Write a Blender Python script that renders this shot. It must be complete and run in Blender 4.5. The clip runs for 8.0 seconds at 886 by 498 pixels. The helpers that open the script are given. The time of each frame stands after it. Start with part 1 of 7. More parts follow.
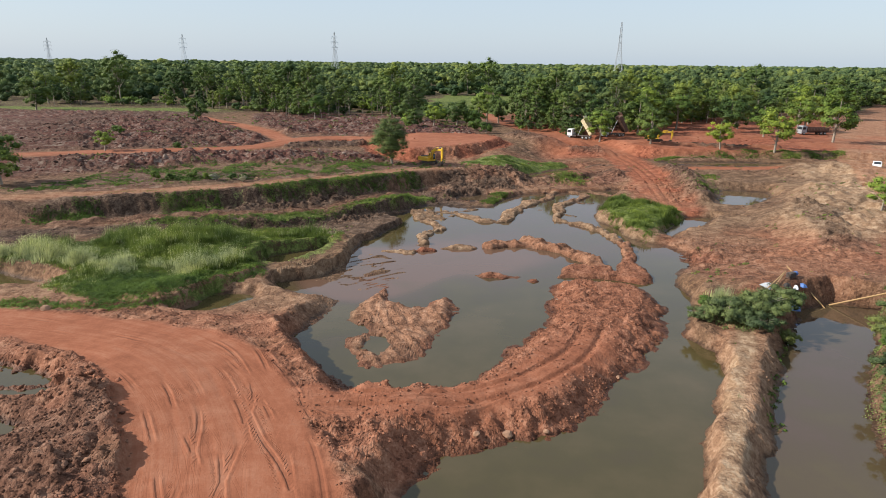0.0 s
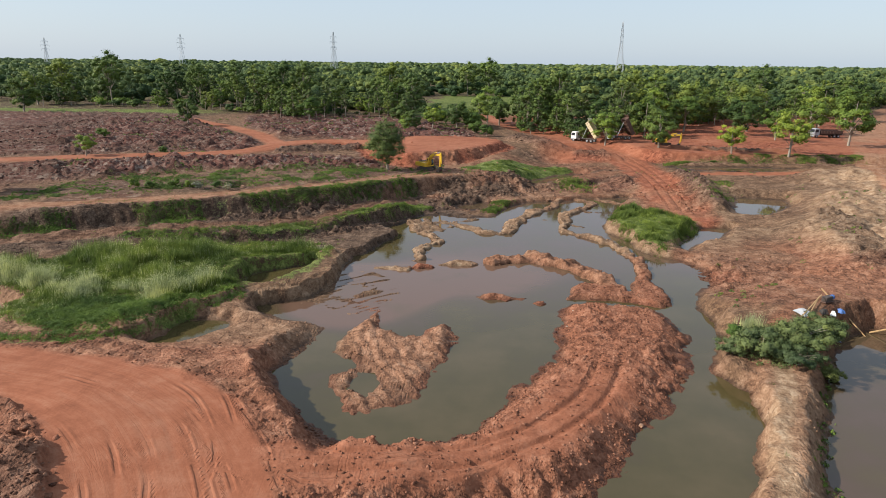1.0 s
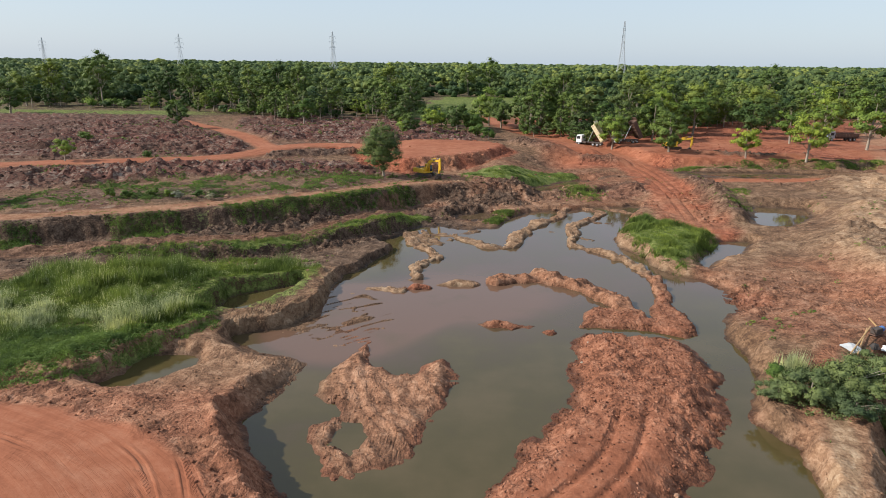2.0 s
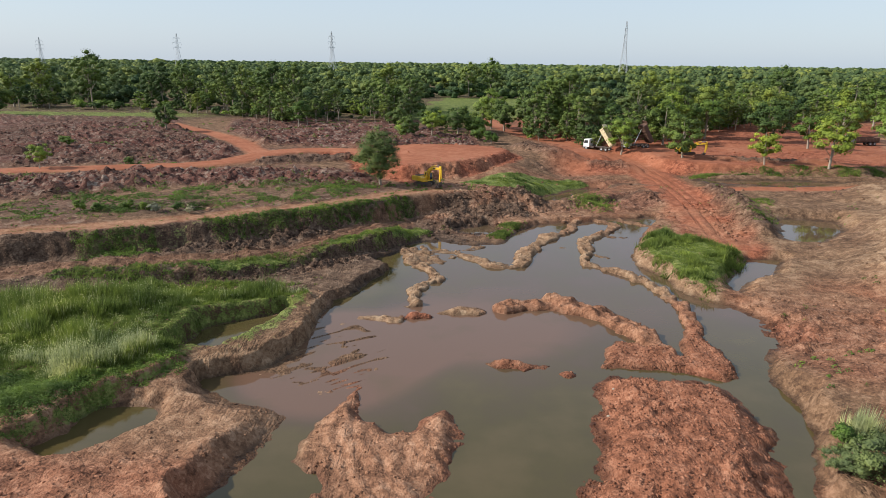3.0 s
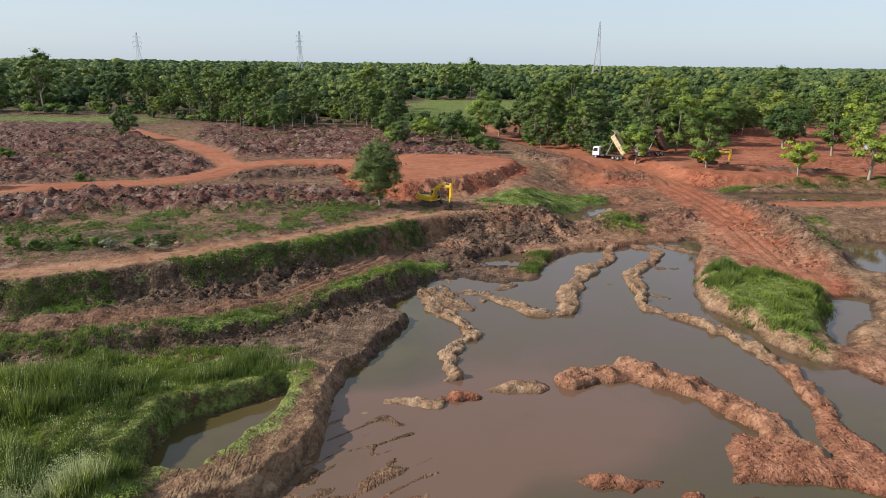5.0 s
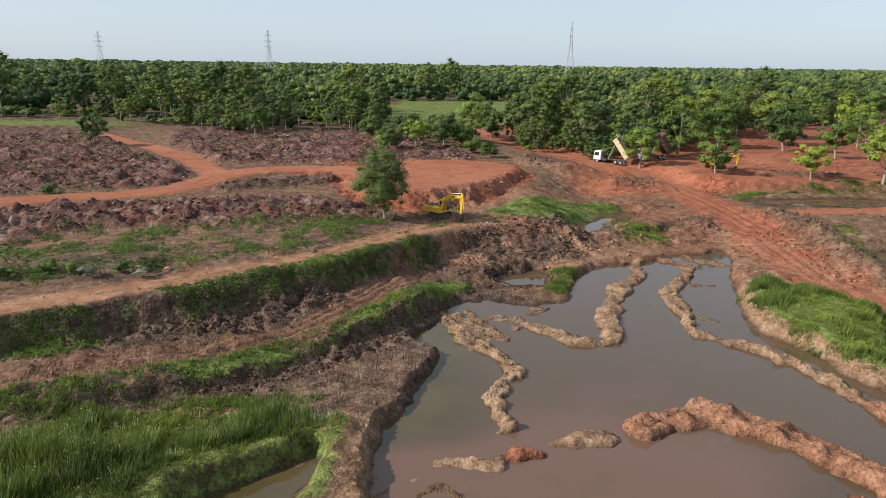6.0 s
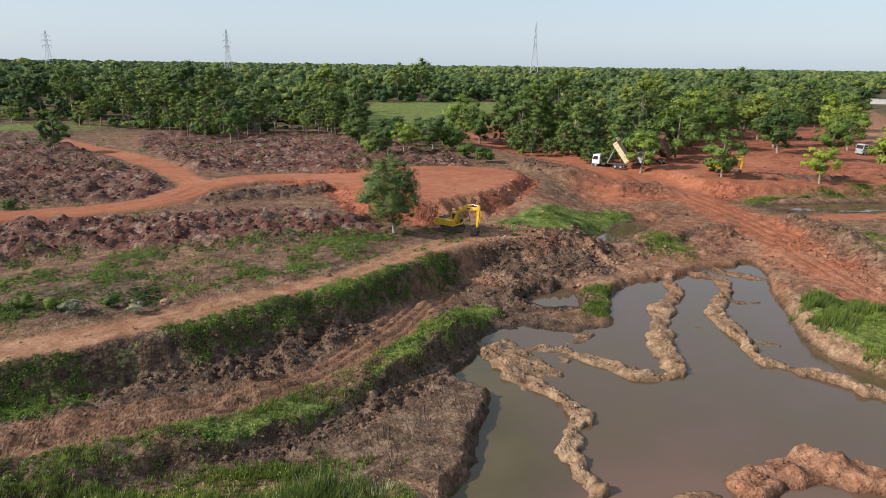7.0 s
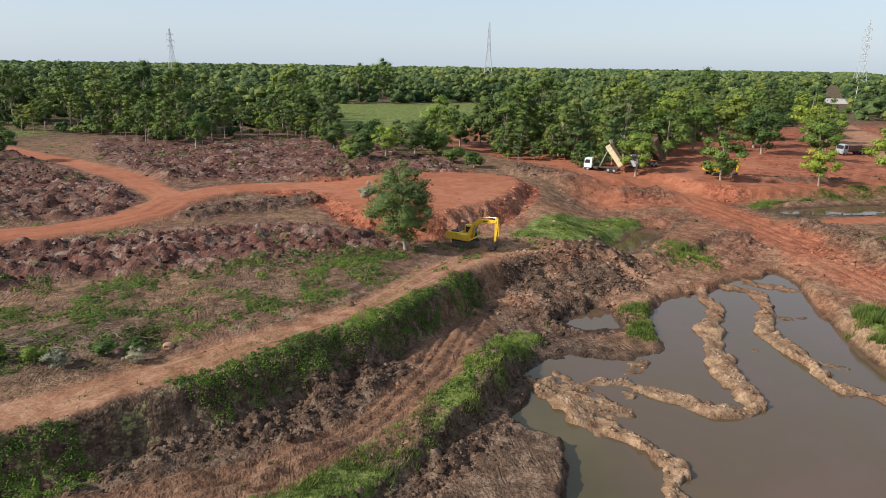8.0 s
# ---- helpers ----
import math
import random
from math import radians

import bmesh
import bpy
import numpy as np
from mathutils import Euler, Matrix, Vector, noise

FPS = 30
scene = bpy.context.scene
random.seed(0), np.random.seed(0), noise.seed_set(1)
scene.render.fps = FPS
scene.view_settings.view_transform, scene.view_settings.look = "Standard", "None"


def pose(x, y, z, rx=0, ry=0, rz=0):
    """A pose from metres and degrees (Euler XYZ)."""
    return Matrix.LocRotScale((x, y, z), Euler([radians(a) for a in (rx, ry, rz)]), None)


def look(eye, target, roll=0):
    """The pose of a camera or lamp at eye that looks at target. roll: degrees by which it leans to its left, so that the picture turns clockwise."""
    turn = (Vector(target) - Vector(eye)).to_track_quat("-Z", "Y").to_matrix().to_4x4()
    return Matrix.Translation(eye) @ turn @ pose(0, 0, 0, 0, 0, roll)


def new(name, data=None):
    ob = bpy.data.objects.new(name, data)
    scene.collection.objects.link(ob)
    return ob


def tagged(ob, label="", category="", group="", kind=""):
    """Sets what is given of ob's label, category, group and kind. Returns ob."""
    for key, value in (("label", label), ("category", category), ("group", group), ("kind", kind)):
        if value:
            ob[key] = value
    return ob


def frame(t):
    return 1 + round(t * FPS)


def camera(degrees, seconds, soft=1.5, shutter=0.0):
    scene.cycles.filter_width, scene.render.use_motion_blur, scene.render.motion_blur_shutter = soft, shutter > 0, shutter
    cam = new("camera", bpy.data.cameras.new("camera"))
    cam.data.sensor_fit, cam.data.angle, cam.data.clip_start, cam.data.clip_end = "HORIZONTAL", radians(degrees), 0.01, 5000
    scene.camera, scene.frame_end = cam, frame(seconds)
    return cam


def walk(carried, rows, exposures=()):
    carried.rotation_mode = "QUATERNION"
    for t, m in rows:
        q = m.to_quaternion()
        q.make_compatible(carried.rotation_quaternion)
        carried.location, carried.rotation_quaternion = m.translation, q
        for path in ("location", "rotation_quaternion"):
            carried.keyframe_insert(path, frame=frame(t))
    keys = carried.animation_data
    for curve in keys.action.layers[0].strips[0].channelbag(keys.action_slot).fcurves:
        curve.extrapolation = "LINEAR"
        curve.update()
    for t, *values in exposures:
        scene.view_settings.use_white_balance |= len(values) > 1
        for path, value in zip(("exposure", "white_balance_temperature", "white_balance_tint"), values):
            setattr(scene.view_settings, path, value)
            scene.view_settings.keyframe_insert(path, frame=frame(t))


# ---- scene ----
cam = camera(69.0, 8.0, soft=0.8)
METRES, EYE, TILT, LEAN, TURN = 79.3, 27.3, 1.8, 2.1, 0.0
ROWS = [
    (0.0, 0.0, 0.0, 0.0, 0.86, -17.96, -2.67),
    (0.5, 0.0011, 0.0506, -0.0012, 0.86, -17.96, -2.67),
    (1.0, 0.0019, 0.101, -0.0023, 0.85, -17.96, -2.67),
    (1.5, 0.0029, 0.1524, -0.0039, 0.86, -17.96, -2.67),
    (3.0, -0.0014, 0.3262, -0.0082, 0.86, -17.94, -2.71),
    (3.5, -0.0145, 0.3843, -0.0104, 0.85, -17.94, -2.72),
    (4.0, -0.0342, 0.4415, -0.0129, 0.31, -17.91, -2.75),
    (4.5, -0.0607, 0.4983, -0.0159, -0.8, -17.86, -2.79),
    (6.0, -0.1664, 0.6673, -0.0263, -4.74, -17.63, -2.97),
    (6.5, -0.2079, 0.7245, -0.0302, -6.46, -17.53, -3.04),
    (7.0, -0.2506, 0.7825, -0.0344, -8.27, -17.41, -3.11),
    (7.5, -0.294, 0.8415, -0.0392, -10.21, -17.28, -3.15),
    (8.0, -0.3372, 0.9021, -0.0437, -12.78, -17.12, -3.24),
]
walk(cam, [(t, pose(0, 0, EYE, TILT, LEAN, TURN) @ pose(METRES * x, METRES * y, METRES * z, 90 + pitch, roll, yaw)) for t, x, y, z, yaw, pitch, roll in ROWS],
     [(0.0, 0.45), (8.0, 0.45)])

# ---- world, sun, exposure ----
SUN_TO = Vector((-0.83, -0.10, 0.55)).normalized()
world = bpy.data.worlds.new("sky")
scene.world = world
world.use_nodes = True
wn, wl = world.node_tree.nodes, world.node_tree.links
sky = wn.new("ShaderNodeTexSky")
sky.sky_type = "NISHITA"
sky.sun_disc = False
sky.sun_elevation = math.asin(SUN_TO.z)
sky.sun_rotation = math.atan2(SUN_TO.x, SUN_TO.y)
sky.air_density, sky.dust_density, sky.ozone_density = 1.0, 1.2, 1.0
wn["Background"].inputs["Strength"].default_value = 0.105
veil = wn.new("ShaderNodeMix")
veil.data_type = "RGBA"
veil.inputs[0].default_value = 0.72
veil.inputs[7].default_value = (4.35, 5.15, 6.1, 1)  # pale high cloud
wl.new(sky.outputs[0], veil.inputs[6])
wl.new(veil.outputs[2], wn["Background"].inputs["Color"])
sun_data = bpy.data.lights.new("sun", "SUN")
sun_data.energy, sun_data.angle, sun_data.color = 4.9, radians(1.0), (1.0, 0.94, 0.85)
sun = new("sun", sun_data)
sun.matrix_world = look((-200, -80, 140), Vector((-200, -80, 140)) - SUN_TO)


# ---- materials ----
def material(name, rough=0.9, metal=0.0):
    m = bpy.data.materials.new(name)
    m.use_nodes = True
    b = m.node_tree.nodes["Principled BSDF"]
    b.inputs["Roughness"].default_value, b.inputs["Metallic"].default_value = rough, metal
    return m, m.node_tree.nodes, m.node_tree.links, b


def noise_node(n, l, scale, detail=6, rough=0.6, vec=None):
    t = n.new("ShaderNodeTexNoise")
    t.inputs["Scale"].default_value, t.inputs["Detail"].default_value, t.inputs["Roughness"].default_value = scale, detail, rough
    if vec:
        l.new(vec, t.inputs["Vector"])
    return t.outputs["Fac"]


def ramp(n, l, fac, stops):
    r = n.new("ShaderNodeValToRGB")
    e = r.color_ramp.elements
    while len(e) < len(stops):
        e.new(0.5)
    for k, (p, c) in zip(e, stops):
        k.position, k.color = p, (*c, 1) if len(c) == 3 else c
    l.new(fac, r.inputs[0])
    return r.outputs[0]


def mix(n, l, fac, a, b, kind="MIX"):
    m = n.new("ShaderNodeMix")
    m.data_type, m.blend_type = "RGBA", kind
    for sock, v in ((m.inputs[0], fac), (m.inputs[6], a), (m.inputs[7], b)):
        if isinstance(v, (int, float)):
            sock.default_value = v
        elif isinstance(v, tuple):
            sock.default_value = (*v, 1)
        else:
            l.new(v, sock)
    return m.outputs[2]


def bump(n, l, b, height, strength, dist):
    k = n.new("ShaderNodeBump")
    k.inputs["Strength"].default_value, k.inputs["Distance"].default_value = strength, dist
    l.new(height, k.inputs["Height"])
    l.new(k.outputs[0], b.inputs["Normal"])
    return k


def attr(n, name):
    a = n.new("ShaderNodeAttribute")
    a.attribute_name = name
    return a


def split(n, l, col):
    s = n.new("ShaderNodeSeparateColor")
    l.new(col, s.inputs[0])
    return s.outputs


def plain(name, col, rough=0.5, metal=0.0, grime=0.25, scale=3.0):
    """Painted or bare surface with grime at two scales."""
    m, n, l, b = material(name, rough, metal)
    tc = n.new("ShaderNodeTexCoord").outputs["Object"]
    f = noise_node(n, l, scale, 6, 0.6, tc)
    g = noise_node(n, l, scale * 9, 4, 0.6, tc)
    dirt = tuple(0.45 * c + 0.55 * d for c, d in zip(col, (0.16, 0.09, 0.06)))
    k = ramp(n, l, mix(n, l, 0.4, f, g), [(0.42, (0, 0, 0)), (0.72, (1, 1, 1))])
    sc = n.new("ShaderNodeMath")
    sc.operation = "MULTIPLY"
    sc.inputs[1].default_value = grime * 2
    l.new(k, sc.inputs[0])
    l.new(mix(n, l, sc.outputs[0], col, dirt), b.inputs["Base Color"])
    return m


def voronoi(n, l, scale, vec, feature="F1", what="Distance"):
    v = n.new("ShaderNodeTexVoronoi")
    v.feature = feature
    v.inputs["Scale"].default_value = scale
    l.new(vec, v.inputs["Vector"])
    return v.outputs[what]


def sums(n, l, *terms):
    """Weighted sum of values."""
    out = None
    for v, k in terms:
        m = n.new("ShaderNodeMath")
        m.operation = "MULTIPLY_ADD"
        l.new(v, m.inputs[0])
        if hasattr(k, "links"):
            l.new(k, m.inputs[1])
        else:
            m.inputs[1].default_value = k
        if out is None:
            m.inputs[2].default_value = 0
        else:
            l.new(out, m.inputs[2])
        out = m.outputs[0]
    return out


def soil_material(name="soil", loose=False):
    m, n, l, b = material(name, 0.95)
    b.inputs["Specular IOR Level"].default_value = 0.15
    pos = n.new("ShaderNodeNewGeometry").outputs["Position"]
    road, clod, grass = split(n, l, attr(n, "soil_a").outputs["Color"])
    sand, wet, red = split(n, l, attr(n, "soil_b").outputs["Color"])
    spoil, dark, _ = split(n, l, attr(n, "soil_c").outputs["Color"])
    lane = attr(n, "lane").outputs["Vector"]
    big, mid, fine = noise_node(n, l, 0.07, 5, 0.6, pos), noise_node(n, l, 0.6, 5, 0.6, pos), noise_node(n, l, 5.0, 4, 0.6, pos)
    warp = n.new("ShaderNodeVectorMath")
    warp.operation = "MULTIPLY_ADD"
    nv = n.new("ShaderNodeTexNoise")
    nv.inputs["Scale"].default_value = 1.2
    l.new(pos, nv.inputs["Vector"])
    l.new(nv.outputs["Color"], warp.inputs[0])
    warp.inputs[1].default_value = (0.09, 0.09, 0.09)
    l.new(pos, warp.inputs[2])
    wpos = warp.outputs[0]
    chip = split(n, l, voronoi(n, l, 1.6, wpos, "F1", "Color"))[0]
    chip2 = split(n, l, voronoi(n, l, 4.5, wpos, "F1", "Color"))[0]
    heap = split(n, l, voronoi(n, l, 0.55, wpos, "F1", "Color"))[1]
    # streaks along the way of wheels
    lm = n.new("ShaderNodeMapping")
    lm.inputs["Scale"].default_value = (1.8, 0.07, 1)
    lw = n.new("ShaderNodeVectorMath")
    lw.operation = "MULTIPLY_ADD"
    nw = n.new("ShaderNodeTexNoise")
    nw.inputs["Scale"].default_value, nw.inputs["Detail"].default_value = 0.11, 0.5
    l.new(pos, nw.inputs["Vector"])
    l.new(nw.outputs["Color"], lw.inputs[0])
    lw.inputs[1].default_value = (2.4, 6.0, 0)
    l.new(lane, lw.inputs[2])
    l.new(lw.outputs[0], lm.inputs["Vector"])
    streak = noise_node(n, l, 1.0, 5, 0.7, lm.outputs[0])
    grain = noise_node(n, l, 11.0, 3, 0.75, pos)
    if loose:  # each lump has a tone of its own
        isle = n.new("ShaderNodeNewGeometry").outputs["Random Per Island"]
        chip, heap = isle, isle
        var = sums(n, l, (mid, 0.44), (fine, 0.24), (grain, 0.12), (isle, 0.20))
    else:
        var = sums(n, l, (mid, 0.46), (fine, 0.24), (grain, 0.08), (chip, 0.11), (chip2, 0.11))
    wide = n.new("ShaderNodeMapRange")
    wide.inputs["From Min"].default_value, wide.inputs["From Max"].default_value = 0.34, 0.66
    wide.inputs["To Min"].default_value, wide.inputs["To Max"].default_value = 0.2, 0.78
    l.new(var, wide.inputs["Value"])
    var = wide.outputs[0]
    base = ramp(n, l, var, [(0.25, (0.060, 0.034, 0.022)), (0.5, (0.138, 0.080, 0.047)), (0.75, (0.240, 0.147, 0.092))])
    c_red = ramp(n, l, var, [(0.25, (0.085, 0.028, 0.016)), (0.5, (0.226, 0.074, 0.041)), (0.75, (0.345, 0.138, 0.082))])
    lm2 = n.new("ShaderNodeMapping")
    lm2.inputs["Scale"].default_value = (0.85, 0.012, 1)
    l.new(lw.outputs[0], lm2.inputs["Vector"])
    line_n = noise_node(n, l, 1.0, 2, 0.5, lm2.outputs[0])
    lines = ramp(n, l, line_n, [(0.44, (0, 0, 0)), (0.447, (1, 1, 1)), (0.454, (0, 0, 0)), (0.478, (0, 0, 0)), (0.485, (1, 1, 1)), (0.492, (0, 0, 0)), (0.545, (0, 0, 0)), (0.553, (1, 1, 1)), (0.561, (0, 0, 0))])
    lm3 = n.new("ShaderNodeMapping")
    lm3.inputs["Rotation"].default_value = (0, 0, 0.16)
    lm3.inputs["Scale"].default_value = (1, 1, 1)
    l.new(lw.outputs[0], lm3.inputs["Vector"])
    lm4 = n.new("ShaderNodeMapping")
    lm4.inputs["Scale"].default_value = (0.7, 0.012, 1)
    l.new(lm3.outputs[0], lm4.inputs["Vector"])
    line_m = noise_node(n, l, 1.0, 2, 0.5, lm4.outputs[0])
    lines = mix(n, l, 1.0, lines, ramp(n, l, line_m, [(0.493, (0, 0, 0)), (0.5, (1, 1, 1)), (0.507, (0, 0, 0)), (0.53, (0, 0, 0)), (0.537, (1, 1, 1)), (0.544, (0, 0, 0))]), "LIGHTEN")
    some = ramp(n, l, noise_node(n, l, 0.12, 2, 0.5, pos), [(0.42, (0.1, 0.1, 0.1)), (0.58, (1, 1, 1))])
    rut = n.new("ShaderNodeMath")
    rut.operation = "MULTIPLY"
    l.new(lines, rut.inputs[0])
    l.new(some, rut.inputs[1])
    rut_r = n.new("ShaderNodeMath")
    rut_r.operation = "MULTIPLY"
    l.new(rut.outputs[0], rut_r.inputs[0])
    l.new(road, rut_r.inputs[1])
    rv = sums(n, l, (rut.outputs[0], -0.05), (big, 0.3), (mid, 0.32), (streak, 0.26), (fine, 0.12))
    c_road = ramp(n, l, rv, [(0.36, (0.165, 0.056, 0.029)), (0.5, (0.255, 0.092, 0.049)), (0.63, (0.315, 0.138, 0.082))])
    c_clod = ramp(n, l, var, [(0.25, (0.045, 0.024, 0.017)), (0.5, (0.138, 0.074, 0.051)), (0.75, (0.270, 0.168, 0.122))])
    sv = sums(n, l, (var, 0.38), (heap, 0.30), (chip, 0.17), (noise_node(n, l, 0.13, 3, 0.6, pos), 0.15))
    c_spoil = ramp(n, l, sv, [(0.2, (0.026, 0.015, 0.013)), (0.38, (0.074, 0.034, 0.027)), (0.5, (0.118, 0.047, 0.035)), (0.6, (0.122, 0.070, 0.055)), (0.80, (0.230, 0.178, 0.146))])
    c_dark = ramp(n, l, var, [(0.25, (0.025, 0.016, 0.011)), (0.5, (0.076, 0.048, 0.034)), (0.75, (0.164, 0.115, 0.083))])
    c_sand = ramp(n, l, var, [(0.22, (0.125, 0.070, 0.042)), (0.5, (0.262, 0.166, 0.101)), (0.78, (0.390, 0.285, 0.190))])
    c_grass = ramp(n, l, var, [(0.3, (0.042, 0.062, 0.013)), (0.5, (0.105, 0.132, 0.032)), (0.7, (0.19, 0.205, 0.066))])
    c = mix(n, l, red, base, c_red)
    c = mix(n, l, clod, c, mix(n, l, red, c_clod, c_red))
    c = mix(n, l, spoil, c, c_spoil)
    c = mix(n, l, sand, c, c_sand)
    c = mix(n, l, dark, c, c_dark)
    c = mix(n, l, road, c, c_road)
    gm = sums(n, l, (grass, 1.0), (var, 1.0))
    c = mix(n, l, ramp(n, l, gm, [(0.80, (0, 0, 0)), (1.0, (1, 1, 1))]), c, c_grass)
    c = mix(n, l, wet, c, mix(n, l, 1.0, c, (0.45, 0.43, 0.40), "MULTIPLY"))
    l.new(c, b.inputs["Base Color"])
    rr = n.new("ShaderNodeMapRange")
    rr.inputs["To Min"].default_value, rr.inputs["To Max"].default_value = 0.96, 0.45
    l.new(wet, rr.inputs["Value"])
    l.new(rr.outputs[0], b.inputs["Roughness"])
    inv = n.new("ShaderNodeMapRange")
    inv.inputs["To Min"].default_value, inv.inputs["To Max"].default_value = 1.0, 0.12
    l.new(sums(n, l, (road, 1.0), (sand, 0.45)), inv.inputs["Value"])
    cm = n.new("ShaderNodeMapping")
    cm.inputs["Rotation"].default_value = (0, 0, 0.55)
    cm.inputs["Scale"].default_value = (1.15, 0.26, 0.6)
    l.new(wpos, cm.inputs["Vector"])
    comb = ramp(n, l, noise_node(n, l, 1.0, 2, 0.5, cm.outputs[0]), [(0.30, (0.3, 0.3, 0.3)), (0.42, (1, 1, 1)), (0.5, (0.1, 0.1, 0.1)), (0.58, (1, 1, 1)), (0.70, (0.3, 0.3, 0.3))])
    combed = n.new("ShaderNodeMath")
    combed.operation = "MULTIPLY"
    l.new(comb, combed.inputs[0])
    l.new(ramp(n, l, noise_node(n, l, 0.16, 2, 0.5, pos), [(0.48, (0, 0, 0)), (0.62, (1, 1, 1))]), combed.inputs[1])
    crumb, swell = noise_node(n, l, 4.5, 3, 0.6, pos), noise_node(n, l, 1.4, 3, 0.55, pos)
    rx = n.new("ShaderNodeSeparateXYZ")
    l.new(attr(n, "rut").outputs["Vector"], rx.inputs[0])
    side = n.new("ShaderNodeMath")
    side.operation = "ABSOLUTE"
    l.new(sums(n, l, (rx.outputs[0], 1.0), (noise_node(n, l, 2.2, 3, 0.6, pos), 0.12)), side.inputs[0])
    press = ramp(n, l, side.outputs[0], [(0.0, (0, 0, 0)), (0.10, (0.05, 0.05, 0.05)), (0.19, (0.8, 0.8, 0.8)), (0.27, (1, 1, 1)), (0.45, (0.5, 0.5, 0.5))])
    gate = n.new("ShaderNodeMath")
    gate.operation = "MULTIPLY"
    l.new(rx.outputs[1], gate.inputs[0])
    l.new(rx.outputs[2], gate.inputs[1])
    lift = n.new("ShaderNodeMath")
    lift.operation = "SUBTRACT"
    l.new(press, lift.inputs[0])
    lift.inputs[1].default_value = 0.5
    groove = n.new("ShaderNodeMath")
    groove.operation = "MULTIPLY"
    l.new(lift.outputs[0], groove.inputs[0])
    l.new(gate.outputs[0], groove.inputs[1])
    lumps = sums(n, l, (voronoi(n, l, 2.9, pos), -0.36), (voronoi(n, l, 7.5, pos), -0.22), (crumb, 0.85), (swell, 0.6), (combed.outputs[0], 0.42))
    soft = n.new("ShaderNodeMath")
    soft.operation = "MULTIPLY"
    l.new(lumps, soft.inputs[0])
    l.new(inv.outputs[0], soft.inputs[1])
    st = n.new("ShaderNodeMath")
    st.operation = "MULTIPLY"
    l.new(streak, st.inputs[0])
    l.new(road, st.inputs[1])
    bump(n, l, b, sums(n, l, (soft.outputs[0], 1.0), (st.outputs[0], 0.05), (rut_r.outputs[0], -0.05), (groove.outputs[0], 0.0 if loose else 0.42)), 1.0, 0.17)
    return m


def water_material():
    m, n, l, b = material("murky_water", 0.04)
    b.inputs["IOR"].default_value = 1.40
    pos = n.new("ShaderNodeNewGeometry").outputs["Position"]
    depth = attr(n, "depth").outputs["Fac"]
    var = noise_node(n, l, 0.12, 5, 0.6, pos)
    deep = ramp(n, l, var, [(0.35, (0.050, 0.041, 0.014)), (0.65, (0.078, 0.058, 0.026))])
    k = n.new("ShaderNodeMath")
    k.operation = "ADD"
    vs = n.new("ShaderNodeMath")
    vs.operation = "MULTIPLY_ADD"
    l.new(var, vs.inputs[0])
    vs.inputs[1].default_value, vs.inputs[2].default_value = 1.6, -0.8
    l.new(depth, k.inputs[0])
    l.new(vs.outputs[0], k.inputs[1])
    kk = ramp(n, l, k.outputs[0], [(0.05, (0, 0, 0)), (0.7, (1, 1, 1))])
    shoal = ramp(n, l, depth, [(0.0, (0.118, 0.068, 0.046)), (0.30, (0.080, 0.052, 0.036))])
    l.new(mix(n, l, kk, shoal, deep), b.inputs["Base Color"])
    bump(n, l, b, noise_node(n, l, 1.6, 4, 0.5, pos), 0.05, 0.05)
    return m


def leaf_material(name, dark, light, spread=0.22, by_tree=False):
    m, n, l, b = material(name, 0.6)
    b.inputs["Specular IOR Level"].default_value = 0.06 if by_tree else 0.2
    g = n.new("ShaderNodeNewGeometry")
    o = n.new("ShaderNodeObjectInfo")
    isl = mix(n, l, 0.9 if by_tree else 0.8, g.outputs["Random Per Island"], noise_node(n, l, 0.5, 3, 0.5, g.outputs["Position"]))
    c = ramp(n, l, isl, [(0.1, dark), (0.9, light)])
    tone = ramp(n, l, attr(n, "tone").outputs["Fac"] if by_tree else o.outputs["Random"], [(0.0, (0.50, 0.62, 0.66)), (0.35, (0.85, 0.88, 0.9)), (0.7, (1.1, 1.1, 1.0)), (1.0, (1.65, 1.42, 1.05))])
    c = mix(n, l, 1.0, c, tone, "MULTIPLY")
    patch = noise_node(n, l, 0.03 if by_tree else 0.16, 4, 0.65, g.outputs["Position"])
    c = mix(n, l, 1.0, c, ramp(n, l, patch, [(0.32, (0.50, 0.58, 0.6)), (0.5, (0.95, 0.95, 0.95)), (0.68, (1.4, 1.32, 1.1))]), "MULTIPLY")
    clump = noise_node(n, l, 0.3 if by_tree else 1.1, 3, 0.6, g.outputs["Position"])
    c = mix(n, l, 1.0, c, ramp(n, l, clump, [(0.33, (0.62, 0.66, 0.66)), (0.5, (0.95, 0.95, 0.95)), (0.66, (1.28, 1.24, 1.12))]), "MULTIPLY")
    l.new(c, b.inputs["Base Color"])
    t = n.new("ShaderNodeBsdfTranslucent")
    l.new(c, t.inputs["Color"])
    mx = n.new("ShaderNodeMixShader")
    mx.inputs[0].default_value = spread
    l.new(b.outputs[0], mx.inputs[1])
    l.new(t.outputs[0], mx.inputs[2])
    l.new(mx.outputs[0], n["Material Output"].inputs["Surface"])
    return m


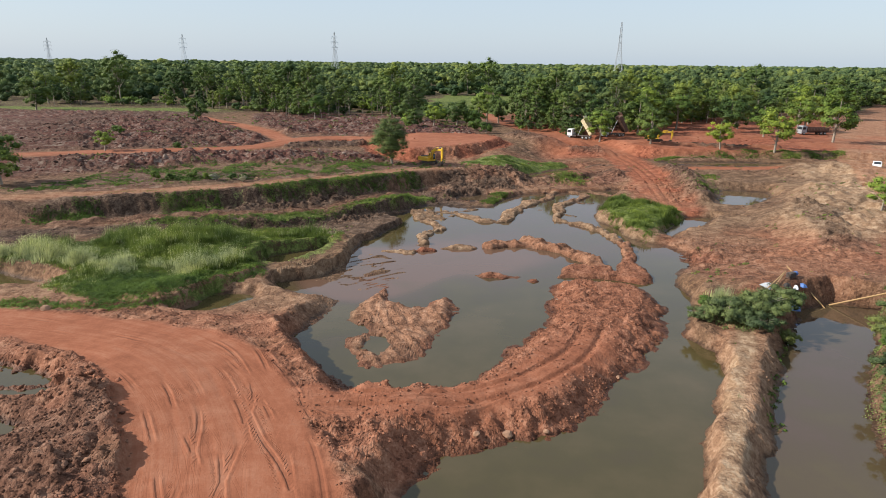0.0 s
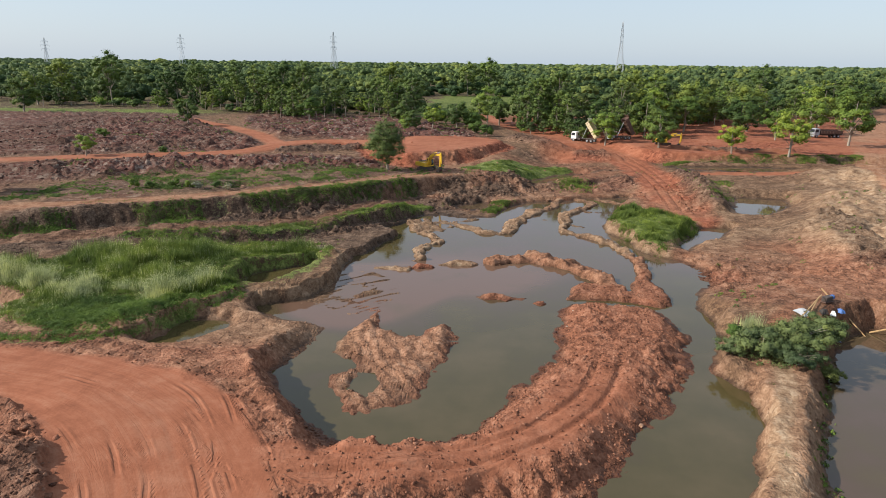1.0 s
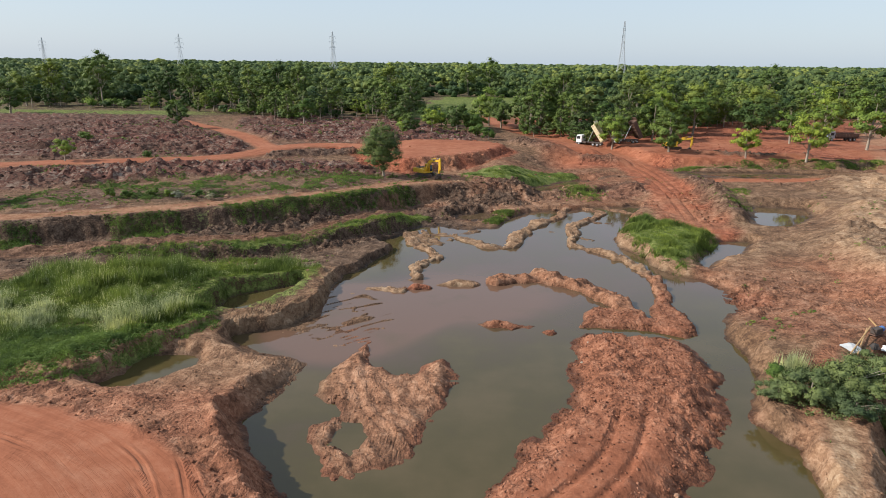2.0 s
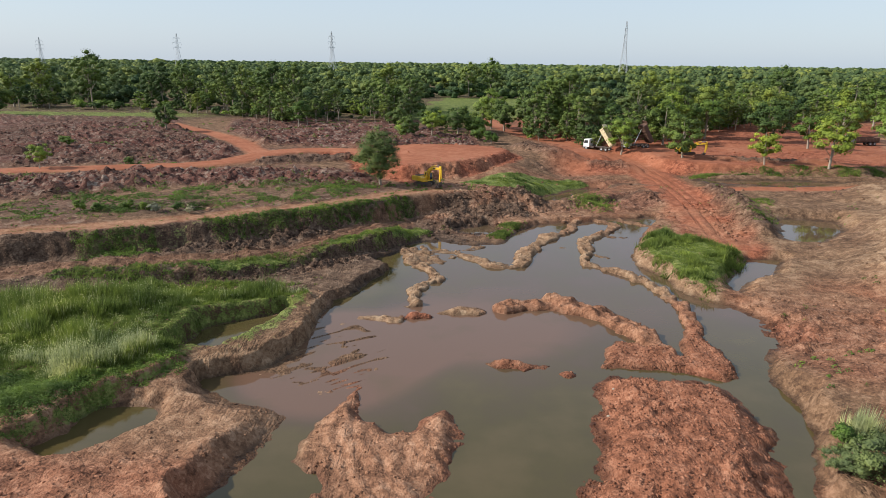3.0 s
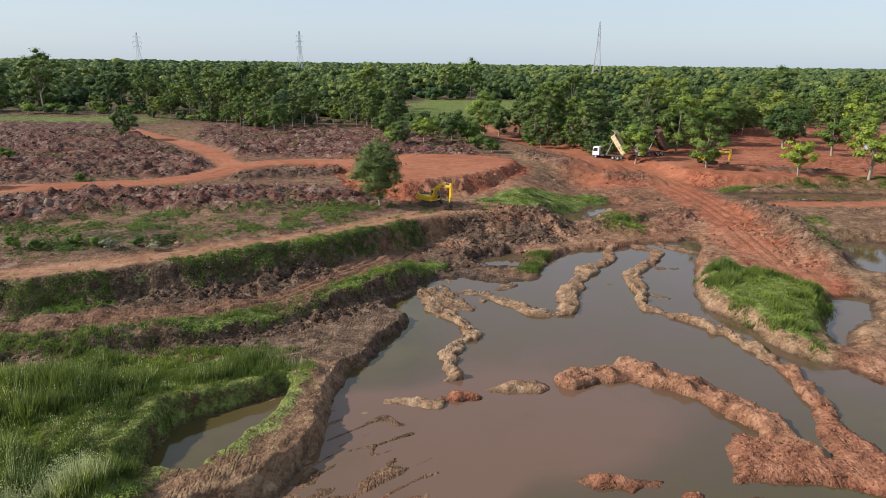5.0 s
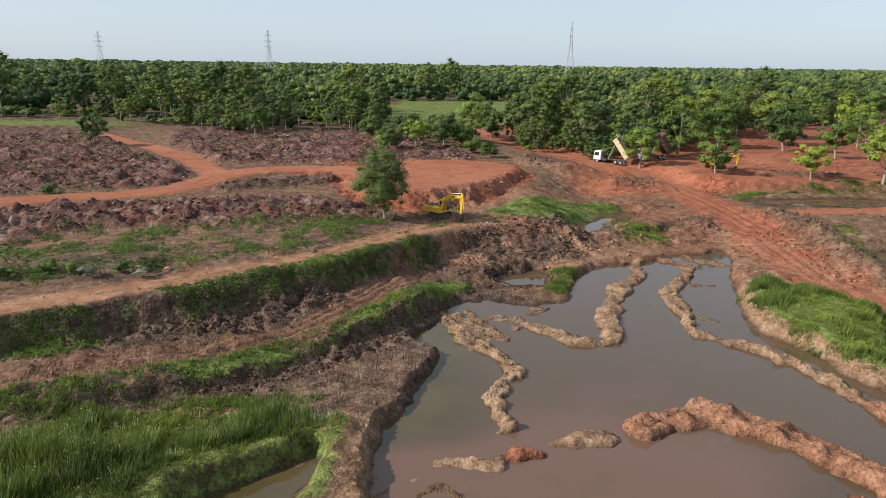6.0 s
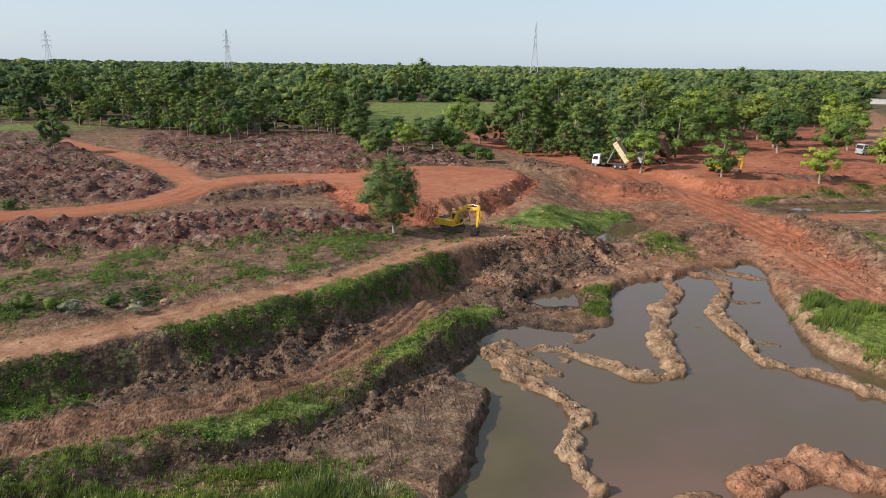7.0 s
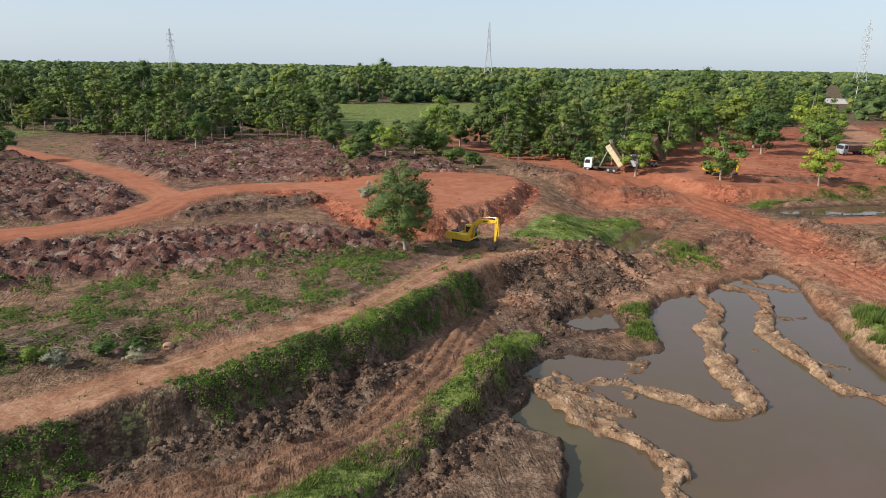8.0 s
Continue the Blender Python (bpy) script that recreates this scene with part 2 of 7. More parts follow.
SOIL, LOOSE, WATER = soil_material(), soil_material("loose_soil", True), water_material()
LEAF = leaf_material("forest_leaf", (0.048, 0.080, 0.020), (0.175, 0.240, 0.060))
LEAF_BRIGHT = leaf_material("bright_leaf", (0.075, 0.125, 0.022), (0.235, 0.315, 0.062))
LEAF_GREY = leaf_material("grey_green_leaf", (0.055, 0.084, 0.026), (0.172, 0.220, 0.072))
GRASS = leaf_material("grass_blade", (0.060, 0.092, 0.018), (0.205, 0.265, 0.066), 0.35)
REED = leaf_material("reed_blade", (0.082, 0.118, 0.018), (0.40, 0.44, 0.105), 0.42)
PLUME = leaf_material("grass_plume", (0.36, 0.39, 0.15), (0.68, 0.68, 0.40), 0.4)
# leaf of the far woods, leaning blue: haze is put into its colour
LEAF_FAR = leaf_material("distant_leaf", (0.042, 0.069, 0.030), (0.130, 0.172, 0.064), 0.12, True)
LEAF_OLIVE = leaf_material("olive_leaf", (0.058, 0.085, 0.030), (0.175, 0.215, 0.088))
SCRUB = leaf_material("scrub_leaf", (0.040, 0.075, 0.013), (0.150, 0.225, 0.048))
BARK = plain("bark", (0.29, 0.25, 0.20), 0.9, 0, 0.5, 4.0)


# ---- landform arithmetic ----
def smooth(a, b, v):
    t = np.clip((v - a) / (b - a), 0, 1)
    return t * t * (3 - 2 * t)


def hashed(i, j, k):
    h = (i.astype(np.int64) * 374761393 + j.astype(np.int64) * 668265263 + k * 1442695041) & 0x7FFFFFFF
    h = ((h ^ (h >> 13)) * 1274126177) & 0x7FFFFFFF
    return ((h ^ (h >> 16)) & 0xFFFFF) / 1048575.0


def value_noise(x, y, k=0):
    i, j = np.floor(x), np.floor(y)
    u, v = x - i, y - j
    u, v = u * u * u * (u * (u * 6 - 15) + 10), v * v * v * (v * (v * 6 - 15) + 10)
    a, b, c, d = hashed(i, j, k), hashed(i + 1, j, k), hashed(i, j + 1, k), hashed(i + 1, j + 1, k)
    return (a * (1 - u) + b * u) * (1 - v) + (c * (1 - u) + d * u) * v - 0.5


def fbm(x, y, size, octaves=4, k=0):
    out, amp, f = 0.0, 1.0, 1.0 / size
    for o in range(octaves):
        ca, sa = math.cos(0.7 + o), math.sin(0.7 + o)
        out = out + amp * value_noise((x * ca - y * sa) * f, (x * sa + y * ca) * f, k + o * 7)
        amp, f = amp * 0.5, f * 2.03
    return out


def cells(x, y, size, k=0):
    """Lumps: 1 in a cell's middle, falling to 0 at its edge, with a random height for each cell."""
    x, y = x / size, y / size
    i, j = np.floor(x), np.floor(y)
    d1, d2, tall = np.full(x.shape, 9.0), np.full(x.shape, 9.0), np.zeros(x.shape)
    for di in (-1, 0, 1):
        for dj in (-1, 0, 1):
            a, b = i + di, j + dj
            d = np.hypot(a + hashed(a, b, k) - x, b + hashed(a, b, k + 3) - y)
            near = d < d1
            d2 = np.where(near, d1, np.minimum(d2, d))
            tall = np.where(near, hashed(a, b, k + 5), tall)
            d1 = np.where(near, d, d1)
    return np.clip((d2 - d1) * 1.6, 0, 1) * (0.25 + 0.75 * tall)


def reach(x, y, line, closed=False, margin=25.0):
    """Distance to a line, its height there (third number, if it has one) and, for a closed line, a negative sign inside."""
    p = np.array(line, float)
    q = np.roll(p, -1, 0) if closed else p[1:]
    p = p if closed else p[:-1]
    d, z = np.full(x.shape, 1e3), np.zeros(x.shape)
    lo, hi = np.minimum(p, q).min(0)[:2] - margin, np.maximum(p, q).max(0)[:2] + margin
    near = np.nonzero((x > lo[0]) & (x < hi[0]) & (y > lo[1]) & (y < hi[1]))
    if not len(near[0]):
        return d, z
    X, Y = x[near], y[near]
    D, Z, odd = np.full(X.shape, 1e3), np.zeros(X.shape), np.zeros(X.shape, bool)
    for a, b in zip(p, q):
        e = b - a
        t = np.clip(((X - a[0]) * e[0] + (Y - a[1]) * e[1]) / max(e[0] ** 2 + e[1] ** 2, 1e-9), 0, 1)
        r = np.hypot(X - a[0] - t * e[0], Y - a[1] - t * e[1])
        if len(a) > 2:
            Z = np.where(r < D, a[2] + t * e[2], Z)
        D = np.minimum(D, r)
        if closed:
            odd ^= ((a[1] > Y) != (b[1] > Y)) & (X < (b[0] - a[0]) * (Y - a[1]) / (b[1] - a[1] + 1e-12) + a[0])
    d[near], z[near] = np.where(odd, -D, D), Z
    return d, z


def rounded(line, times=2):
    """Corners cut off twice, ends kept."""
    p = [tuple(q) for q in line]
    for _ in range(times):
        out = [p[0]]
        for a, b in zip(p[:-1], p[1:]):
            out += [tuple(0.75 * u + 0.25 * v for u, v in zip(a, b)), tuple(0.25 * u + 0.75 * v for u, v in zip(a, b))]
        p = out + [p[-1]]
    return p


def lane_of(x, y, line):
    """Signed offset from a way and the distance run along it."""
    p = np.array(line, float)[:, :2]
    best, off, run, done = np.full(x.shape, 1e3), np.zeros(x.shape), np.zeros(x.shape), 0.0
    for a, b in zip(p[:-1], p[1:]):
        e = b - a
        ll = math.hypot(*e)
        t = np.clip(((x - a[0]) * e[0] + (y - a[1]) * e[1]) / (ll * ll), 0, 1)
        dx, dy = x - a[0] - t * e[0], y - a[1] - t * e[1]
        r = np.hypot(dx, dy)
        near = r < best
        off = np.where(near, np.sign(e[0] * dy - e[1] * dx) * r, off)
        run = np.where(near, done + t * ll, run)
        best = np.minimum(best, r)
        done += ll
    return off, run


# ---- plan of the place (metres) ----
RING_INNER = [(-14, 66.3), (-15.4, 61.3), (-13.8, 57.9), (-11.3, 53.8), (-9.7, 51.6), (-7.4, 49.7), (-4.5, 49.6), (-1.6, 50.4), (0.4, 51.1),
              (3, 53.7), (5.3, 56.7), (6.3, 59.3), (8.6, 62.2), (10.1, 65.3), (11.2, 70.4), (12.6, 77.3)]
RING_OUTER = [(15.1, 79.6), (19.4, 79.1), (24.2, 78.2), (25.4, 72.8), (25.4, 69.2), (22.7, 62), (19.3, 56.6), (15.7, 52), (11.7, 46.1),
              (8.9, 42.5), (3.7, 41.9), (-0.4, 39.4), (-2.6, 35.8), (-5, 29), (-6, 15)]
EAST_SHORE = [(10, 15), (16.5, 36.3), (19.6, 42.4), (21.9, 47.3), (24.3, 52.2), (25.6, 55), (26.4, 58.7), (24.7, 62.8), (26.4, 66.7),
              (28.9, 72), (29.6, 75.9), (29.2, 79.1), (31.6, 85.1), (33, 88), (34.7, 94), (33.5, 98), (31.9, 98.8), (29.3, 102.2),
              (28.7, 108), (26.8, 113.6), (27.1, 118.7), (30.6, 127.6), (33.1, 132.8), (37.4, 140.5), (38.3, 144.7)]
NORTH_SHORE = [(34.8, 143.2), (29.4, 142.1), (23.7, 139.2), (17.8, 138), (14.5, 136), (11.5, 132), (9.1, 127.1), (8.8, 124.2),
               (5.5, 123), (3.5, 122.9), (1.1, 124.2), (-1.9, 124.4), (-4.8, 124.2), (-7.2, 122.6), (-7.8, 119.6), (-8.6, 117.4), (-10.3, 115.6), (-11.1, 113.8),
               (-10.3, 112), (-8.6, 110), (-9.1, 107.6), (-10.6, 105), (-11.6, 101.4), (-13.4, 97.8),
               (-14.4, 93), (-14.6, 88), (-15.6, 82.6), (-18, 79.4), (-22, 77.8), (-21.5, 76), (-18.1, 74), (-14.3, 72.9), (-12.7, 71.5)]
POND = RING_INNER + RING_OUTER + EAST_SHORE + NORTH_SHORE
POND_EAST = [(21.4, 36.5), (27.5, 48.4), (32.2, 57), (36.8, 64), (40.4, 69.7), (43, 71.6), (46.6, 73.3), (50.2, 71), (46.7, 65.9),
             (39.5, 56.1), (36.1, 50.6), (32.9, 44.3), (31.6, 40.6), (26, 25), (14, 20)]
POOLS = [  # outline, bank width, level
    ([(-30.1, 65.8), (-28.7, 68.5), (-28, 71), (-25.8, 72.1), (-23.7, 72), (-23.1, 69.8), (-25, 66.6), (-27.5, 64.5)], 1.4, 0.55),
    ([(-26.4, 82.6), (-26.2, 89.3), (-18.5, 94.2), (-18.3, 92.3), (-20, 87.3), (-21.4, 84.2), (-22.8, 82.4)], 1.2, 0.0),
    ([(-75, 80), (-57.7, 77.8), (-51.7, 75.2), (-47.5, 72.8), (-48.9, 70.8), (-53.1, 71), (-75, 73)], 1.6, 0.7),
    ([(-46, 51), (-37.8, 49.4), (-35.4, 48.9), (-32.7, 47.9), (-32.0, 46.8), (-36, 46.3), (-46, 46.5)], 1.6, 1.9),
    ([(-46, 45.7), (-36, 45.6), (-30.7, 45.6), (-30.2, 44.6), (-36, 44.3), (-46, 44)], 1.0, 1.9),
    ([(-40, 41), (-33, 41.2), (-31.0, 40.6), (-30.6, 39.2), (-35, 38.4), (-40, 38)], 1.2, 1.9),
    ([(1.4, 132.9), (6.4, 136.3), (8.2, 135), (6.5, 130.3), (2.9, 130.5)], 2.0, 0.0),
    ([(40.6, 113.1), (44.6, 117.4), (48.4, 117.1), (44.8, 111), (39.5, 107.5), (36.1, 102.5), (36.5, 106)], 2.0, 0.0),
    ([(17, 155.8), (22.2, 159.7), (27.6, 166), (31.5, 167.3), (32.8, 165.1), (27.6, 160.5), (21.6, 155), (18.1, 152.6)], 2.5, 1.0),
    ([(59.6, 139.9), (68.4, 138.4), (66.4, 132.7), (57.7, 124.1), (53.8, 125.4)], 3.0, 1.0),
    ([(56, 168.2), (70, 169.4), (79.5, 168.5), (110, 165), (110, 162), (75.2, 163.1), (66.1, 164.6), (57.2, 165.1)], 2.0, 3.0),
]
PIT = [(-140, 70), (-80, 94), (-60, 104), (-45.6, 110.5), (-36, 115.5), (-30, 119.5), (-23, 123.5), (-17, 129.5), (-9, 140), (-3, 145.5), (4, 149),
       (11, 153), (14, 168), (19, 186), (33, 191), (45, 189), (56, 178), (80, 174.5), (140, 168), (140, -60), (-140, -60)]
LOW = [  # floor of the pit and its spoil: x, y, height
    (-27, 46, 3.1), (-18, 56, 2.7), (-10, 30, 2.8), (-45, 58, 2.5), (-60, 60, 2.2), (-34, 40, 2.6), (-37, 47, 2.3), (18, 60, 1.4), (5, 46, 1.7), (-7, 44, 2.5),
    (-30, 86, 2.0), (-45, 82, 2.4), (-17, 97, 1.3), (-18, 87, 1.5), (-22.5, 80.5, 1.6), (-60, 92, 2.2), (-26, 112, 2.1), (-15, 121, 2.0), (-42, 104, 2.4), (-19, 68, 1.2)]
LOW_EAST = [
    (5, 136, 1.0), (9, 147, 2.1), (15, 142, 0.8), (24, 147, 0.6), (33, 149, 0.5), (24, 154, 1.5), (16, 157, 2.3), (24, 181, 2.4), (36, 184, 3.4), (48, 176, 2.8),
    (43, 158, 2.2), (66, 172.5, 3.8), (68, 161, 3.0), (62, 150, 2.8), (60, 106, 3.6), (76, 122, 4.4)]
LOW_FAR = [
    (88, 150, 5.0), (56, 130, 1.4), (48, 110, 0.9), (42, 94, 0.9), (42, 77, 3.0), (56, 84, 3.2), (35, 88, 0.6), (38, 125, 1.4), (60, 60, 3.0),
    (-2, 123, 0.15), (0, 128, 0.3), (5, 126, 0.4), (-10.5, 121, 2.5), (-13.6, 116, 2.5), (-17, 111.5, 2.5), (-19, 106, 1.0), (-29.5, 114, 2.1)]


def shepard(x, y, spots):
    num, den = 0.0, 0.0
    for a, b, c in spots:
        w = 1.0 / ((x - a) ** 2 + (y - b) ** 2 + 16.0) ** 2
        num, den = num + w * c, den + w
    return num / den


DIRT_ROAD = rounded([(-120, 82, 5.3), (-80, 100, 5.3), (-60, 107.5, 5.3), (-45.6, 112.8, 5.3), (-36.5, 118.1, 5.3), (-30.7, 122.1, 5.3), (-23.6, 126, 5.2), (-17.5, 132.2, 4.9), (-9.1, 142.8, 4.5), (-4.8, 146.8, 4.3), (3, 149, 4.0)])
HAUL_WEST = rounded([(-120, 140), (-90, 152), (-63.3, 160.3), (-54.4, 163.3), (-47.5, 170.8), (-46.3, 180), (-40, 189), (-28, 190), (-14.9, 188), (0, 182)])
HAUL_FORK = rounded([(-95, 250), (-76.3, 227.4), (-61.9, 209.7), (-47, 183.8)])
HAUL_EAST = rounded([(12, 290, 6), (19.2, 258, 6), (26, 222, 5.6), (37.7, 205, 5.2), (44.5, 192, 4.2), (46.8, 172, 2.9), (47, 155, 2.0), (45.8, 141, 1.4), (44, 128, 1.0), (43.5, 122, 0.8)])
BIG_ROAD = rounded([(260, 390), (222, 338), (174, 282), (128, 205), (106, 160), (90, 125), (80, 90)])
NEAR_ROAD = rounded([(-75, 61, 2.5), (-60, 60, 2.5), (-44, 58.5, 2.5), (-33, 55.8, 3.3), (-26, 52.5, 5), (-20.5, 47.5, 5.9), (-16, 40.5, 5.6), (-12.3, 32, 5.6), (-9, 15, 5.6)])
RING_TRACK = rounded([(-14, 43), (-8, 44.3), (-1, 45), (5, 47.8), (10, 52.5), (13.5, 58), (15.5, 63.5)])
RUTS = [rounded(q) for q in (  # single wheel ruts pressed into the near road and its junction
    [(-21.2, 56.7), (-18.3, 54.2), (-14.7, 48.6), (-11.3, 42.3), (-8.5, 36.6), (-6.7, 30.0)], [(-22.6, 55.2), (-19.6, 52.6), (-16.1, 47.4), (-12.8, 41.4), (-10.1, 36.0), (-8.4, 29.6)],
    [(-19.6, 56.2), (-17.0, 53.4), (-13.2, 47.6), (-10.0, 41.6)], [(-26.4, 49.3), (-22.3, 45.4), (-19.0, 40.5), (-15.7, 35.2), (-13.0, 29.0)],
    [(-28.0, 48.4), (-24.0, 44.6), (-20.4, 39.6), (-17.4, 34.0), (-15.0, 28.0)], [(-25.0, 50.6), (-20.6, 47.2), (-16.8, 41.0), (-14.2, 35.0), (-12.4, 30.0)],
    [(-15.8, 44.7), (-12.9, 39.2), (-10.2, 34.8), (-8.0, 30.4)], [(-17.4, 46.6), (-14.6, 40.6), (-11.8, 35.4), (-10.0, 30.4)],
    [(-44.3, 59.6), (-36.9, 58.0), (-28.6, 54.0), (-22.0, 50.0), (-17.0, 45.2)], [(-44.3, 57.6), (-36.9, 56.0), (-29.4, 52.2), (-23.6, 48.2)],
    [(-17.6, 44.4), (-13.0, 42.6), (-8.1, 42.9), (-3.1, 44.7), (2.7, 47.2), (8.4, 52.5), (11.8, 57.6), (13.4, 62.0)],
    [(-12.0, 40.6), (-7.7, 40.8), (-2.2, 42.9), (3.9, 45.6), (10.1, 50.8), (13.5, 56.3), (15.2, 61.0)],
    [(-10.4, 43.6), (-5.0, 44.8), (0.4, 46.4), (6.0, 50.2)], [(-13.4, 47.4), (-9.4, 41.6), (-4.4, 42.4), (1.8, 45.2)],
    [(-21.4, 45.6), (-18.2, 42.0), (-16.6, 36.6), (-15.6, 29.0)], [(-19.0, 50.4), (-15.2, 45.8), (-13.6, 38.6), (-13.2, 31.0)], [(-30.0, 55.6), (-23.6, 52.8), (-18.6, 48.8), (-14.4, 41.0)],
    [(-48, 100.6), (-38, 104.2), (-27.8, 108.2), (-22.6, 111.0), (-17.8, 116.0), (-13.6, 122.6)], [(-48, 102.6), (-38, 106.2), (-28.4, 110.2), (-24.0, 112.6), (-19.4, 117.6), (-15.2, 123.6)],
    [(-40, 104.4), (-30, 108.8), (-23.4, 112.4), (-19.6, 114.8), (-15.6, 120.0)], [(-36.0, 106.0), (-29.2, 107.6), (-23.2, 110.0), (-18.4, 114.6)],
    [(-60, 106.4), (-45.4, 111.9), (-36.1, 117.2), (-30.3, 121.2), (-23.2, 125.1), (-16.9, 131.5), (-8.6, 142.0)], [(-60, 108.6), (-45.8, 113.8), (-36.9, 119.0), (-31.1, 123.0), (-24.1, 126.9), (-18.2, 133.0), (-9.7, 143.6)])]
RUTS += [[(x + q, y) for x, y, _ in HAUL_EAST if y < 204] for q in (-2.1, -1.2, 0.2, 1.1, 2.2)]
SPITS = [  # crest, half width, height
    ([(5.7, 95.6), (8.7, 97.2), (12.1, 97.8), (14.9, 96.4), (17.5, 94.2), (19.6, 91.4), (20.5, 88), (21, 84)], 1.25, 0.8),
    ([(2.0, 117.2), (4.1, 115.2), (6.2, 112.8), (8.2, 111.8), (9.6, 112.6)], 0.9, 0.45),
    ([(9.6, 112.6), (10.6, 115), (11.2, 118.1), (12.3, 121.6)], 1.15, 0.6),
    ([(12.3, 121.6), (14, 125.3), (16.6, 128.4), (18.9, 130.9), (21, 134), (21.6, 136.8), (23, 139.5)], 0.75, 0.5),
    ([(24, 141.6), (27.9, 140), (29.4, 137.7), (27.3, 133), (24.3, 130)], 0.6, 0.4),
    ([(24.3, 130), (22.1, 127), (21, 122.7), (20.3, 118.9), (19.2, 115.5), (19.6, 113.3), (21.8, 111.4), (23.8, 109.6), (25.6, 106.1), (26.6, 101.3), (27, 95.5), (26.4, 90)], 0.75, 0.5),
    ([(20.5, 119), (23.2, 117.5)], 0.4, 0.2),
    ([(24.3, 130.2), (28.9, 128.9)], 0.35, 0.2),
    ([(-4.2, 96.8), (-4.6, 99.6), (-4.8, 101.6), (-3.4, 104), (-1.7, 106.4), (-2.2, 108.4), (-2.7, 110.4), (-3.8, 112.4)], 0.5, 0.55),
    ([(-3.8, 112.4), (-5.2, 114.2), (-6.2, 117), (-7.4, 121)], 0.9, 0.45),
    ([(-5.4, 116.6), (-3.2, 114.9), (-1.0, 113.8)], 0.4, 0.3),
    ([(-6.2, 118.4), (-3.6, 116.6), (-1.4, 115.3)], 0.5, 0.35),
    ([(-6.4, 120.2), (-3.4, 118.6), (-0.8, 119.2), (1.0, 119.0)], 0.6, 0.3),
    ([(-4.4, 121.4), (-2.4, 117.8), (-0.7, 114.4)], 0.35, 0.16),
    ([(-5.4, 119.4), (-3.4, 116.2), (-1.5, 113.6)], 0.35, 0.16),
    ([(-2.6, 119.4), (0.1, 116.6)], 0.35, 0.14),
    ([(2.3, 121), (4.9, 121.9)], 0.5, 0.18),
    ([(-9.5, 93), (-5.5, 92.4)], 0.5, 0.25),
    ([(31, 141.5), (35.5, 137)], 0.6, 0.35),
]
LUMPS = [  # middle, half length, half width, height
    (-3.2, 93.3, 1.7, 1.0, 0.7), (1.4, 94.8, 2.4, 1.1, 0.7), (6.2, 81.3, 2.5, 0.9, 0.65), (10.8, 79.6, 1.0, 0.7, 0.4), (17, 122, 0.9, 0.5, 0.2)]
RING_TIP = [(14.1, 81.2), (15.5, 85.6), (17.5, 88.3), (20.4, 85.6), (22.3, 84.5), (25.4, 92), (27.2, 92.7), (27.4, 86.2), (27.1, 80.9), (26.9, 79.4), (24.7, 78.1), (22.4, 79.4), (20, 80.4), (16.4, 81)]
ISLE = [(-11.9, 65.2), (-10.4, 72.3), (-7.6, 77.9), (-6.6, 71.5), (-2.9, 70.7), (0.4, 74.4), (1.8, 69.4), (0.4, 64.5), (-1.5, 59.8), (-1.6, 55.6),
        (-4.5, 54.6), (-6.6, 52.9), (-9, 55.2), (-11, 58.2), (-10.8, 60.8), (-9.4, 63.6)]
ISLE_POOL = [(-8.9, 58.4), (-8.2, 61.6), (-6.4, 61.6), (-5.4, 59.6), (-6.5, 56.9)]
PLATFORM = [(-30, 187), (-22, 180), (-17.7, 163), (-13, 159.5), (-9.6, 157.2), (-5, 159.5), (1.2, 163), (7.5, 170), (11, 176), (14.2, 184), (11, 191), (2, 194), (-12, 194), (-22, 193)]
REEDS = [(-75, 83), (-59.8, 83), (-51.6, 87), (-42.4, 93), (-31.8, 99), (-22.3, 98.5), (-16.5, 96.5), (-16.6, 89), (-19, 83), (-23.5, 80.5), (-25.5, 78), (-29, 72), (-33, 66.5),
         (-37.5, 64.8), (-46, 68.5), (-46, 75), (-54, 78.5), (-75, 81)]
GREEN_ISLE = [(29.8, 124), (34.5, 127.7), (39.2, 121.8), (43.4, 119.3), (42.6, 115.3), (36.3, 106), (31.6, 99.5), (29.9, 103.7), (27.8, 114.6)]
BANK_GREEN = [(2.4, 155), (8, 161), (15.3, 165.8), (27, 171), (30.5, 168.2), (26, 166), (21, 160.5), (16, 156), (15, 152)]
BENCH = [(24, 150.5), (30, 153), (35, 156), (40, 158.5), (43, 158), (45, 163), (38, 167), (34.5, 163.8), (29, 158.8), (24.5, 154.8)]
BLUFF = rounded([(-48, 64), (-40, 63.2), (-34.5, 64.8), (-32, 67.8), (-30.2, 71.2), (-28, 75.2), (-25.4, 78.2), (-23, 80), (-19.2, 81), (-16.8, 83.4), (-15.8, 87.5), (-15.8, 92), (-16.6, 95.8), (-19, 98)])
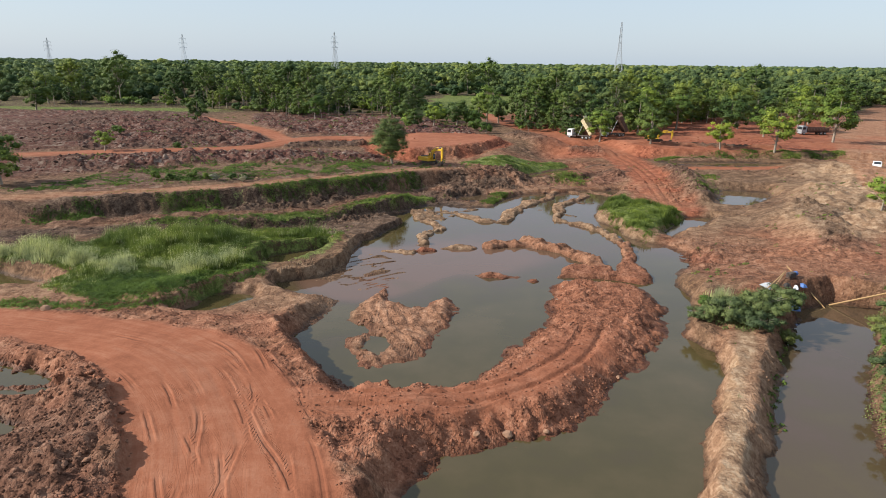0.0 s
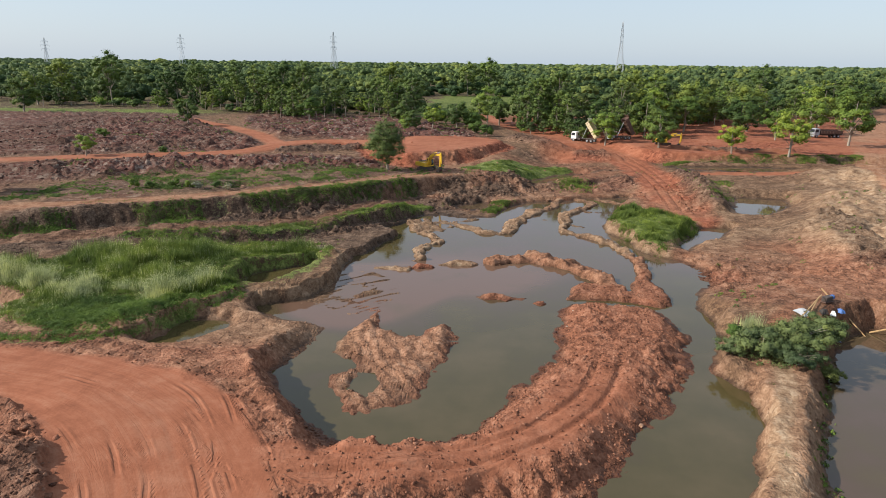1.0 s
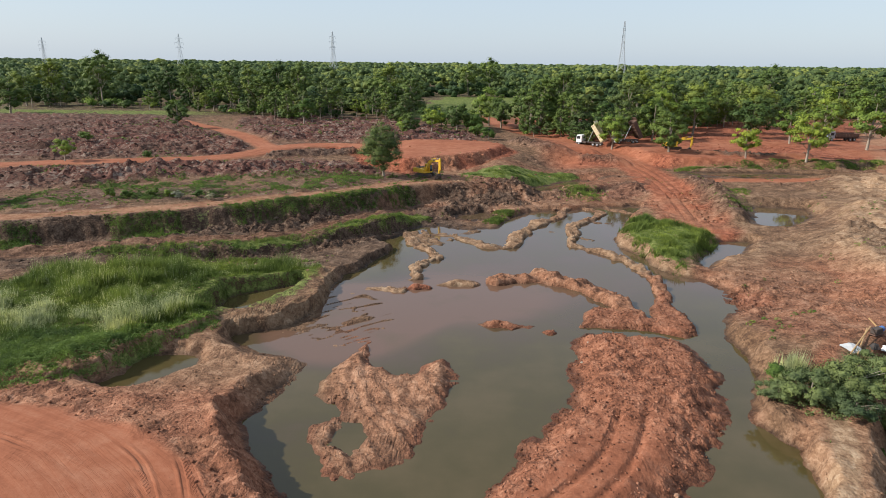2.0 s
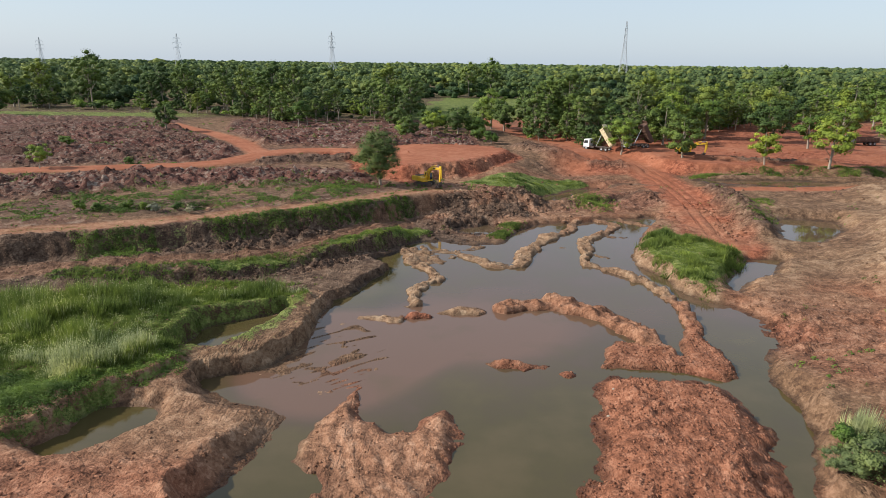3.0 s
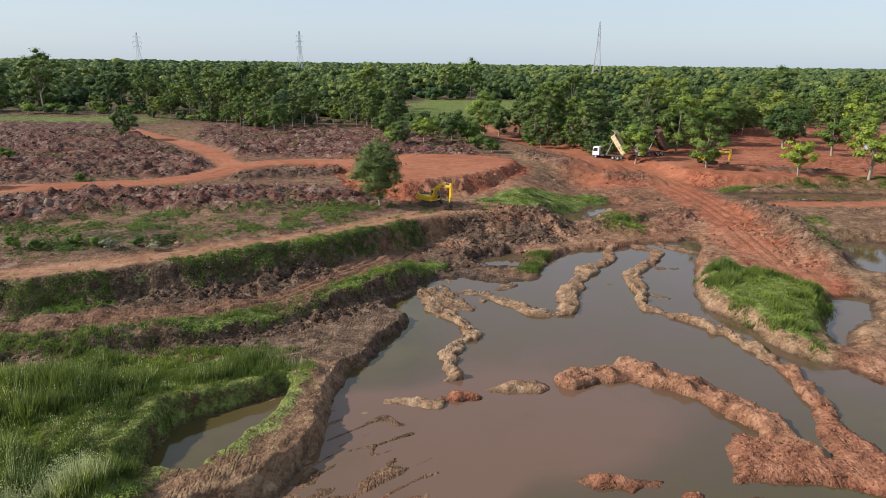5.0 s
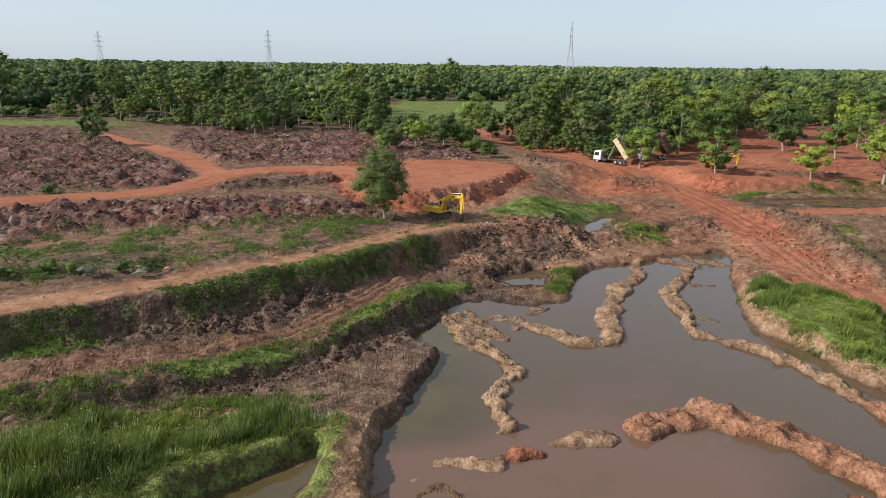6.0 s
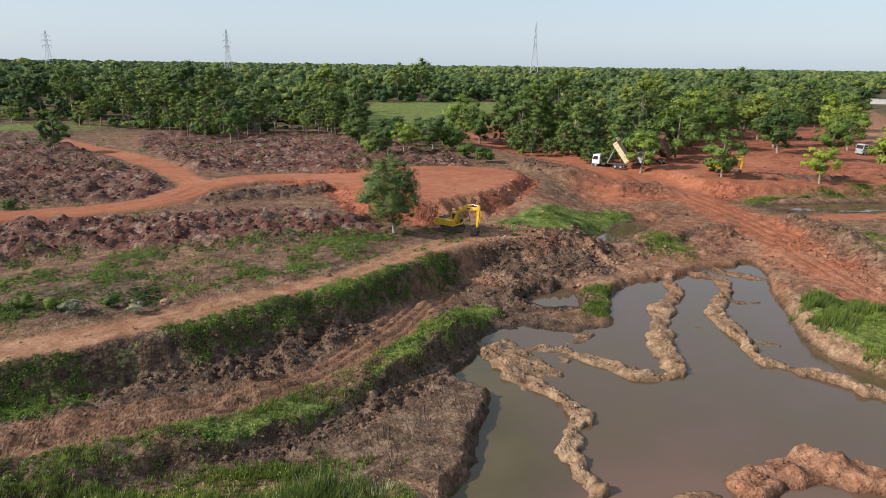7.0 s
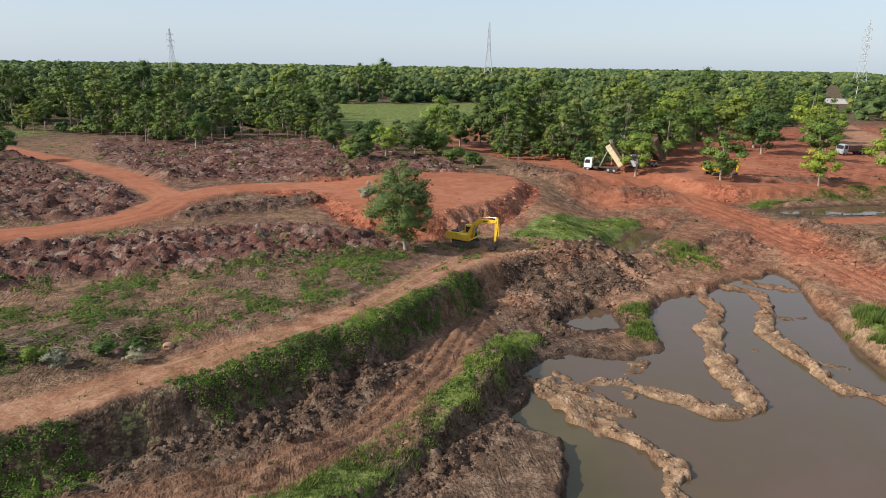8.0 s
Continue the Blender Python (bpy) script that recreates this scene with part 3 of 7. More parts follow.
CLOD_ZONES = [  # outline, strength, darkness
    ([(9.6, 138), (15, 150), (24, 152), (36, 160), (44, 158), (43, 150), (36, 147), (24, 145.7), (15, 140)], 0.8, 0.3),
    ([(-4, 134.5), (-1, 130.5), (3, 128.5), (9, 131), (9, 137), (15, 139), (20, 150), (17, 153.5), (9, 152), (0, 148.5), (-3, 144)], 1.1, 0.9),
    ([(-40, 109.5), (-31, 112.3), (-28, 111), (-24.6, 113.4), (-20.4, 118.2), (-18.2, 122.5), (-21, 125.2), (-26, 120.3), (-33, 116)], 1.3, 0.75),
    ([(-46, 49), (-34, 50.5), (-27, 46.5), (-22.5, 40.5), (-18.8, 31), (-19, 20), (-50, 20)], 0.6, 0.45),
    ([(-30, 101.5), (-26, 105.3), (-19, 109.2), (-13, 114.3), (-10.5, 112.5), (-14, 109), (-20, 104.5), (-26, 100.5)], 0.9, 0.85),
    ([(-62, 96), (-44, 101.5), (-36, 104.5), (-40, 106), (-52, 103), (-64, 99)], 0.9, 0.9),
    ([(32, 86), (36, 82), (42, 80), (50, 84), (46, 94), (38, 97), (34, 93)], 0.5, 0.0),
    ([(66, 96), (76, 106), (84, 122), (94, 142), (86, 146), (74, 126), (62, 106)], 0.55, 0.0),
    ([(44, 150), (48, 152), (55, 150), (54, 135), (47, 126), (43, 128), (46, 138)], 0.8, 0.5)]
MUD_SHELF = [(-24, 103), (-18.5, 105.8), (-12.5, 111.2), (-8.6, 112), (-8.8, 107.6), (-11, 101.8), (-14.5, 98), (-20, 98.8)]
CANAL_TRACK = rounded([(53, 161, 2.4), (62, 159.5, 3.0), (75, 158.5, 3.2), (90, 156.5, 3.8), (110, 152, 4.6)])
LOWER_TRACK = rounded([(-75, 94), (-48, 101.8), (-38, 105.2), (-27.8, 109.2), (-23.4, 111.6), (-18.6, 116.6), (-15, 121.5), (-12.3, 127.5), (-9, 133)])
BAND_A = rounded([(-80, 91.5), (-60, 102), (-44, 108.5), (-36.1, 114.2), (-30.6, 118.2), (-23.7, 122.8), (-17, 128), (-8, 138.6)])
BAND_B = rounded([(-46, 98), (-36, 101.5), (-25.1, 106.5), (-18.7, 111.8), (-12.8, 117.5), (-9.8, 123.6), (-5, 128.2)])
SPOIL = [(-120, 100), (-66, 128), (-50, 140), (-30, 141), (-20, 146), (-12, 150), (-16, 157), (-30, 163), (-45, 160), (-70, 152), (-120, 134)]
SPOIL_FAR = [(-150, 140), (-70, 166), (-51, 172), (-50, 182), (-66, 208), (-84, 232), (-104, 276), (-200, 276)]
SPOIL_NORTH = [(-72, 232), (-50, 196), (-30, 196), (-12, 194), (6, 192), (10, 215), (-5, 240), (-30, 270), (-84, 276)]
SCRUB_FIELD = [(-78, 108), (-60, 112), (-46, 118.5), (-37, 123.5), (-24, 130), (-16, 138), (-10, 146), (-14, 149), (-26, 146), (-36, 141), (-50, 139), (-66, 128)]
DIKE = [(13.5, 24), (17.8, 33.5), (21.8, 42.2), (25.4, 50.5), (28.8, 56.5), (31, 62), (34, 67), (40, 73)]


def land(x, y, rough=True):
    """Height of the ground and its kinds of soil."""
    wob = fbm(x, y, 3.0, 3, 11)
    wx, wy = x + 0.8 * wob, y + 0.8 * fbm(x, y, 3.0, 3, 23)
    up = 5.5 + 0.5 * smooth(150, 230, y) + 0.5 * fbm(x, y, 30, 3, 1) * smooth(400, 200, y)
    up = up - 1.1 * smooth(26, 8, np.hypot(x + 1, y - 150))
    low = shepard(x, y, LOW + LOW_EAST + LOW_FAR)
    pit, _ = reach(wx, wy, PIT, True, 60)
    slack = smooth(-2, 8, x) * smooth(40, 25, x) * smooth(142, 150, y)
    h = up + (low - up) * smooth(0.6 + 3 * slack, -3.0 - 7 * slack, pit)
    one = np.zeros(x.shape)
    road, clod, grass, sand, red, spoil, dark = (one.copy() for _ in range(7))
    off, run = one.copy(), one.copy()
    far = smooth(190, 250, y)
    patch = fbm(x, y, 14, 4, 31)
    # spoil heaps on the upper ground
    for shape in (SPOIL, SPOIL_FAR, SPOIL_NORTH):
        d, _ = reach(wx, wy, shape, True)
        k = smooth(1.5, -3.0, d)
        clod, spoil = np.maximum(clod, k), np.maximum(spoil, k)
        h = h + k * (0.3 + 0.9 * fbm(x, y, 11, 2, 41) + 1.9 * np.abs(fbm(x, y, 5.0, 4, 43)))
    spoil = np.maximum(spoil, 0.5 * smooth(0, 4, pit) * smooth(-0.1, 0.25, patch) * smooth(20, 0, x) * smooth(235, 222, y))
    dark = np.maximum(dark, 0.45 * spoil * smooth(-45, -75, x) * smooth(-0.3, 0.1, fbm(x, y, 9, 3, 187)))
    # pit floor is rough by default
    clod = np.maximum(clod, smooth(0, -3, pit) * smooth(-0.05, 0.3, patch) * 0.35)
    for shape, power, shade in CLOD_ZONES:
        d, _ = reach(wx, wy, shape, True)
        k = smooth(0.8, -1.2, d)
        clod, dark = np.maximum(clod, power * k), np.maximum(dark, shade * k * smooth(-0.5, 0.1, fbm(x, y, 5, 3, 107)))
        h = h + power * k * (0.15 + 0.9 * np.abs(fbm(x, y, 3.0, 3, 109)))
    # the dark terraces of the west
    d, _ = reach(wx, wy, [(-80, 92), (-44, 105), (-26, 111), (-14, 119), (-8, 127)])
    k = smooth(13, 8, d) * smooth(3, 0, pit)
    dark, clod = np.maximum(dark, k * smooth(-0.5, 0.0, fbm(x, y, 8, 3, 33)) * 0.9), np.maximum(clod, 0.5 * k)
    h = h + k * 0.8 * (np.abs(fbm(x, y, 4.0, 3, 45)) - 0.2)
    # roads
    tracks = one.copy()
    for line, half, soft in ((DIRT_ROAD, 1.7, 1.0), (HAUL_WEST, 3.2, 1.5), (HAUL_FORK, 2.4, 1.5), (NEAR_ROAD, 7.0, 1.2), (RING_TRACK, 2.3, 1.3), (CANAL_TRACK, 1.6, 1.0), (HAUL_EAST, 3.0, 1.8), (BIG_ROAD, 8.0, 1.5)):
        d, z = reach(wx, wy, line, False, 40)
        half = np.maximum(z, 1.0) if line is NEAR_ROAD else half
        k = smooth(half + soft, half - soft * 0.3, d)
        o, r = lane_of(x, y, line)
        here = k > np.maximum(road, 0.02)
        off, run = np.where(here, o, off), np.where(here, r, run)
        wander = o + 0.9 * value_noise(r / 13.0, o * 0 + half, 12)
        gauge = np.minimum(np.abs(np.abs(wander - 0.35 * half) - 0.95), np.abs(np.abs(wander + 0.30 * half + 1.2 * value_noise(r / 17.0, o * 0 + 3, 14)) - 0.95))
        tracks = np.maximum(tracks, k * smooth(0.34, 0.10, gauge) * smooth(-0.25, 0.1, value_noise(r / 6.0, o * 0 + 2 * half, 18)))
        if line is RING_TRACK:
            tracks = np.where(k > 0.05, 0, tracks) + 2.0 * k * smooth(0.40, 0.1, np.abs(np.abs(o + 0.4 * value_noise(r / 9.0, o * 0, 20)) - 1.0)) * smooth(66, 60, y) * smooth(-12, -6, x)
        if line is NEAR_ROAD:
            tracks = np.where(k > 0.05, 0.35 * tracks, tracks)
        clod, spoil, dark = clod * (1 - k), spoil * (1 - k), dark * (1 - k)
        if line is DIRT_ROAD:
            h = h + (z - h) * smooth(5.0, 1.5, d) * 0.9
            road, sand = np.maximum(road, 0.42 * k), np.maximum(sand, 0.7 * k)
            continue
        if line is HAUL_EAST:
            h = h + (z - h) * smooth(7.0, 2.5, d)
            red = np.maximum(red, smooth(6.5, 3.5, d))
            road = np.maximum(road, k * (0.45 + 0.55 * smooth(158, 185, y)))
            clod = np.maximum(clod, 0.12 * k * smooth(185, 160, y))
            tracks = tracks + k * 0.8 * smooth(0.45, 0.1, gauge) * smooth(190, 160, y)
            continue
        road = np.maximum(road, k * (0.72 * smooth(66, 54, y) if line is RING_TRACK else 1.0))
        if line is CANAL_TRACK:
            h = h + (z - h) * smooth(4.0, 1.5, d)
        if line is HAUL_WEST or line is HAUL_FORK:
            h = h + (6.0 - h) * k
        if line is BIG_ROAD:
            sand = np.maximum(sand, 0.85 * k)
            road = np.where(k > 0.3, np.minimum(road, 0.4), road)
    # heap of dark earth inside the bend of the western haul road
    d, _ = reach(wx, wy, [(-41, 169), (-33, 173), (-25, 177.5)])
    k = np.clip(1 - (d / 3.2) ** 2, 0, 1)
    h, dark, road, clod = h + 1.3 * k, np.maximum(dark, 0.7 * smooth(0, 0.4, k)), road * (1 - smooth(0, 0.3, k)), np.maximum(clod, smooth(0, 0.4, k))
    # red plateau to the east
    plateau = smooth(20, 34, x + (y - 200) * 0.05) * smooth(172, 178, y) * smooth(330, 270, y)
    red = np.maximum(red, plateau)
    road = np.maximum(road, 0.75 * plateau * smooth(232, 205, y) * smooth(-0.3, 0.1, fbm(x, y, 8, 3, 49)))
    h = h + 0.5 * plateau * fbm(x, y, 12, 3, 47) * (1 - road)
    # platform of tipped earth
    d, _ = reach(wx, wy, PLATFORM, True)
    k = smooth(3.4, -0.8, d)
    crown = 6.05 + 1.25 * smooth(-22, -8, x)
    h = np.where(k > 0, np.maximum(h, 4.5 + (crown - 4.5) * k), h)
    red, spoil = np.maximum(red, smooth(4.5, 2.5, d)), spoil * (1 - smooth(4, 2, d))
    face = smooth(3.6, 2.6, d) * smooth(-0.8, 0.2, d)
    road = np.maximum(road, smooth(-0.5, -2.0, d) * 0.9)
    clod = np.maximum(clod * (1 - smooth(0, -1.5, d)), 0.7 * face)
    # spoil bank beside the haul road, east of the platform
    d, _ = reach(wx, wy, [(20, 200), (26, 190), (34, 184), (42, 180)])
    k = smooth(5, 1, d)
    h, clod, dark = h + 1.5 * k, np.maximum(clod, k), np.maximum(dark, 0.7 * k)
    # heap east of the ramp
    d, _ = reach(wx, wy, [(54, 158), (54.5, 147), (52.5, 136), (51, 129)])
    k = smooth(4, 0.5, d)
    h, clod, dark = h + 1.5 * k, np.maximum(clod, k), np.maximum(dark, 0.5 * smooth(0.2, 0.8, k))
    # rough red slope down to the pond beside the ramp
    d, _ = reach(wx, wy, [(43.5, 144), (41.5, 128), (41, 120)])
    k = smooth(7, 2, d)
    red, clod = np.maximum(red, k), np.maximum(clod, 0.6 * k)
    # pale spoil to the east
    d, _ = reach(wx, wy, [(62, 100), (72, 112), (82, 128), (92, 148)])
    k = smooth(14, 6, d + 3 * fbm(x, y, 8, 3, 189))
    sand, clod = np.maximum(sand, k * 0.9), clod * (1 - 0.4 * k)
    h = h + k * 2.2 * np.abs(fbm(x, y, 7, 4, 61))
    k = smooth(30, 36, x) * smooth(150, 140, y) * smooth(70, 78, y)
    flat = smooth(90, 104, y)
    sand, dark = np.maximum(sand, (0.25 + 0.15 * flat) * k * smooth(-0.35, 0.1, fbm(x, y, 10, 3, 63))), np.maximum(dark, 0.3 * k * smooth(0.15, 0.35, fbm(x, y, 9, 3, 65)))
    clod = clod * (1 - 0.6 * k * flat)
    red = np.maximum(red, 0.7 * k * smooth(112, 90, y))
    d, _ = reach(wx, wy, [(55, 88), (58, 96), (61, 106), (63, 114)])
    k = smooth(4.5, 0.6, d + 2.5 * fbm(x, y, 5, 3, 191))
    h, dark, clod = h + 0.6 * k, np.maximum(dark, 0.6 * smooth(0.2, 0.8, k)), np.maximum(clod, 0.6 * k)
    # ochre ground north of the pond
    k = smooth(-10, -2, x) * smooth(46, 38, x) * smooth(126, 132, y) * smooth(176, 168, y) * (1 - road)
    sand, red = np.maximum(sand, 0.35 * k * smooth(-0.3, 0.2, fbm(x, y, 7, 3, 101))), np.maximum(red, 0.35 * k)
    d, _ = reach(wx, wy, BENCH, True)
    k = smooth(1.2, -0.4, d)
    h, clod = np.where(k > 0, np.maximum(h, 0.4 + 1.7 * k), h), clod * (1 - 0.8 * smooth(0, -1, d))
    dark = np.maximum(dark, 0.7 * smooth(1.6, 1.0, d) * smooth(-0.4, 0.1, d))
    # dike between the two ponds
    d, _ = reach(wx, wy, DIKE)
    k = smooth(2.75, 2.0, d + 0.7 * fbm(x, y, 1.4, 3, 68))
    h = np.maximum(h, np.where(d < 3.4, 1.75 * k + 0.22 * k * fbm(x, y, 2.5, 3, 67), h))
    o, _ = lane_of(x, y, DIKE)
    stripe = smooth(1.1, 0.4, np.abs(o - 0.5 + 0.5 * wob))
    sand, red = np.maximum(sand, (0.6 + 0.4 * stripe) * smooth(4.0, 2.0, d) * smooth(66, 56, y)), np.maximum(red, 0.45 * smooth(4.0, 2.0, d) * (1 - stripe))
    clod, dark = clod * (1 - k), dark * (1 - k)
    # berm round the inner pond
    d, _ = reach(wx, wy, RING_INNER, False)
    ring_soil = smooth(17, 13, d) * smooth(-13, -8, x) * smooth(84, 80, y) * smooth(27, 24, x)
    red, sand, dark = np.maximum(red, ring_soil * 0.8), np.maximum(sand, 0.14 * ring_soil), dark * (1 - ring_soil)
    clod = clod * (1 - ring_soil * 0.5)
    k = smooth(1.6, 0.2, np.abs(d - 2.0)) * smooth(80, 60, y) * smooth(9, 4, x)
    h, road = h + 0.55 * k, road * (1 - 0.9 * k)
    clod = np.maximum(clod, 0.6 * k)
    # rough rim left of the near road
    d, _ = reach(wx, wy, [(-36, 51), (-28, 47.5), (-24, 42), (-20, 34), (-18, 24)])
    k = smooth(6, 2, d) * (1 - smooth(0.2, 0.6, road))
    h, clod = h + 0.6 * k * (1 + fbm(x, y, 3, 3, 69)), np.maximum(clod, 0.6 * smooth(16, 12, d) * (1 - road))
    red, sand = np.maximum(red, 0.42 * smooth(22, 16, d)), np.maximum(sand, 0.25 * smooth(22, 16, d) * smooth(0.05, 0.3, fbm(x, y, 5, 3, 171)))
    # reeds and greens
    d, _ = reach(wx, wy, REEDS, True)
    shoreline, _ = reach(wx, wy, POND, True)
    grass = np.maximum(grass, 0.5 * smooth(1.5, -1.0, d) * smooth(1.6, 2.4, shoreline))
    h = h + 0.25 * smooth(1, -2, d)
    d, _ = reach(wx, wy, BAND_A)
    grass = np.maximum(grass, 0.25 * smooth(2.2, 0.9, d) * smooth(-0.2, 0.0, fbm(x, y, 9, 2, 71)))
    dark, clod = np.maximum(dark, 0.8 * smooth(2.8, 1.6, d) * (1 - road)), clod * (1 - 0.5 * smooth(2.6, 1.4, d))
    d, _ = reach(wx, wy, BAND_B)
    grass = np.maximum(grass, smooth(1.9, 0.7, d) * smooth(-0.25, -0.05, fbm(x, y, 8, 2, 73)))
    h = h + 0.35 * smooth(3.0, 1.0, d)
    d, _ = reach(wx, wy, GREEN_ISLE, True)
    grass = np.maximum(grass, smooth(-0.4, -1.6, d))
    h = h + 0.7 * smooth(0.5, -2, d)
    sand = np.maximum(sand, 0.6 * smooth(1.5, 0.5, d))
    d, _ = reach(wx, wy, BANK_GREEN, True)
    grass = np.maximum(grass, smooth(1.5, -1.0, d))
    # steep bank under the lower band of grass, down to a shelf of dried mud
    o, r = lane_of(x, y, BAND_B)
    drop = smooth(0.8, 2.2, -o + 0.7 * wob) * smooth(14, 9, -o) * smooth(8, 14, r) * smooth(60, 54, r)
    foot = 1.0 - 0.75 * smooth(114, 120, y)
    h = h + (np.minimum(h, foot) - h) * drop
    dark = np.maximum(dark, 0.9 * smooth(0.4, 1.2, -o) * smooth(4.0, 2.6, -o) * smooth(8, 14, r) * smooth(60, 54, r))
    d, _ = reach(wx, wy, MUD_SHELF, True)
    shelf = smooth(0.8, -0.6, d)
    h, clod, dark, red = h + (1.05 + 0.25 * fbm(x, y, 5, 3, 97) - h) * shelf, clod * (1 - 0.9 * shelf), np.maximum(dark, 0.75 * shelf), red * (1 - shelf)
    k = smooth(2.0, 0.6, np.hypot((x + 38.3) * 0.8, y - 124.2))
    h, clod, dark = h - 0.9 * k, clod * (1 - k), np.maximum(dark, 0.4 * k)
    k = smooth(8, 3, np.hypot((x + 46) * 0.6, y - 123.5))
    dark = np.maximum(dark, 0.8 * k * (1 - road))
    # windrows of dark earth along the plateau's edge
    for line in ([(61, 185), (68, 183), (76, 181.5)], [(79, 181), (84, 180), (89, 179.5)]):
        d, _ = reach(wx, wy, line)
        k = np.clip(1 - (d / 2.2) ** 2, 0, 1)
        h, dark, clod = h + 0.9 * k, np.maximum(dark, smooth(0, 0.4, k)), np.maximum(clod, smooth(0, 0.4, k))
    # lower track, wet mud
    d, _ = reach(wx, wy, LOWER_TRACK)
    k = smooth(3.2 + 1.5 * fbm(x, y, 6, 2, 103), 2.0 + 1.5 * fbm(x, y, 6, 2, 103), d)
    clod, dark, sand, red = clod * (1 - 0.9 * k), dark * (1 - 0.9 * k), np.maximum(sand, 0.28 * k), np.minimum(np.maximum(red, 0.45 * k), 1 - 0.55 * k)
    dark = np.maximum(dark, 0.3 * k * smooth(-0.2, 0.2, fbm(x, y, 4, 3, 193)))
    o, r = lane_of(x, y, LOWER_TRACK)
    o = o + 0.8 * value_noise(r / 9.0, o * 0, 19)
    tracks = np.maximum(tracks, 2.6 * k * smooth(0.45, 0.12, np.minimum(np.abs(np.abs(o) - 1.1), np.abs(np.abs(o - 0.8) - 1.1))))
    mud = k
    d, _ = reach(wx, wy, SCRUB_FIELD, True)
    dark = np.maximum(dark, 0.42 * smooth(2, -3, d) * (1 - road) * smooth(-0.45, 0.1, fbm(x, y, 6, 3, 173)))
    # the plain beyond: scrub and meadow
    meadow = smooth(268, 292, y + 10 * patch) + smooth(-80, -120, x) * smooth(262, 272, y)
    rag = 14 * fbm(x, y, 40, 3, 201)
    fld = smooth(-18, -10, x + rag - (y - 327) * 0.06) * smooth(54, 46, x - (y - 327) * 0.25) * smooth(252, 268, y) * smooth(452, 440, y)
    fld = np.maximum(fld, 0.6 * smooth(-92, -108, x + 12 * patch) * smooth(278, 284, y) * smooth(302, 294, y))
    fld = fld * (0.72 + 0.28 * smooth(-0.25, 0.15, fbm(x, y, 18, 3, 203)))
    grass = np.maximum(grass, np.clip(meadow, 0, 1) * (1 - 0.9 * red) * (0.28 + 0.72 * fld))
    dark = np.maximum(dark, np.clip(meadow, 0, 1) * (1 - fld) * (1 - red) * (1 - road) * 0.8)
    grass = grass * (1 - road)
    # ponds cut in
    basin, level = np.full(x.shape, 1e3), np.zeros(x.shape)
    west_berm = smooth(-6, -9, x) * smooth(77, 74, y) * smooth(40, 46, y)
    red, sand, dark = np.maximum(red, (0.3 + 0.42 * smooth(68, 60, y)) * west_berm), np.maximum(sand, (0.15 + 0.25 * smooth(60, 68, y)) * west_berm * (1 - road)), dark * (1 - west_berm)
    clod = clod * (1 - 0.5 * west_berm)
    wide = 1.3 - 0.6 * smooth(-5, -8, x) * smooth(96, 99, y) - 0.3 * smooth(-12, -14, x) * smooth(74, 78, y) * smooth(97, 94, y) + 2.6 * ring_soil + 2.0 * west_berm + 1.6 * smooth(30, 36, x) * smooth(120, 100, y) + 0.9 * fbm(x, y, 5, 2, 77)
    for shape, bank, top in [(POND, wide, 0.0), (POND_EAST, 2.0, 0.0)] + POOLS:
        d, _ = reach(wx * 0.7 + x * 0.3, wy * 0.7 + y * 0.3, shape, True)
        d = d + 0.45 * fbm(x, y, 1.1, 3, 79)
        k = smooth(0.0, bank, d)
        under = top - 1.0 * smooth(0.0, -1.3, d)
        h = np.where(d < bank, np.minimum(h, under + (np.maximum(h, top + 0.3) - top) * k), h)
        if shape is POND:
            h = np.where((d > 0) & (d < 8) & (y > 82) & (x < 20), np.minimum(h, 0.9 + (0.45 + 0.5 * (x < -6)) * d), h)
        nearer = d < basin
        basin, level = np.where(nearer, d, basin), np.where(nearer, top, level)
    # bluff between the reed pool and the pond, its face fluted by rain
    o, r = lane_of(x, y, BLUFF)
    o = -o
    flute = 0.5 * np.abs(value_noise(r / 0.55, o * 0, 221)) + 0.3 * value_noise(r / 2.5, o * 0, 223)
    ends, leafy = smooth(0.2, 3.0, r) * smooth(55.5, 53.5, r), smooth(33, 28, r)
    broad = 1.6 + 6.5 * leafy
    k = smooth(1.35 + flute, 0.55 + flute, o + 0.5 * fbm(x, y, 4, 2, 227) - 0.9 * leafy) * smooth(-broad, -0.15 * broad, o) * ends
    crest = 1.8 + 0.9 * leafy + 0.7 * fbm(x, y, 5, 3, 225) + 0.45 * fbm(x, y, 1.3, 2, 243)
    h = np.maximum(h, np.where(k > 0, crest * k - 0.15, h))
    face = smooth(0.5, 0.8, o) * smooth(2.6, 1.9, o) * (k < 0.98) * ends
    dark, sand, red = dark * (1 - 0.7 * face * (1 - leafy)), np.maximum(sand, 0.35 * face * (1 - leafy)), red * (1 - 0.5 * face)
    grass = np.where(k > 0.9, np.maximum(grass, 0.2 * smooth(0.8, 0.2, np.abs(o)) * smooth(-0.1, 0.15, fbm(x, y, 3, 3, 229))), np.maximum(grass, 0.5 * face * leafy))
    inside = smooth(0.3, -0.5, basin) * (1 - smooth(0.1, 0.5, k))
    clod, grass, road, dark, spoil = clod * (1 - inside), grass * (1 - inside), road * (1 - inside), dark * (1 - inside), spoil * (1 - inside)
    # shallows of mud in the west of the pond
    k = smooth(13, 4, np.hypot((x + 11.5), (y - 83) * 0.75)) * inside * (level == 0)
    u, v = x * 0.63 - y * 0.78, x * 0.78 + y * 0.63
    u = u + 0.5 * value_noise(u / 3.0, v / 5.0, 7)
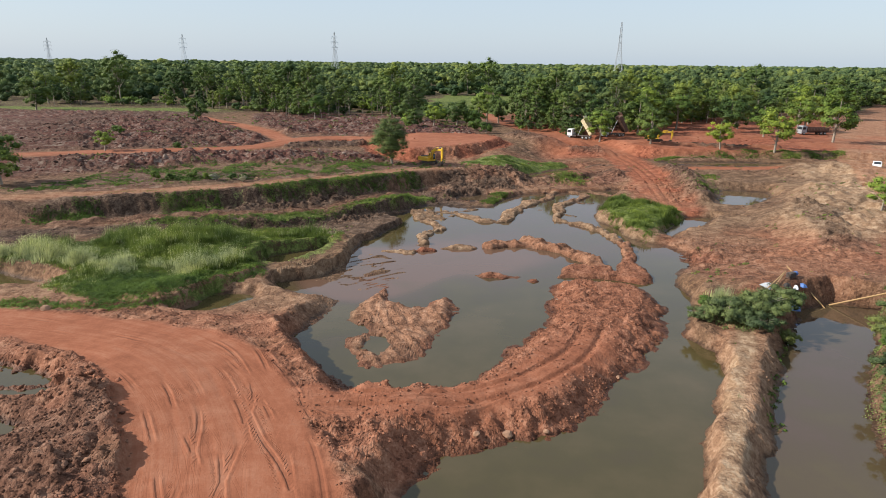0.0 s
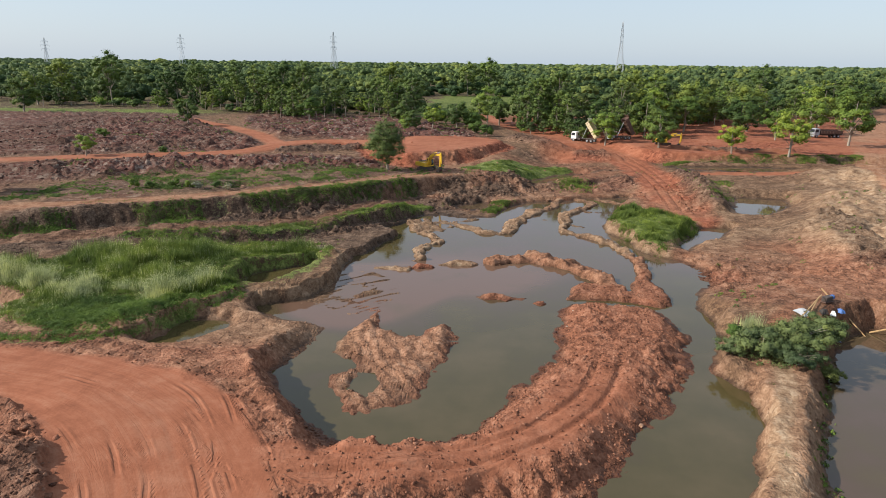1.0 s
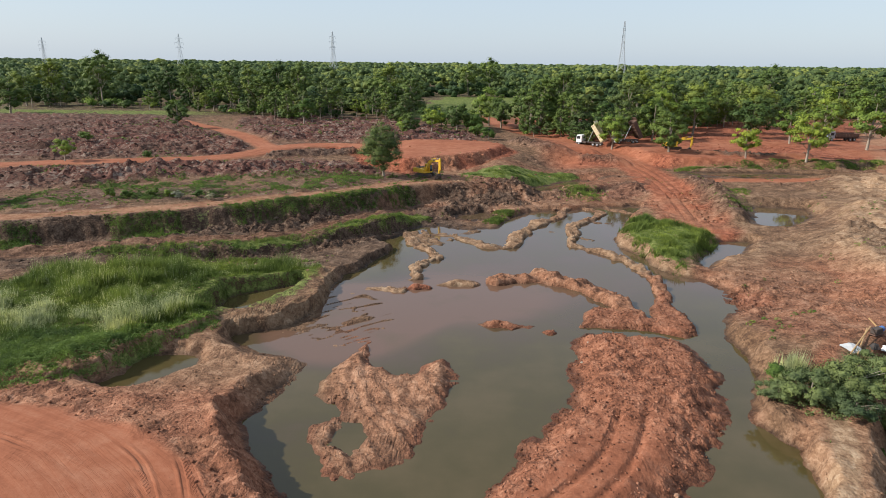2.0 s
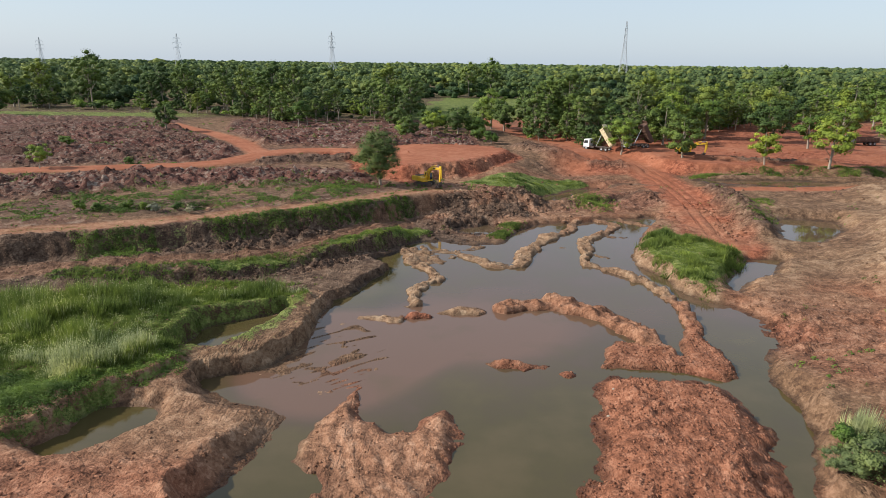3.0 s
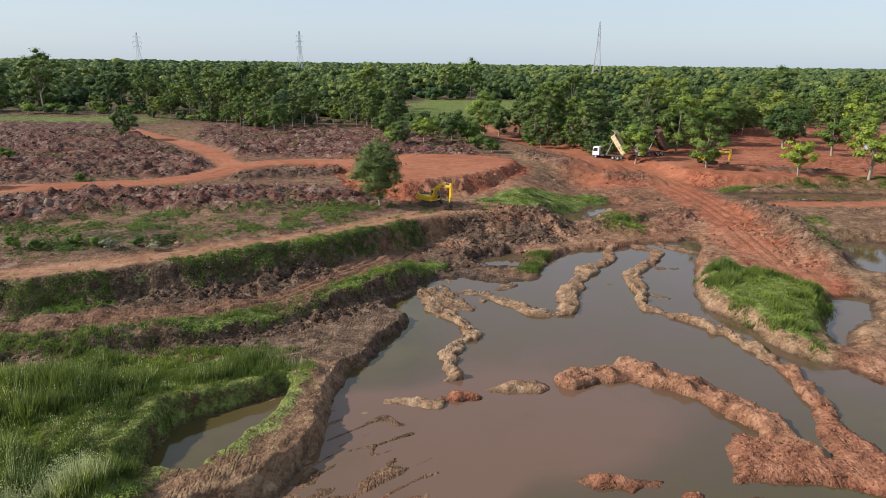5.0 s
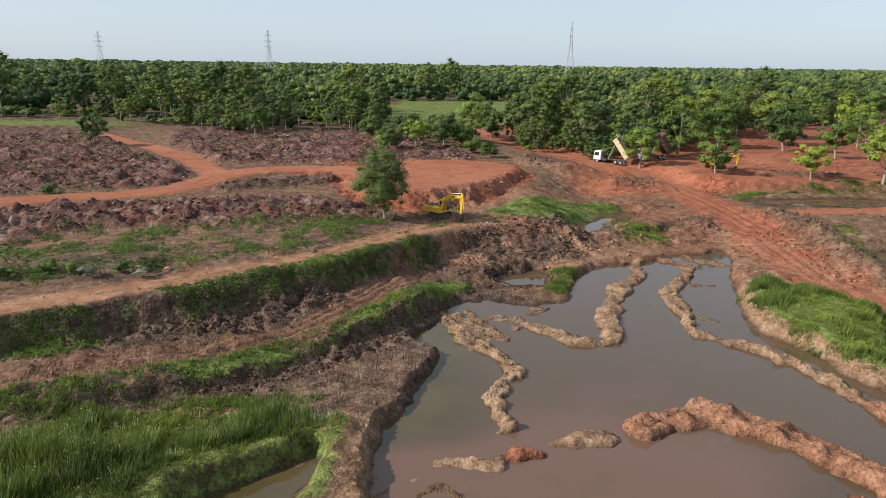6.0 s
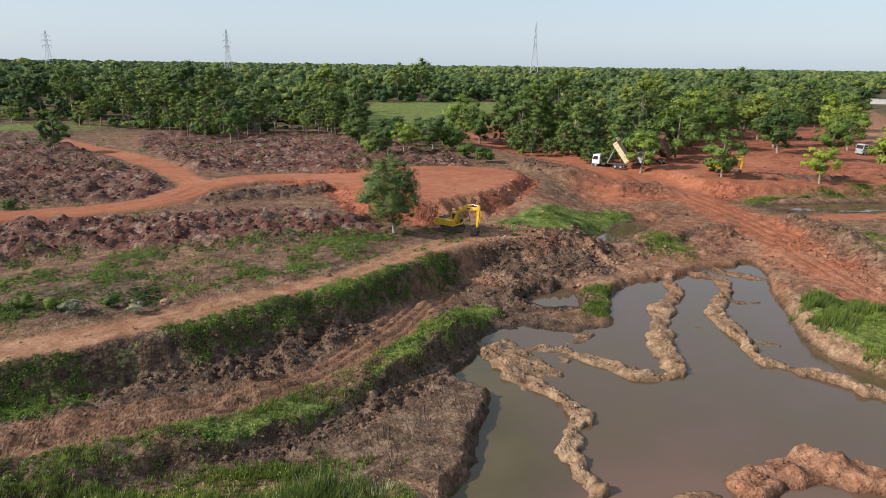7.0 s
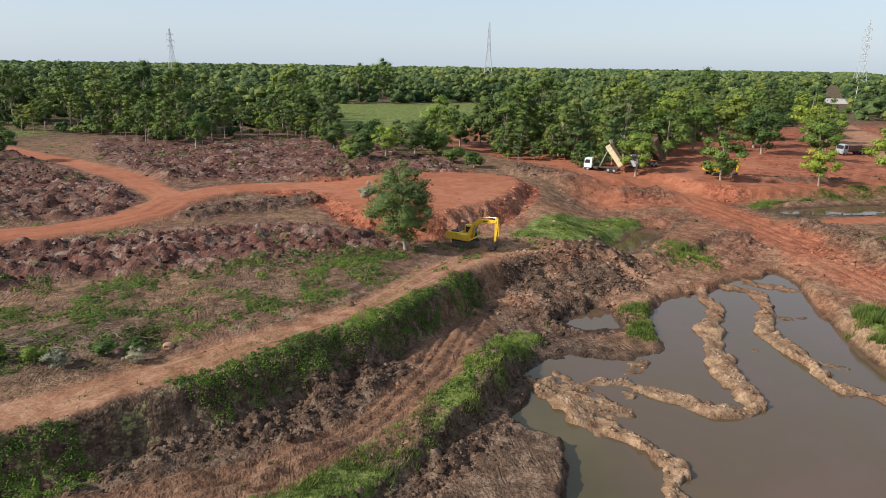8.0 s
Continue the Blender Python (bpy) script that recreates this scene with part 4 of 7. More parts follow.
    ridge = smooth(0.10, 0.0, np.abs(value_noise(u / 1.3, v / 11.0, 5))) * smooth(-0.1, 0.2, value_noise(u / 2.0, v / 4.0, 6)) + 0.8 * smooth(0.07, 0.0, np.abs(value_noise(u / 0.8, v / 7.0, 8))) * smooth(0.0, 0.25, value_noise(u / 1.5, v / 3.0, 9))
    ridge = np.maximum(ridge, 0.9 * smooth(0.06, 0.0, np.abs(value_noise(u / 0.6, v / 9.0, 108))) * smooth(-0.15, 0.15, value_noise(u / 2.5, v / 5.0, 110)))
    h = np.where(k > 0, h + k * (-0.05 + 0.12 * smooth(-13, -18, x) + 0.20 * ridge + 0.10 * fbm(x, y, 3, 3, 95) - h), h)
    muddy = smooth(0.2, 0.6, k)
    # spits, islands
    lifted = one.copy()
    for line, half, tall in SPITS:
        d, _ = reach(wx + 0.5 * fbm(x, y, 1.2, 3, 85), wy + 0.5 * fbm(x, y, 1.2, 3, 87), line)
        d = d + 0.34 * fbm(x, y, 1.0, 2, 241)
        half = half * (0.82 + 0.7 * fbm(x, y, 4, 2, 81))
        k = np.clip(1 - (d / (half + 0.4)) ** 2, 0, 1) ** 0.8
        top = tall * np.minimum(1, 1.5 * k) * (0.95 + 0.9 * fbm(x, y, 1.3, 3, 83)) - 0.08
        lifted = np.where(top > h, 1.0, lifted)
        h = np.maximum(h, np.where(d < half + 0.4, top, -9))
    for a, b, ra, rb, tall in LUMPS:
        r = np.hypot((wx - a) / ra, (wy - b) / rb) + 0.5 * fbm(x, y, 1.4, 3, 89)
        top = tall * np.clip(1.1 - r, 0, 1) ** 0.7 - 0.05
        lifted = np.where((top > h) & (r < 1.1), 1.0, lifted)
        h = np.where(r < 1.1, np.maximum(h, top), h)
    red = np.maximum(red, 0.9 * smooth(2.6, 1.8, np.hypot(x + 3.2, y - 93.3)))
    d, _ = reach(wx, wy, RING_TIP, True)
    k = smooth(0.3, -1.4, d)
    h, red, sand = np.where(k > 0, np.maximum(h, -0.3 + 0.9 * k), h), np.maximum(red, 0.7 * k), np.maximum(sand, 0.25 * k)
    lifted = np.maximum(lifted, k)
    d, _ = reach(wx, wy, ISLE, True)
    k = smooth(0.4, -2.0, d)
    ripple = np.abs(value_noise((x * 0.9 + y * 0.4) / 0.8, (y * 0.9 - x * 0.4) / 2.6, 93))
    sunk, _ = reach(wx, wy, ISLE_POOL, True)
    sunk = smooth(0.5, -0.5, sunk)
    h = np.where(k > 0, np.maximum(h, -0.2 + (0.24 + 0.42 * smooth(60, 68, y)) * k * (1 - 0.75 * sunk) + k * (1 - 0.8 * sunk) * (0.4 * fbm(x, y, 4, 3, 91) + 0.14 * np.abs(np.sin(3.1 * (x * 0.85 + y * 0.3) + 5.0 * fbm(x, y, 5, 2, 183))) + 0.2 * ripple)), h)
    sand, red = np.maximum(sand, np.maximum(0.75 * lifted * (1 - red), 0.45 * k)), np.maximum(red, np.maximum((0.12 + 0.55 * smooth(103, 97, y) * smooth(2, 5, x)) * lifted, 0.25 * k))
    sand = np.where(lifted * (1 - k) > 0.5, sand * (1 - 0.6 * smooth(103, 97, y) * smooth(2, 5, x)), sand)
    lifted = np.maximum(lifted, k)
    # the surface itself
    if rough:
        rutted = 0.10 * tracks * (y < 200)
        warp_x, warp_y = x + 0.3 * wob, y + 0.3 * fbm(x, y, 2.0, 2, 29)
        patchy = 0.35 + 1.3 * smooth(-0.3, 0.35, fbm(x, y, 5, 3, 57))
        lump = 0.8 * cells(warp_x, warp_y, 1.5, 3) + 0.55 * cells(warp_x, warp_y, 0.8, 9)
        shore = smooth(0.0, 1.5, basin)
        coarse = (clod * 0.50 + 0.045 + 0.09 * ring_soil * (1 - 0.8 * road) + 0.10 * red * (1 - road)) * (1 - 0.95 * road) * (1 - 0.7 * grass) * patchy
        coarse = np.where(basin < 0, 0.15 * lifted, coarse * (0.45 + 0.55 * shore))
        coarse = coarse * (1 - 0.9 * muddy * (1 - lifted))
        coarse = coarse * (1 - 0.35 * far) * (1 - 0.6 * mud)
        bare = (1 - 0.93 * road) * (1 - inside) * (1 - 0.6 * grass) * (1 - 0.75 * mud) * smooth(240, 190, y)
        crag = 1.6 * fbm(warp_x, warp_y, 2.2, 3, 181) + 0.9 * (cells(warp_x, warp_y, 2.3, 13) - 0.35)
        h = h + (0.085 + 0.17 * clod + 0.06 * ring_soil - 0.02 * sand) * bare * crag * (0.4 + 0.6 * shore)
        h = h + 0.11 * lifted * crag
        grit = fbm(x, y, 2.4, 3, 51)
        h = h + coarse * (lump - 0.5) + (0.40 * coarse + 0.03 * (1 - inside) * (1 - 0.7 * road)) * 2.0 * grit * (1 - 0.6 * far) - rutted
    wet = smooth(0.42, 0.05, h - level) * smooth(4, 1, basin)
    wet = wet * (1 - 0.55 * muddy) * (1 - 0.3 * lifted)
    wet = np.maximum(wet, 0.42 * mud)
    return h, (road, clod, grass, sand, wet, red, spoil, dark), basin, level, (off, run)


# ---- ground: one sheet to the horizon ----
def steps(a, b, first, last):
    out, n = [a], max(2, round(2 * (b - a) / (first + last)))
    w = np.linspace(first, last, n)
    return list(a + np.cumsum(w) * (b - a) / w.sum())


ys = [-400, -150, -60, -20, 0, 10, 18, 24] + steps(24, 112, 0.175, 0.175) + steps(112, 200, 0.19, 0.5) + steps(200, 300, 0.7, 2.5) + steps(300, 700, 3, 25) + steps(700, 4800, 60, 500)
us = [-30, -14, -7, -4, -2.5, -1.8, -1.4, -1.2, -1.08] + list(np.linspace(-1, 1, 600)) + [1.08, 1.2, 1.4, 1.8, 2.5, 4, 7, 14, 30]
ys, us = np.array(ys, float), np.array(us, float)
GY, GU = np.meshgrid(ys, us, indexing="ij")
half_w = np.interp(GY, [20, 40, 110, 200, 300, 800, 4800], [52, 56, 70, 125, 210, 600, 2500])
mid_x = np.interp(GY, [0, 60, 110, 200], [-2, 0, 4, 12])
GX = mid_x + GU * half_w
shape2 = GX.shape
H, MASKS, BASIN, LEVEL, LANE = land(GX.ravel(), GY.ravel())


def rut_field(x, y):
    """Offset from the nearest wheel rut, how near it is, and how deep it was pressed."""
    best, off, deep = np.full(x.shape, 9.0), np.zeros(x.shape), np.zeros(x.shape)
    near = np.nonzero((y > 24) & (y < 205) & (x > -64) & (x < 54))
    X, Y, B, O, D = x[near], y[near], best[near], off[near], deep[near]
    for k, line in enumerate(RUTS):
        o, r = lane_of(X, Y, line)
        o = o + 0.5 * value_noise(r / 6.0, o * 0 + 3 * k, 211)
        nearer = np.abs(o) < B
        ends = smooth(0, 2.5, r) * smooth(-0.15, 0.3, value_noise(r / 4.0, o * 0 + k, 213))
        B, O, D = np.where(nearer, np.abs(o), B), np.where(nearer, o, O), np.where(nearer, ends, D)
    best[near], off[near], deep[near] = B, O, D
    return np.clip(off, -1, 1), (best < 0.7).astype(float), deep


def grid_mesh(name, x, y, z, rows, cols, mat):
    me = bpy.data.meshes.new(name)
    idx = np.arange(rows * cols).reshape(rows, cols)
    quads = np.stack([idx[:-1, :-1], idx[:-1, 1:], idx[1:, 1:], idx[1:, :-1]], -1).reshape(-1, 4)
    raw_mesh(me, np.stack([x, y, z], -1), quads)
    me.materials.append(mat)
    return me


def raw_mesh(me, verts, faces):
    k = faces.shape[1]
    me.vertices.add(len(verts))
    me.vertices.foreach_set("co", np.ascontiguousarray(verts, np.float32).ravel())
    me.loops.add(faces.size)
    me.loops.foreach_set("vertex_index", np.ascontiguousarray(faces, np.int32).ravel())
    me.polygons.add(len(faces))
    me.polygons.foreach_set("loop_start", np.arange(0, faces.size, k, dtype=np.int32))
    me.polygons.foreach_set("loop_total", np.full(len(faces), k, np.int32))
    me.update(calc_edges=True)
    me.validate()


def paint(me, name, a, b, c):
    at = me.attributes.new(name, "FLOAT_COLOR", "POINT")
    at.data.foreach_set("color", np.stack([a, b, c, np.ones(len(a))], -1).astype(np.float32).ravel())


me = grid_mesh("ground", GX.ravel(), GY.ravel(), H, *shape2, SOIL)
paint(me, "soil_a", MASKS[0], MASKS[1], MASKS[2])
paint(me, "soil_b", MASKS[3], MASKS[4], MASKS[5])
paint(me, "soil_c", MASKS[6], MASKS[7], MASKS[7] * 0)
lane_at = me.attributes.new("lane", "FLOAT_VECTOR", "POINT")
lane_at.data.foreach_set("vector", np.stack([LANE[0], LANE[1], LANE[0] * 0], -1).astype(np.float32).ravel())
rut_at = me.attributes.new("rut", "FLOAT_VECTOR", "POINT")
rut_at.data.foreach_set("vector", np.stack(rut_field(GX.ravel(), GY.ravel()), -1).astype(np.float32).ravel())
me.shade_smooth()
ground = tagged(new("ground", me), "red laterite earth dug into pits, clods and tracks", "ground", kind="structure")


def water_sheet(name, shapes, level, label, step=0.6):
    """A sheet of water that reaches a little under the banks of its ponds."""
    pts = np.array([p for q in shapes for p in q], float)
    (x0, y0), (x1, y1) = pts.min(0) - 2, pts.max(0) + 2
    Y, X = np.meshgrid(np.arange(y0, y1 + step, step), np.arange(x0, x1 + step, step), indexing="ij")
    rows, cols = X.shape
    X, Y = X.ravel(), Y.ravel()
    near = np.min([reach(X, Y, q, True)[0] for q in shapes], 0) < 1.6
    idx = np.arange(rows * cols).reshape(rows, cols)
    quads = np.stack([idx[:-1, :-1], idx[:-1, 1:], idx[1:, 1:], idx[1:, :-1]], -1).reshape(-1, 4)
    quads = quads[near[quads].all(1)]
    used = np.unique(quads)
    renum = np.zeros(rows * cols, int)
    renum[used] = np.arange(len(used))
    X, Y = X[used], Y[used]
    me = bpy.data.meshes.new(name)
    raw_mesh(me, np.stack([X, Y, np.full(len(X), level)], -1), renum[quads])
    me.materials.append(WATER)
    silt = 0.85 * np.exp(-((X - 2) / 12) ** 2 - ((Y - 87) / 9) ** 2) + smooth(13, 5, np.hypot(X + 11.5, (Y - 83) * 0.75)) + 0.5 * smooth(80, 96, Y) * smooth(-9, -3, X) + 0.45 * smooth(24, 30, X - 0.6 * (Y - 50))
    at_depth = me.attributes.new("depth", "FLOAT", "POINT")
    at_depth.data.foreach_set("value", np.clip(0.75 - silt, 0, 2).astype(np.float32))
    return tagged(new(name, me), label, "water", kind="structure")


water_sheet("water", [POND], 0.0, "murky olive and brown pond water with faint ripples")
water_sheet("water_1", [POND_EAST], 0.0, "murky brown water of the pond behind the dike")
for k, (shape, _, top) in enumerate(POOLS):
    if k in (4, 5):
        continue
    water_sheet("water_%d" % (k + 2), [q for q, _, _ in POOLS[3:6]] if k == 3 else [shape], top, "still shallow pool of murky water")


# ---- plants ----
rng = np.random.default_rng(7)


def height_at(x, y):
    """Height of the built sheet under points (nearest vertices, bilinear)."""
    x, y = np.atleast_1d(np.asarray(x, float)), np.atleast_1d(np.asarray(y, float))
    j = np.clip(np.searchsorted(ys, y) - 1, 0, len(ys) - 2)
    f = (y - ys[j]) / (ys[j + 1] - ys[j])
    hh = H.reshape(shape2)
    out = 0.0
    for row, w in ((j, 1 - f), (j + 1, f)):
        yy = ys[row]
        u = (x - np.interp(yy, [0, 60, 110, 200], [-2, 0, 4, 12])) / np.interp(yy, [20, 40, 110, 200, 300, 800, 4800], [52, 56, 70, 125, 210, 600, 2500])
        i = np.clip(np.searchsorted(us, u) - 1, 0, len(us) - 2)
        g = np.clip((u - us[i]) / (us[i + 1] - us[i]), 0, 1)
        out = out + w * (hh[row, i] * (1 - g) + hh[row, i + 1] * g)
    return out


def leaf_tris(centres, size, flat=0.0, outward=None, stray=0.38):
    """One leaf-spray triangle a centre, turned at random or facing roughly outward."""
    n = len(centres)
    a = rng.normal(size=(n, 3))
    a[:, 2] *= 1 - flat
    if outward is not None:
        face = outward / (np.linalg.norm(outward, axis=1)[:, None] + 1e-6) + stray * rng.normal(size=(n, 3))
        face /= np.linalg.norm(face, axis=1)[:, None]
        a -= face * (a * face).sum(1)[:, None]
    a /= np.linalg.norm(a, axis=1)[:, None]
    b = np.cross(a, rng.normal(size=(n, 3)) if outward is None else face)
    b /= np.linalg.norm(b, axis=1)[:, None]
    s = (size * rng.uniform(0.6, 1.4, n))[:, None]
    v = np.stack([centres + a * s, centres - a * s * 0.5 - b * s * 0.75, centres - a * s * 0.5 + b * s * 0.75], 1).reshape(-1, 3)
    return v


def tri_mesh(name, verts, mat, out=None):
    """Loose triangles; out: the way each one's foliage faces, for soft shading of the whole clump."""
    me = bpy.data.meshes.new(name)
    raw_mesh(me, verts, np.arange(len(verts)).reshape(-1, 3))
    if out is not None:
        flat = np.cross(verts[1::3] - verts[::3], verts[2::3] - verts[::3])
        flat /= np.linalg.norm(flat, axis=1)[:, None] + 1e-9
        soft = 0.7 * out / (np.linalg.norm(out, axis=1)[:, None] + 1e-9) + 0.3 * flat
        soft /= np.linalg.norm(soft, axis=1)[:, None] + 1e-9
        me.attributes.new("custom_normal", "FLOAT_VECTOR", "POINT").data.foreach_set("vector", np.repeat(soft, 3, 0).astype(np.float32).ravel())
    me.materials.append(mat)
    return me


def tube(points, radii, sides=5):
    """Tapered tube along points."""
    vs, fs = [], []
    for k, (p, r) in enumerate(zip(points, radii)):
        for s in range(sides):
            a = 2 * math.pi * s / sides
            vs.append((p[0] + r * math.cos(a), p[1] + r * math.sin(a), p[2]))
        if k:
            o = (k - 1) * sides
            for s in range(sides):
                fs.append((o + s, o + (s + 1) % sides, o + sides + (s + 1) % sides, o + sides + s))
    return vs, fs


GOLD = (1 + 5 ** 0.5) / 2
ICO = np.array([(-1, GOLD, 0), (1, GOLD, 0), (-1, -GOLD, 0), (1, -GOLD, 0), (0, -1, GOLD), (0, 1, GOLD), (0, -1, -GOLD), (0, 1, -GOLD), (GOLD, 0, -1), (GOLD, 0, 1), (-GOLD, 0, -1), (-GOLD, 0, 1)]) / math.hypot(1, GOLD)
ICO_TRIS = np.array([(0, 11, 5), (0, 5, 1), (0, 1, 7), (0, 7, 10), (0, 10, 11), (1, 5, 9), (5, 11, 4), (11, 10, 2), (10, 7, 6), (7, 1, 8),
                     (3, 9, 4), (3, 4, 2), (3, 2, 6), (3, 6, 8), (3, 8, 9), (4, 9, 5), (2, 4, 11), (6, 2, 10), (8, 6, 7), (9, 8, 1)])


def clump_cores(centres, radii, flat=0.72, share=0.7):
    """The dense inside of each foliage clump, an uneven ball under its sprays, as loose triangles with the way they face."""
    n = len(centres)
    ball = ICO[None] * rng.uniform(0.7, 1.15, (n, 12, 1)) * (radii * share)[:, None, None] * np.array([1, 1, flat]) + centres[:, None]
    tris = ball[:, ICO_TRIS].reshape(-1, 3)
    way = np.tile(ICO[ICO_TRIS].mean(1), (n, 1))
    return tris, way


def clump_leaves(centres, radii, leaves, flat=0.72, heart=None, lift=0.35):
    """Leaf sprays on the domed tops of foliage clumps: places and the way each one faces."""
    weight = radii ** 2 / (radii ** 2).sum()
    pick = rng.choice(len(centres), leaves, p=weight)
    q = rng.normal(size=(leaves, 3))
    q[:, 2] = np.where(rng.uniform(size=leaves) < 0.72, np.abs(q[:, 2]), q[:, 2])
    q /= np.linalg.norm(q, axis=1)[:, None]
    place = centres[pick] + q * (radii[pick] * rng.uniform(0.25, 1.25, leaves) ** 0.8)[:, None] * np.array([1, 1, flat])
    out = q + np.array([0, 0, lift])
    if heart is not None:
        away = centres[pick] - heart
        out = out + 0.55 * away / (np.linalg.norm(away, axis=1)[:, None] + 1e-6)
    return place, out


def tree_meshes(tall, wide, crown_from, clumps, leaves, size, leaf, seed, trunk_r=0.2, dense=1.0, cone=0.0, solid=0.66):
    """Trunk with limbs, and a crown of rounded foliage clumps at the limbs' ends."""
    global rng
    keep, rng = rng, np.random.default_rng(seed)
    vs, fs = [], []

    def add(points, radii):
        v, f = tube(points, radii)
        o = len(vs)
        vs.extend(v)
        fs.extend(tuple(i + o for i in q) for q in f)

    lean = rng.normal(0, 0.04, 2) * tall
    top = np.array([lean[0], lean[1], tall * 0.86])
    add([np.array([0, 0, -0.4]), top * 0.35 + rng.normal(0, 0.1, 3), top * 0.7, top], [trunk_r * 1.3, trunk_r, trunk_r * 0.6, trunk_r * 0.2])
    deep = tall * (1 - crown_from) / 2
    heart = np.array([lean[0] * 0.6, lean[1] * 0.6, tall - deep])
    cs, rs = [], []
    for c in range(clumps):
        d = rng.normal(size=3)
        d /= np.linalg.norm(d)
        r = rng.uniform(0.2, 1.06) ** 0.6
        taper = 1 - cone * max(0.0, d[2] * r)
        puff = wide * rng.uniform(0.13, 0.34) * dense
        end = heart + d * r * np.array([(wide - puff * 0.6) * taper, (wide - puff * 0.6) * taper, max(0.2 * deep, deep - 0.55 * puff)])
        cs.append(end)
        rs.append(puff * (1 - 0.4 * cone * max(0.0, d[2])))
        if c % 3 == 0:
            root = top * max(0.25, (end[2] / tall) - 0.25)
            add([root, (root + end) / 2 + np.array([0, 0, 0.1 * tall * rng.uniform(0, 0.6)]), end], [trunk_r * 0.4, trunk_r * 0.25, 0.03])
    places, out = clump_leaves(np.array(cs), np.array(rs), leaves, 0.72, heart)
    core, way = clump_cores(np.array(cs), np.array(rs), 0.72, solid)
    crown = tri_mesh("crown", np.concatenate([leaf_tris(places, size, 0.3, out, 0.3), core]), leaf, np.concatenate([out, way]))
    tr = bpy.data.meshes.new("trunk")
    tr.from_pydata([tuple(v) for v in vs], [], fs)
    tr.materials.append(BARK)
    tr.shade_smooth()
    rng = keep
    return tr, crown


def tree(name, meshes, x, y, turn, scale, label, group="", sink=0.1):
    base = new(name)
    base.empty_display_size = 0.5
    base.matrix_basis = pose(x, y, float(height_at(x, y)[0]) - sink, 0, 0, turn) @ Matrix.Scale(scale, 4)
    for me in meshes:
        part_ob = new(me.name.split(".")[0], me)
        part_ob.parent = base
    return tagged(base, label, "tree" if "tree" in name else "bush", group)


FOREST = [tree_meshes(*q, (LEAF, LEAF_GREY, LEAF, LEAF_BRIGHT, LEAF, LEAF_GREY, LEAF, LEAF, LEAF_GREY)[k], 100 + k, 0.17) for k, q in enumerate((
    (15.5, 4.2, 0.34, 46, 2600, 0.175), (14.0, 4.8, 0.28, 52, 2800, 0.175), (18.0, 4.6, 0.30, 58, 3100, 0.175), (12.0, 4.0, 0.22, 42, 2300, 0.17), (16.5, 5.2, 0.32, 60, 3100, 0.175),
    (13.0, 3.4, 0.40, 34, 1900, 0.17), (15.0, 5.0, 0.0, 70, 3400, 0.18), (11.0, 4.6, 0.0, 56, 2700, 0.175), (8.0, 3.8, 0.0, 42, 2100, 0.17)))]
BRIGHT = [tree_meshes(9.5, 4.1, 0.12, 30, 4200, 0.19, LEAF_BRIGHT, 300 + k, 0.2) for k in range(3)]
ROUND = [tree_meshes(9, 4.4, 0.06, 36, 4600, 0.19, LEAF, 320 + k, 0.2) for k in range(2)]
LONE = tree_meshes(11.6, 4.9, 0.04, 120, 24000, 0.11, LEAF_GREY, 333, 0.22, 0.95, 0.35, 0.4)
SHRUB = [tree_meshes(2.4, 1.7, 0.02, 22, 1800, 0.10, SCRUB, 340 + k, 0.06, 1.15) for k in range(3)]
SHRUB_FAR = [tree_meshes(2.6, 2.0, 0.0, 16, 520, 0.19, LEAF_BRIGHT if k == 1 else LEAF, 345 + k, 0.06, 1.2) for k in range(3)]
SHRUB_GREY = [tree_meshes(2.0, 2.1, 0.0, 60, 7000, 0.055, LEAF_OLIVE, 350 + k, 0.06, 0.85) for k in range(2)]
DRY_LEAF = leaf_material("dry_leaf", (0.27, 0.235, 0.15), (0.50, 0.45, 0.31))
PALE = tree_meshes(3.2, 2.2, 0.1, 30, 2400, 0.11, DRY_LEAF, 360, 0.06)

# forest edge: north-west block, east block
edge_west = [(-190, 318), (-126, 314), (-100, 300), (-66, 272), (-51, 262), (-38, 276), (-18, 272), (-5, 256), (10, 246)]
edge_east = [(23, 226), (39, 214), (56, 218), (71, 240), (103, 268), (146, 300), (172, 305), (230, 360)]


def front(edge, x):
    e = np.array(edge)
    return np.interp(x, e[:, 0], e[:, 1])


placed = []


def free(x, y, gap):
    for a, b in placed:
        if (a - x) ** 2 + (b - y) ** 2 < gap * gap:
            return False
    placed.append((x, y))
    return True


def is_road(x, y):
    return abs((x - 174) - (y - 282) * 0.93) < 15 and y > 200


def is_field(x, y):
    return (y > 245 and -15 < x < 20 + (y - 245) * 0.4 and y < 445) or (-14 + (y - 327) * 0.06 < x < 48 + (y - 327) * 0.25 and 292 < y < 445) or is_road(x, y)


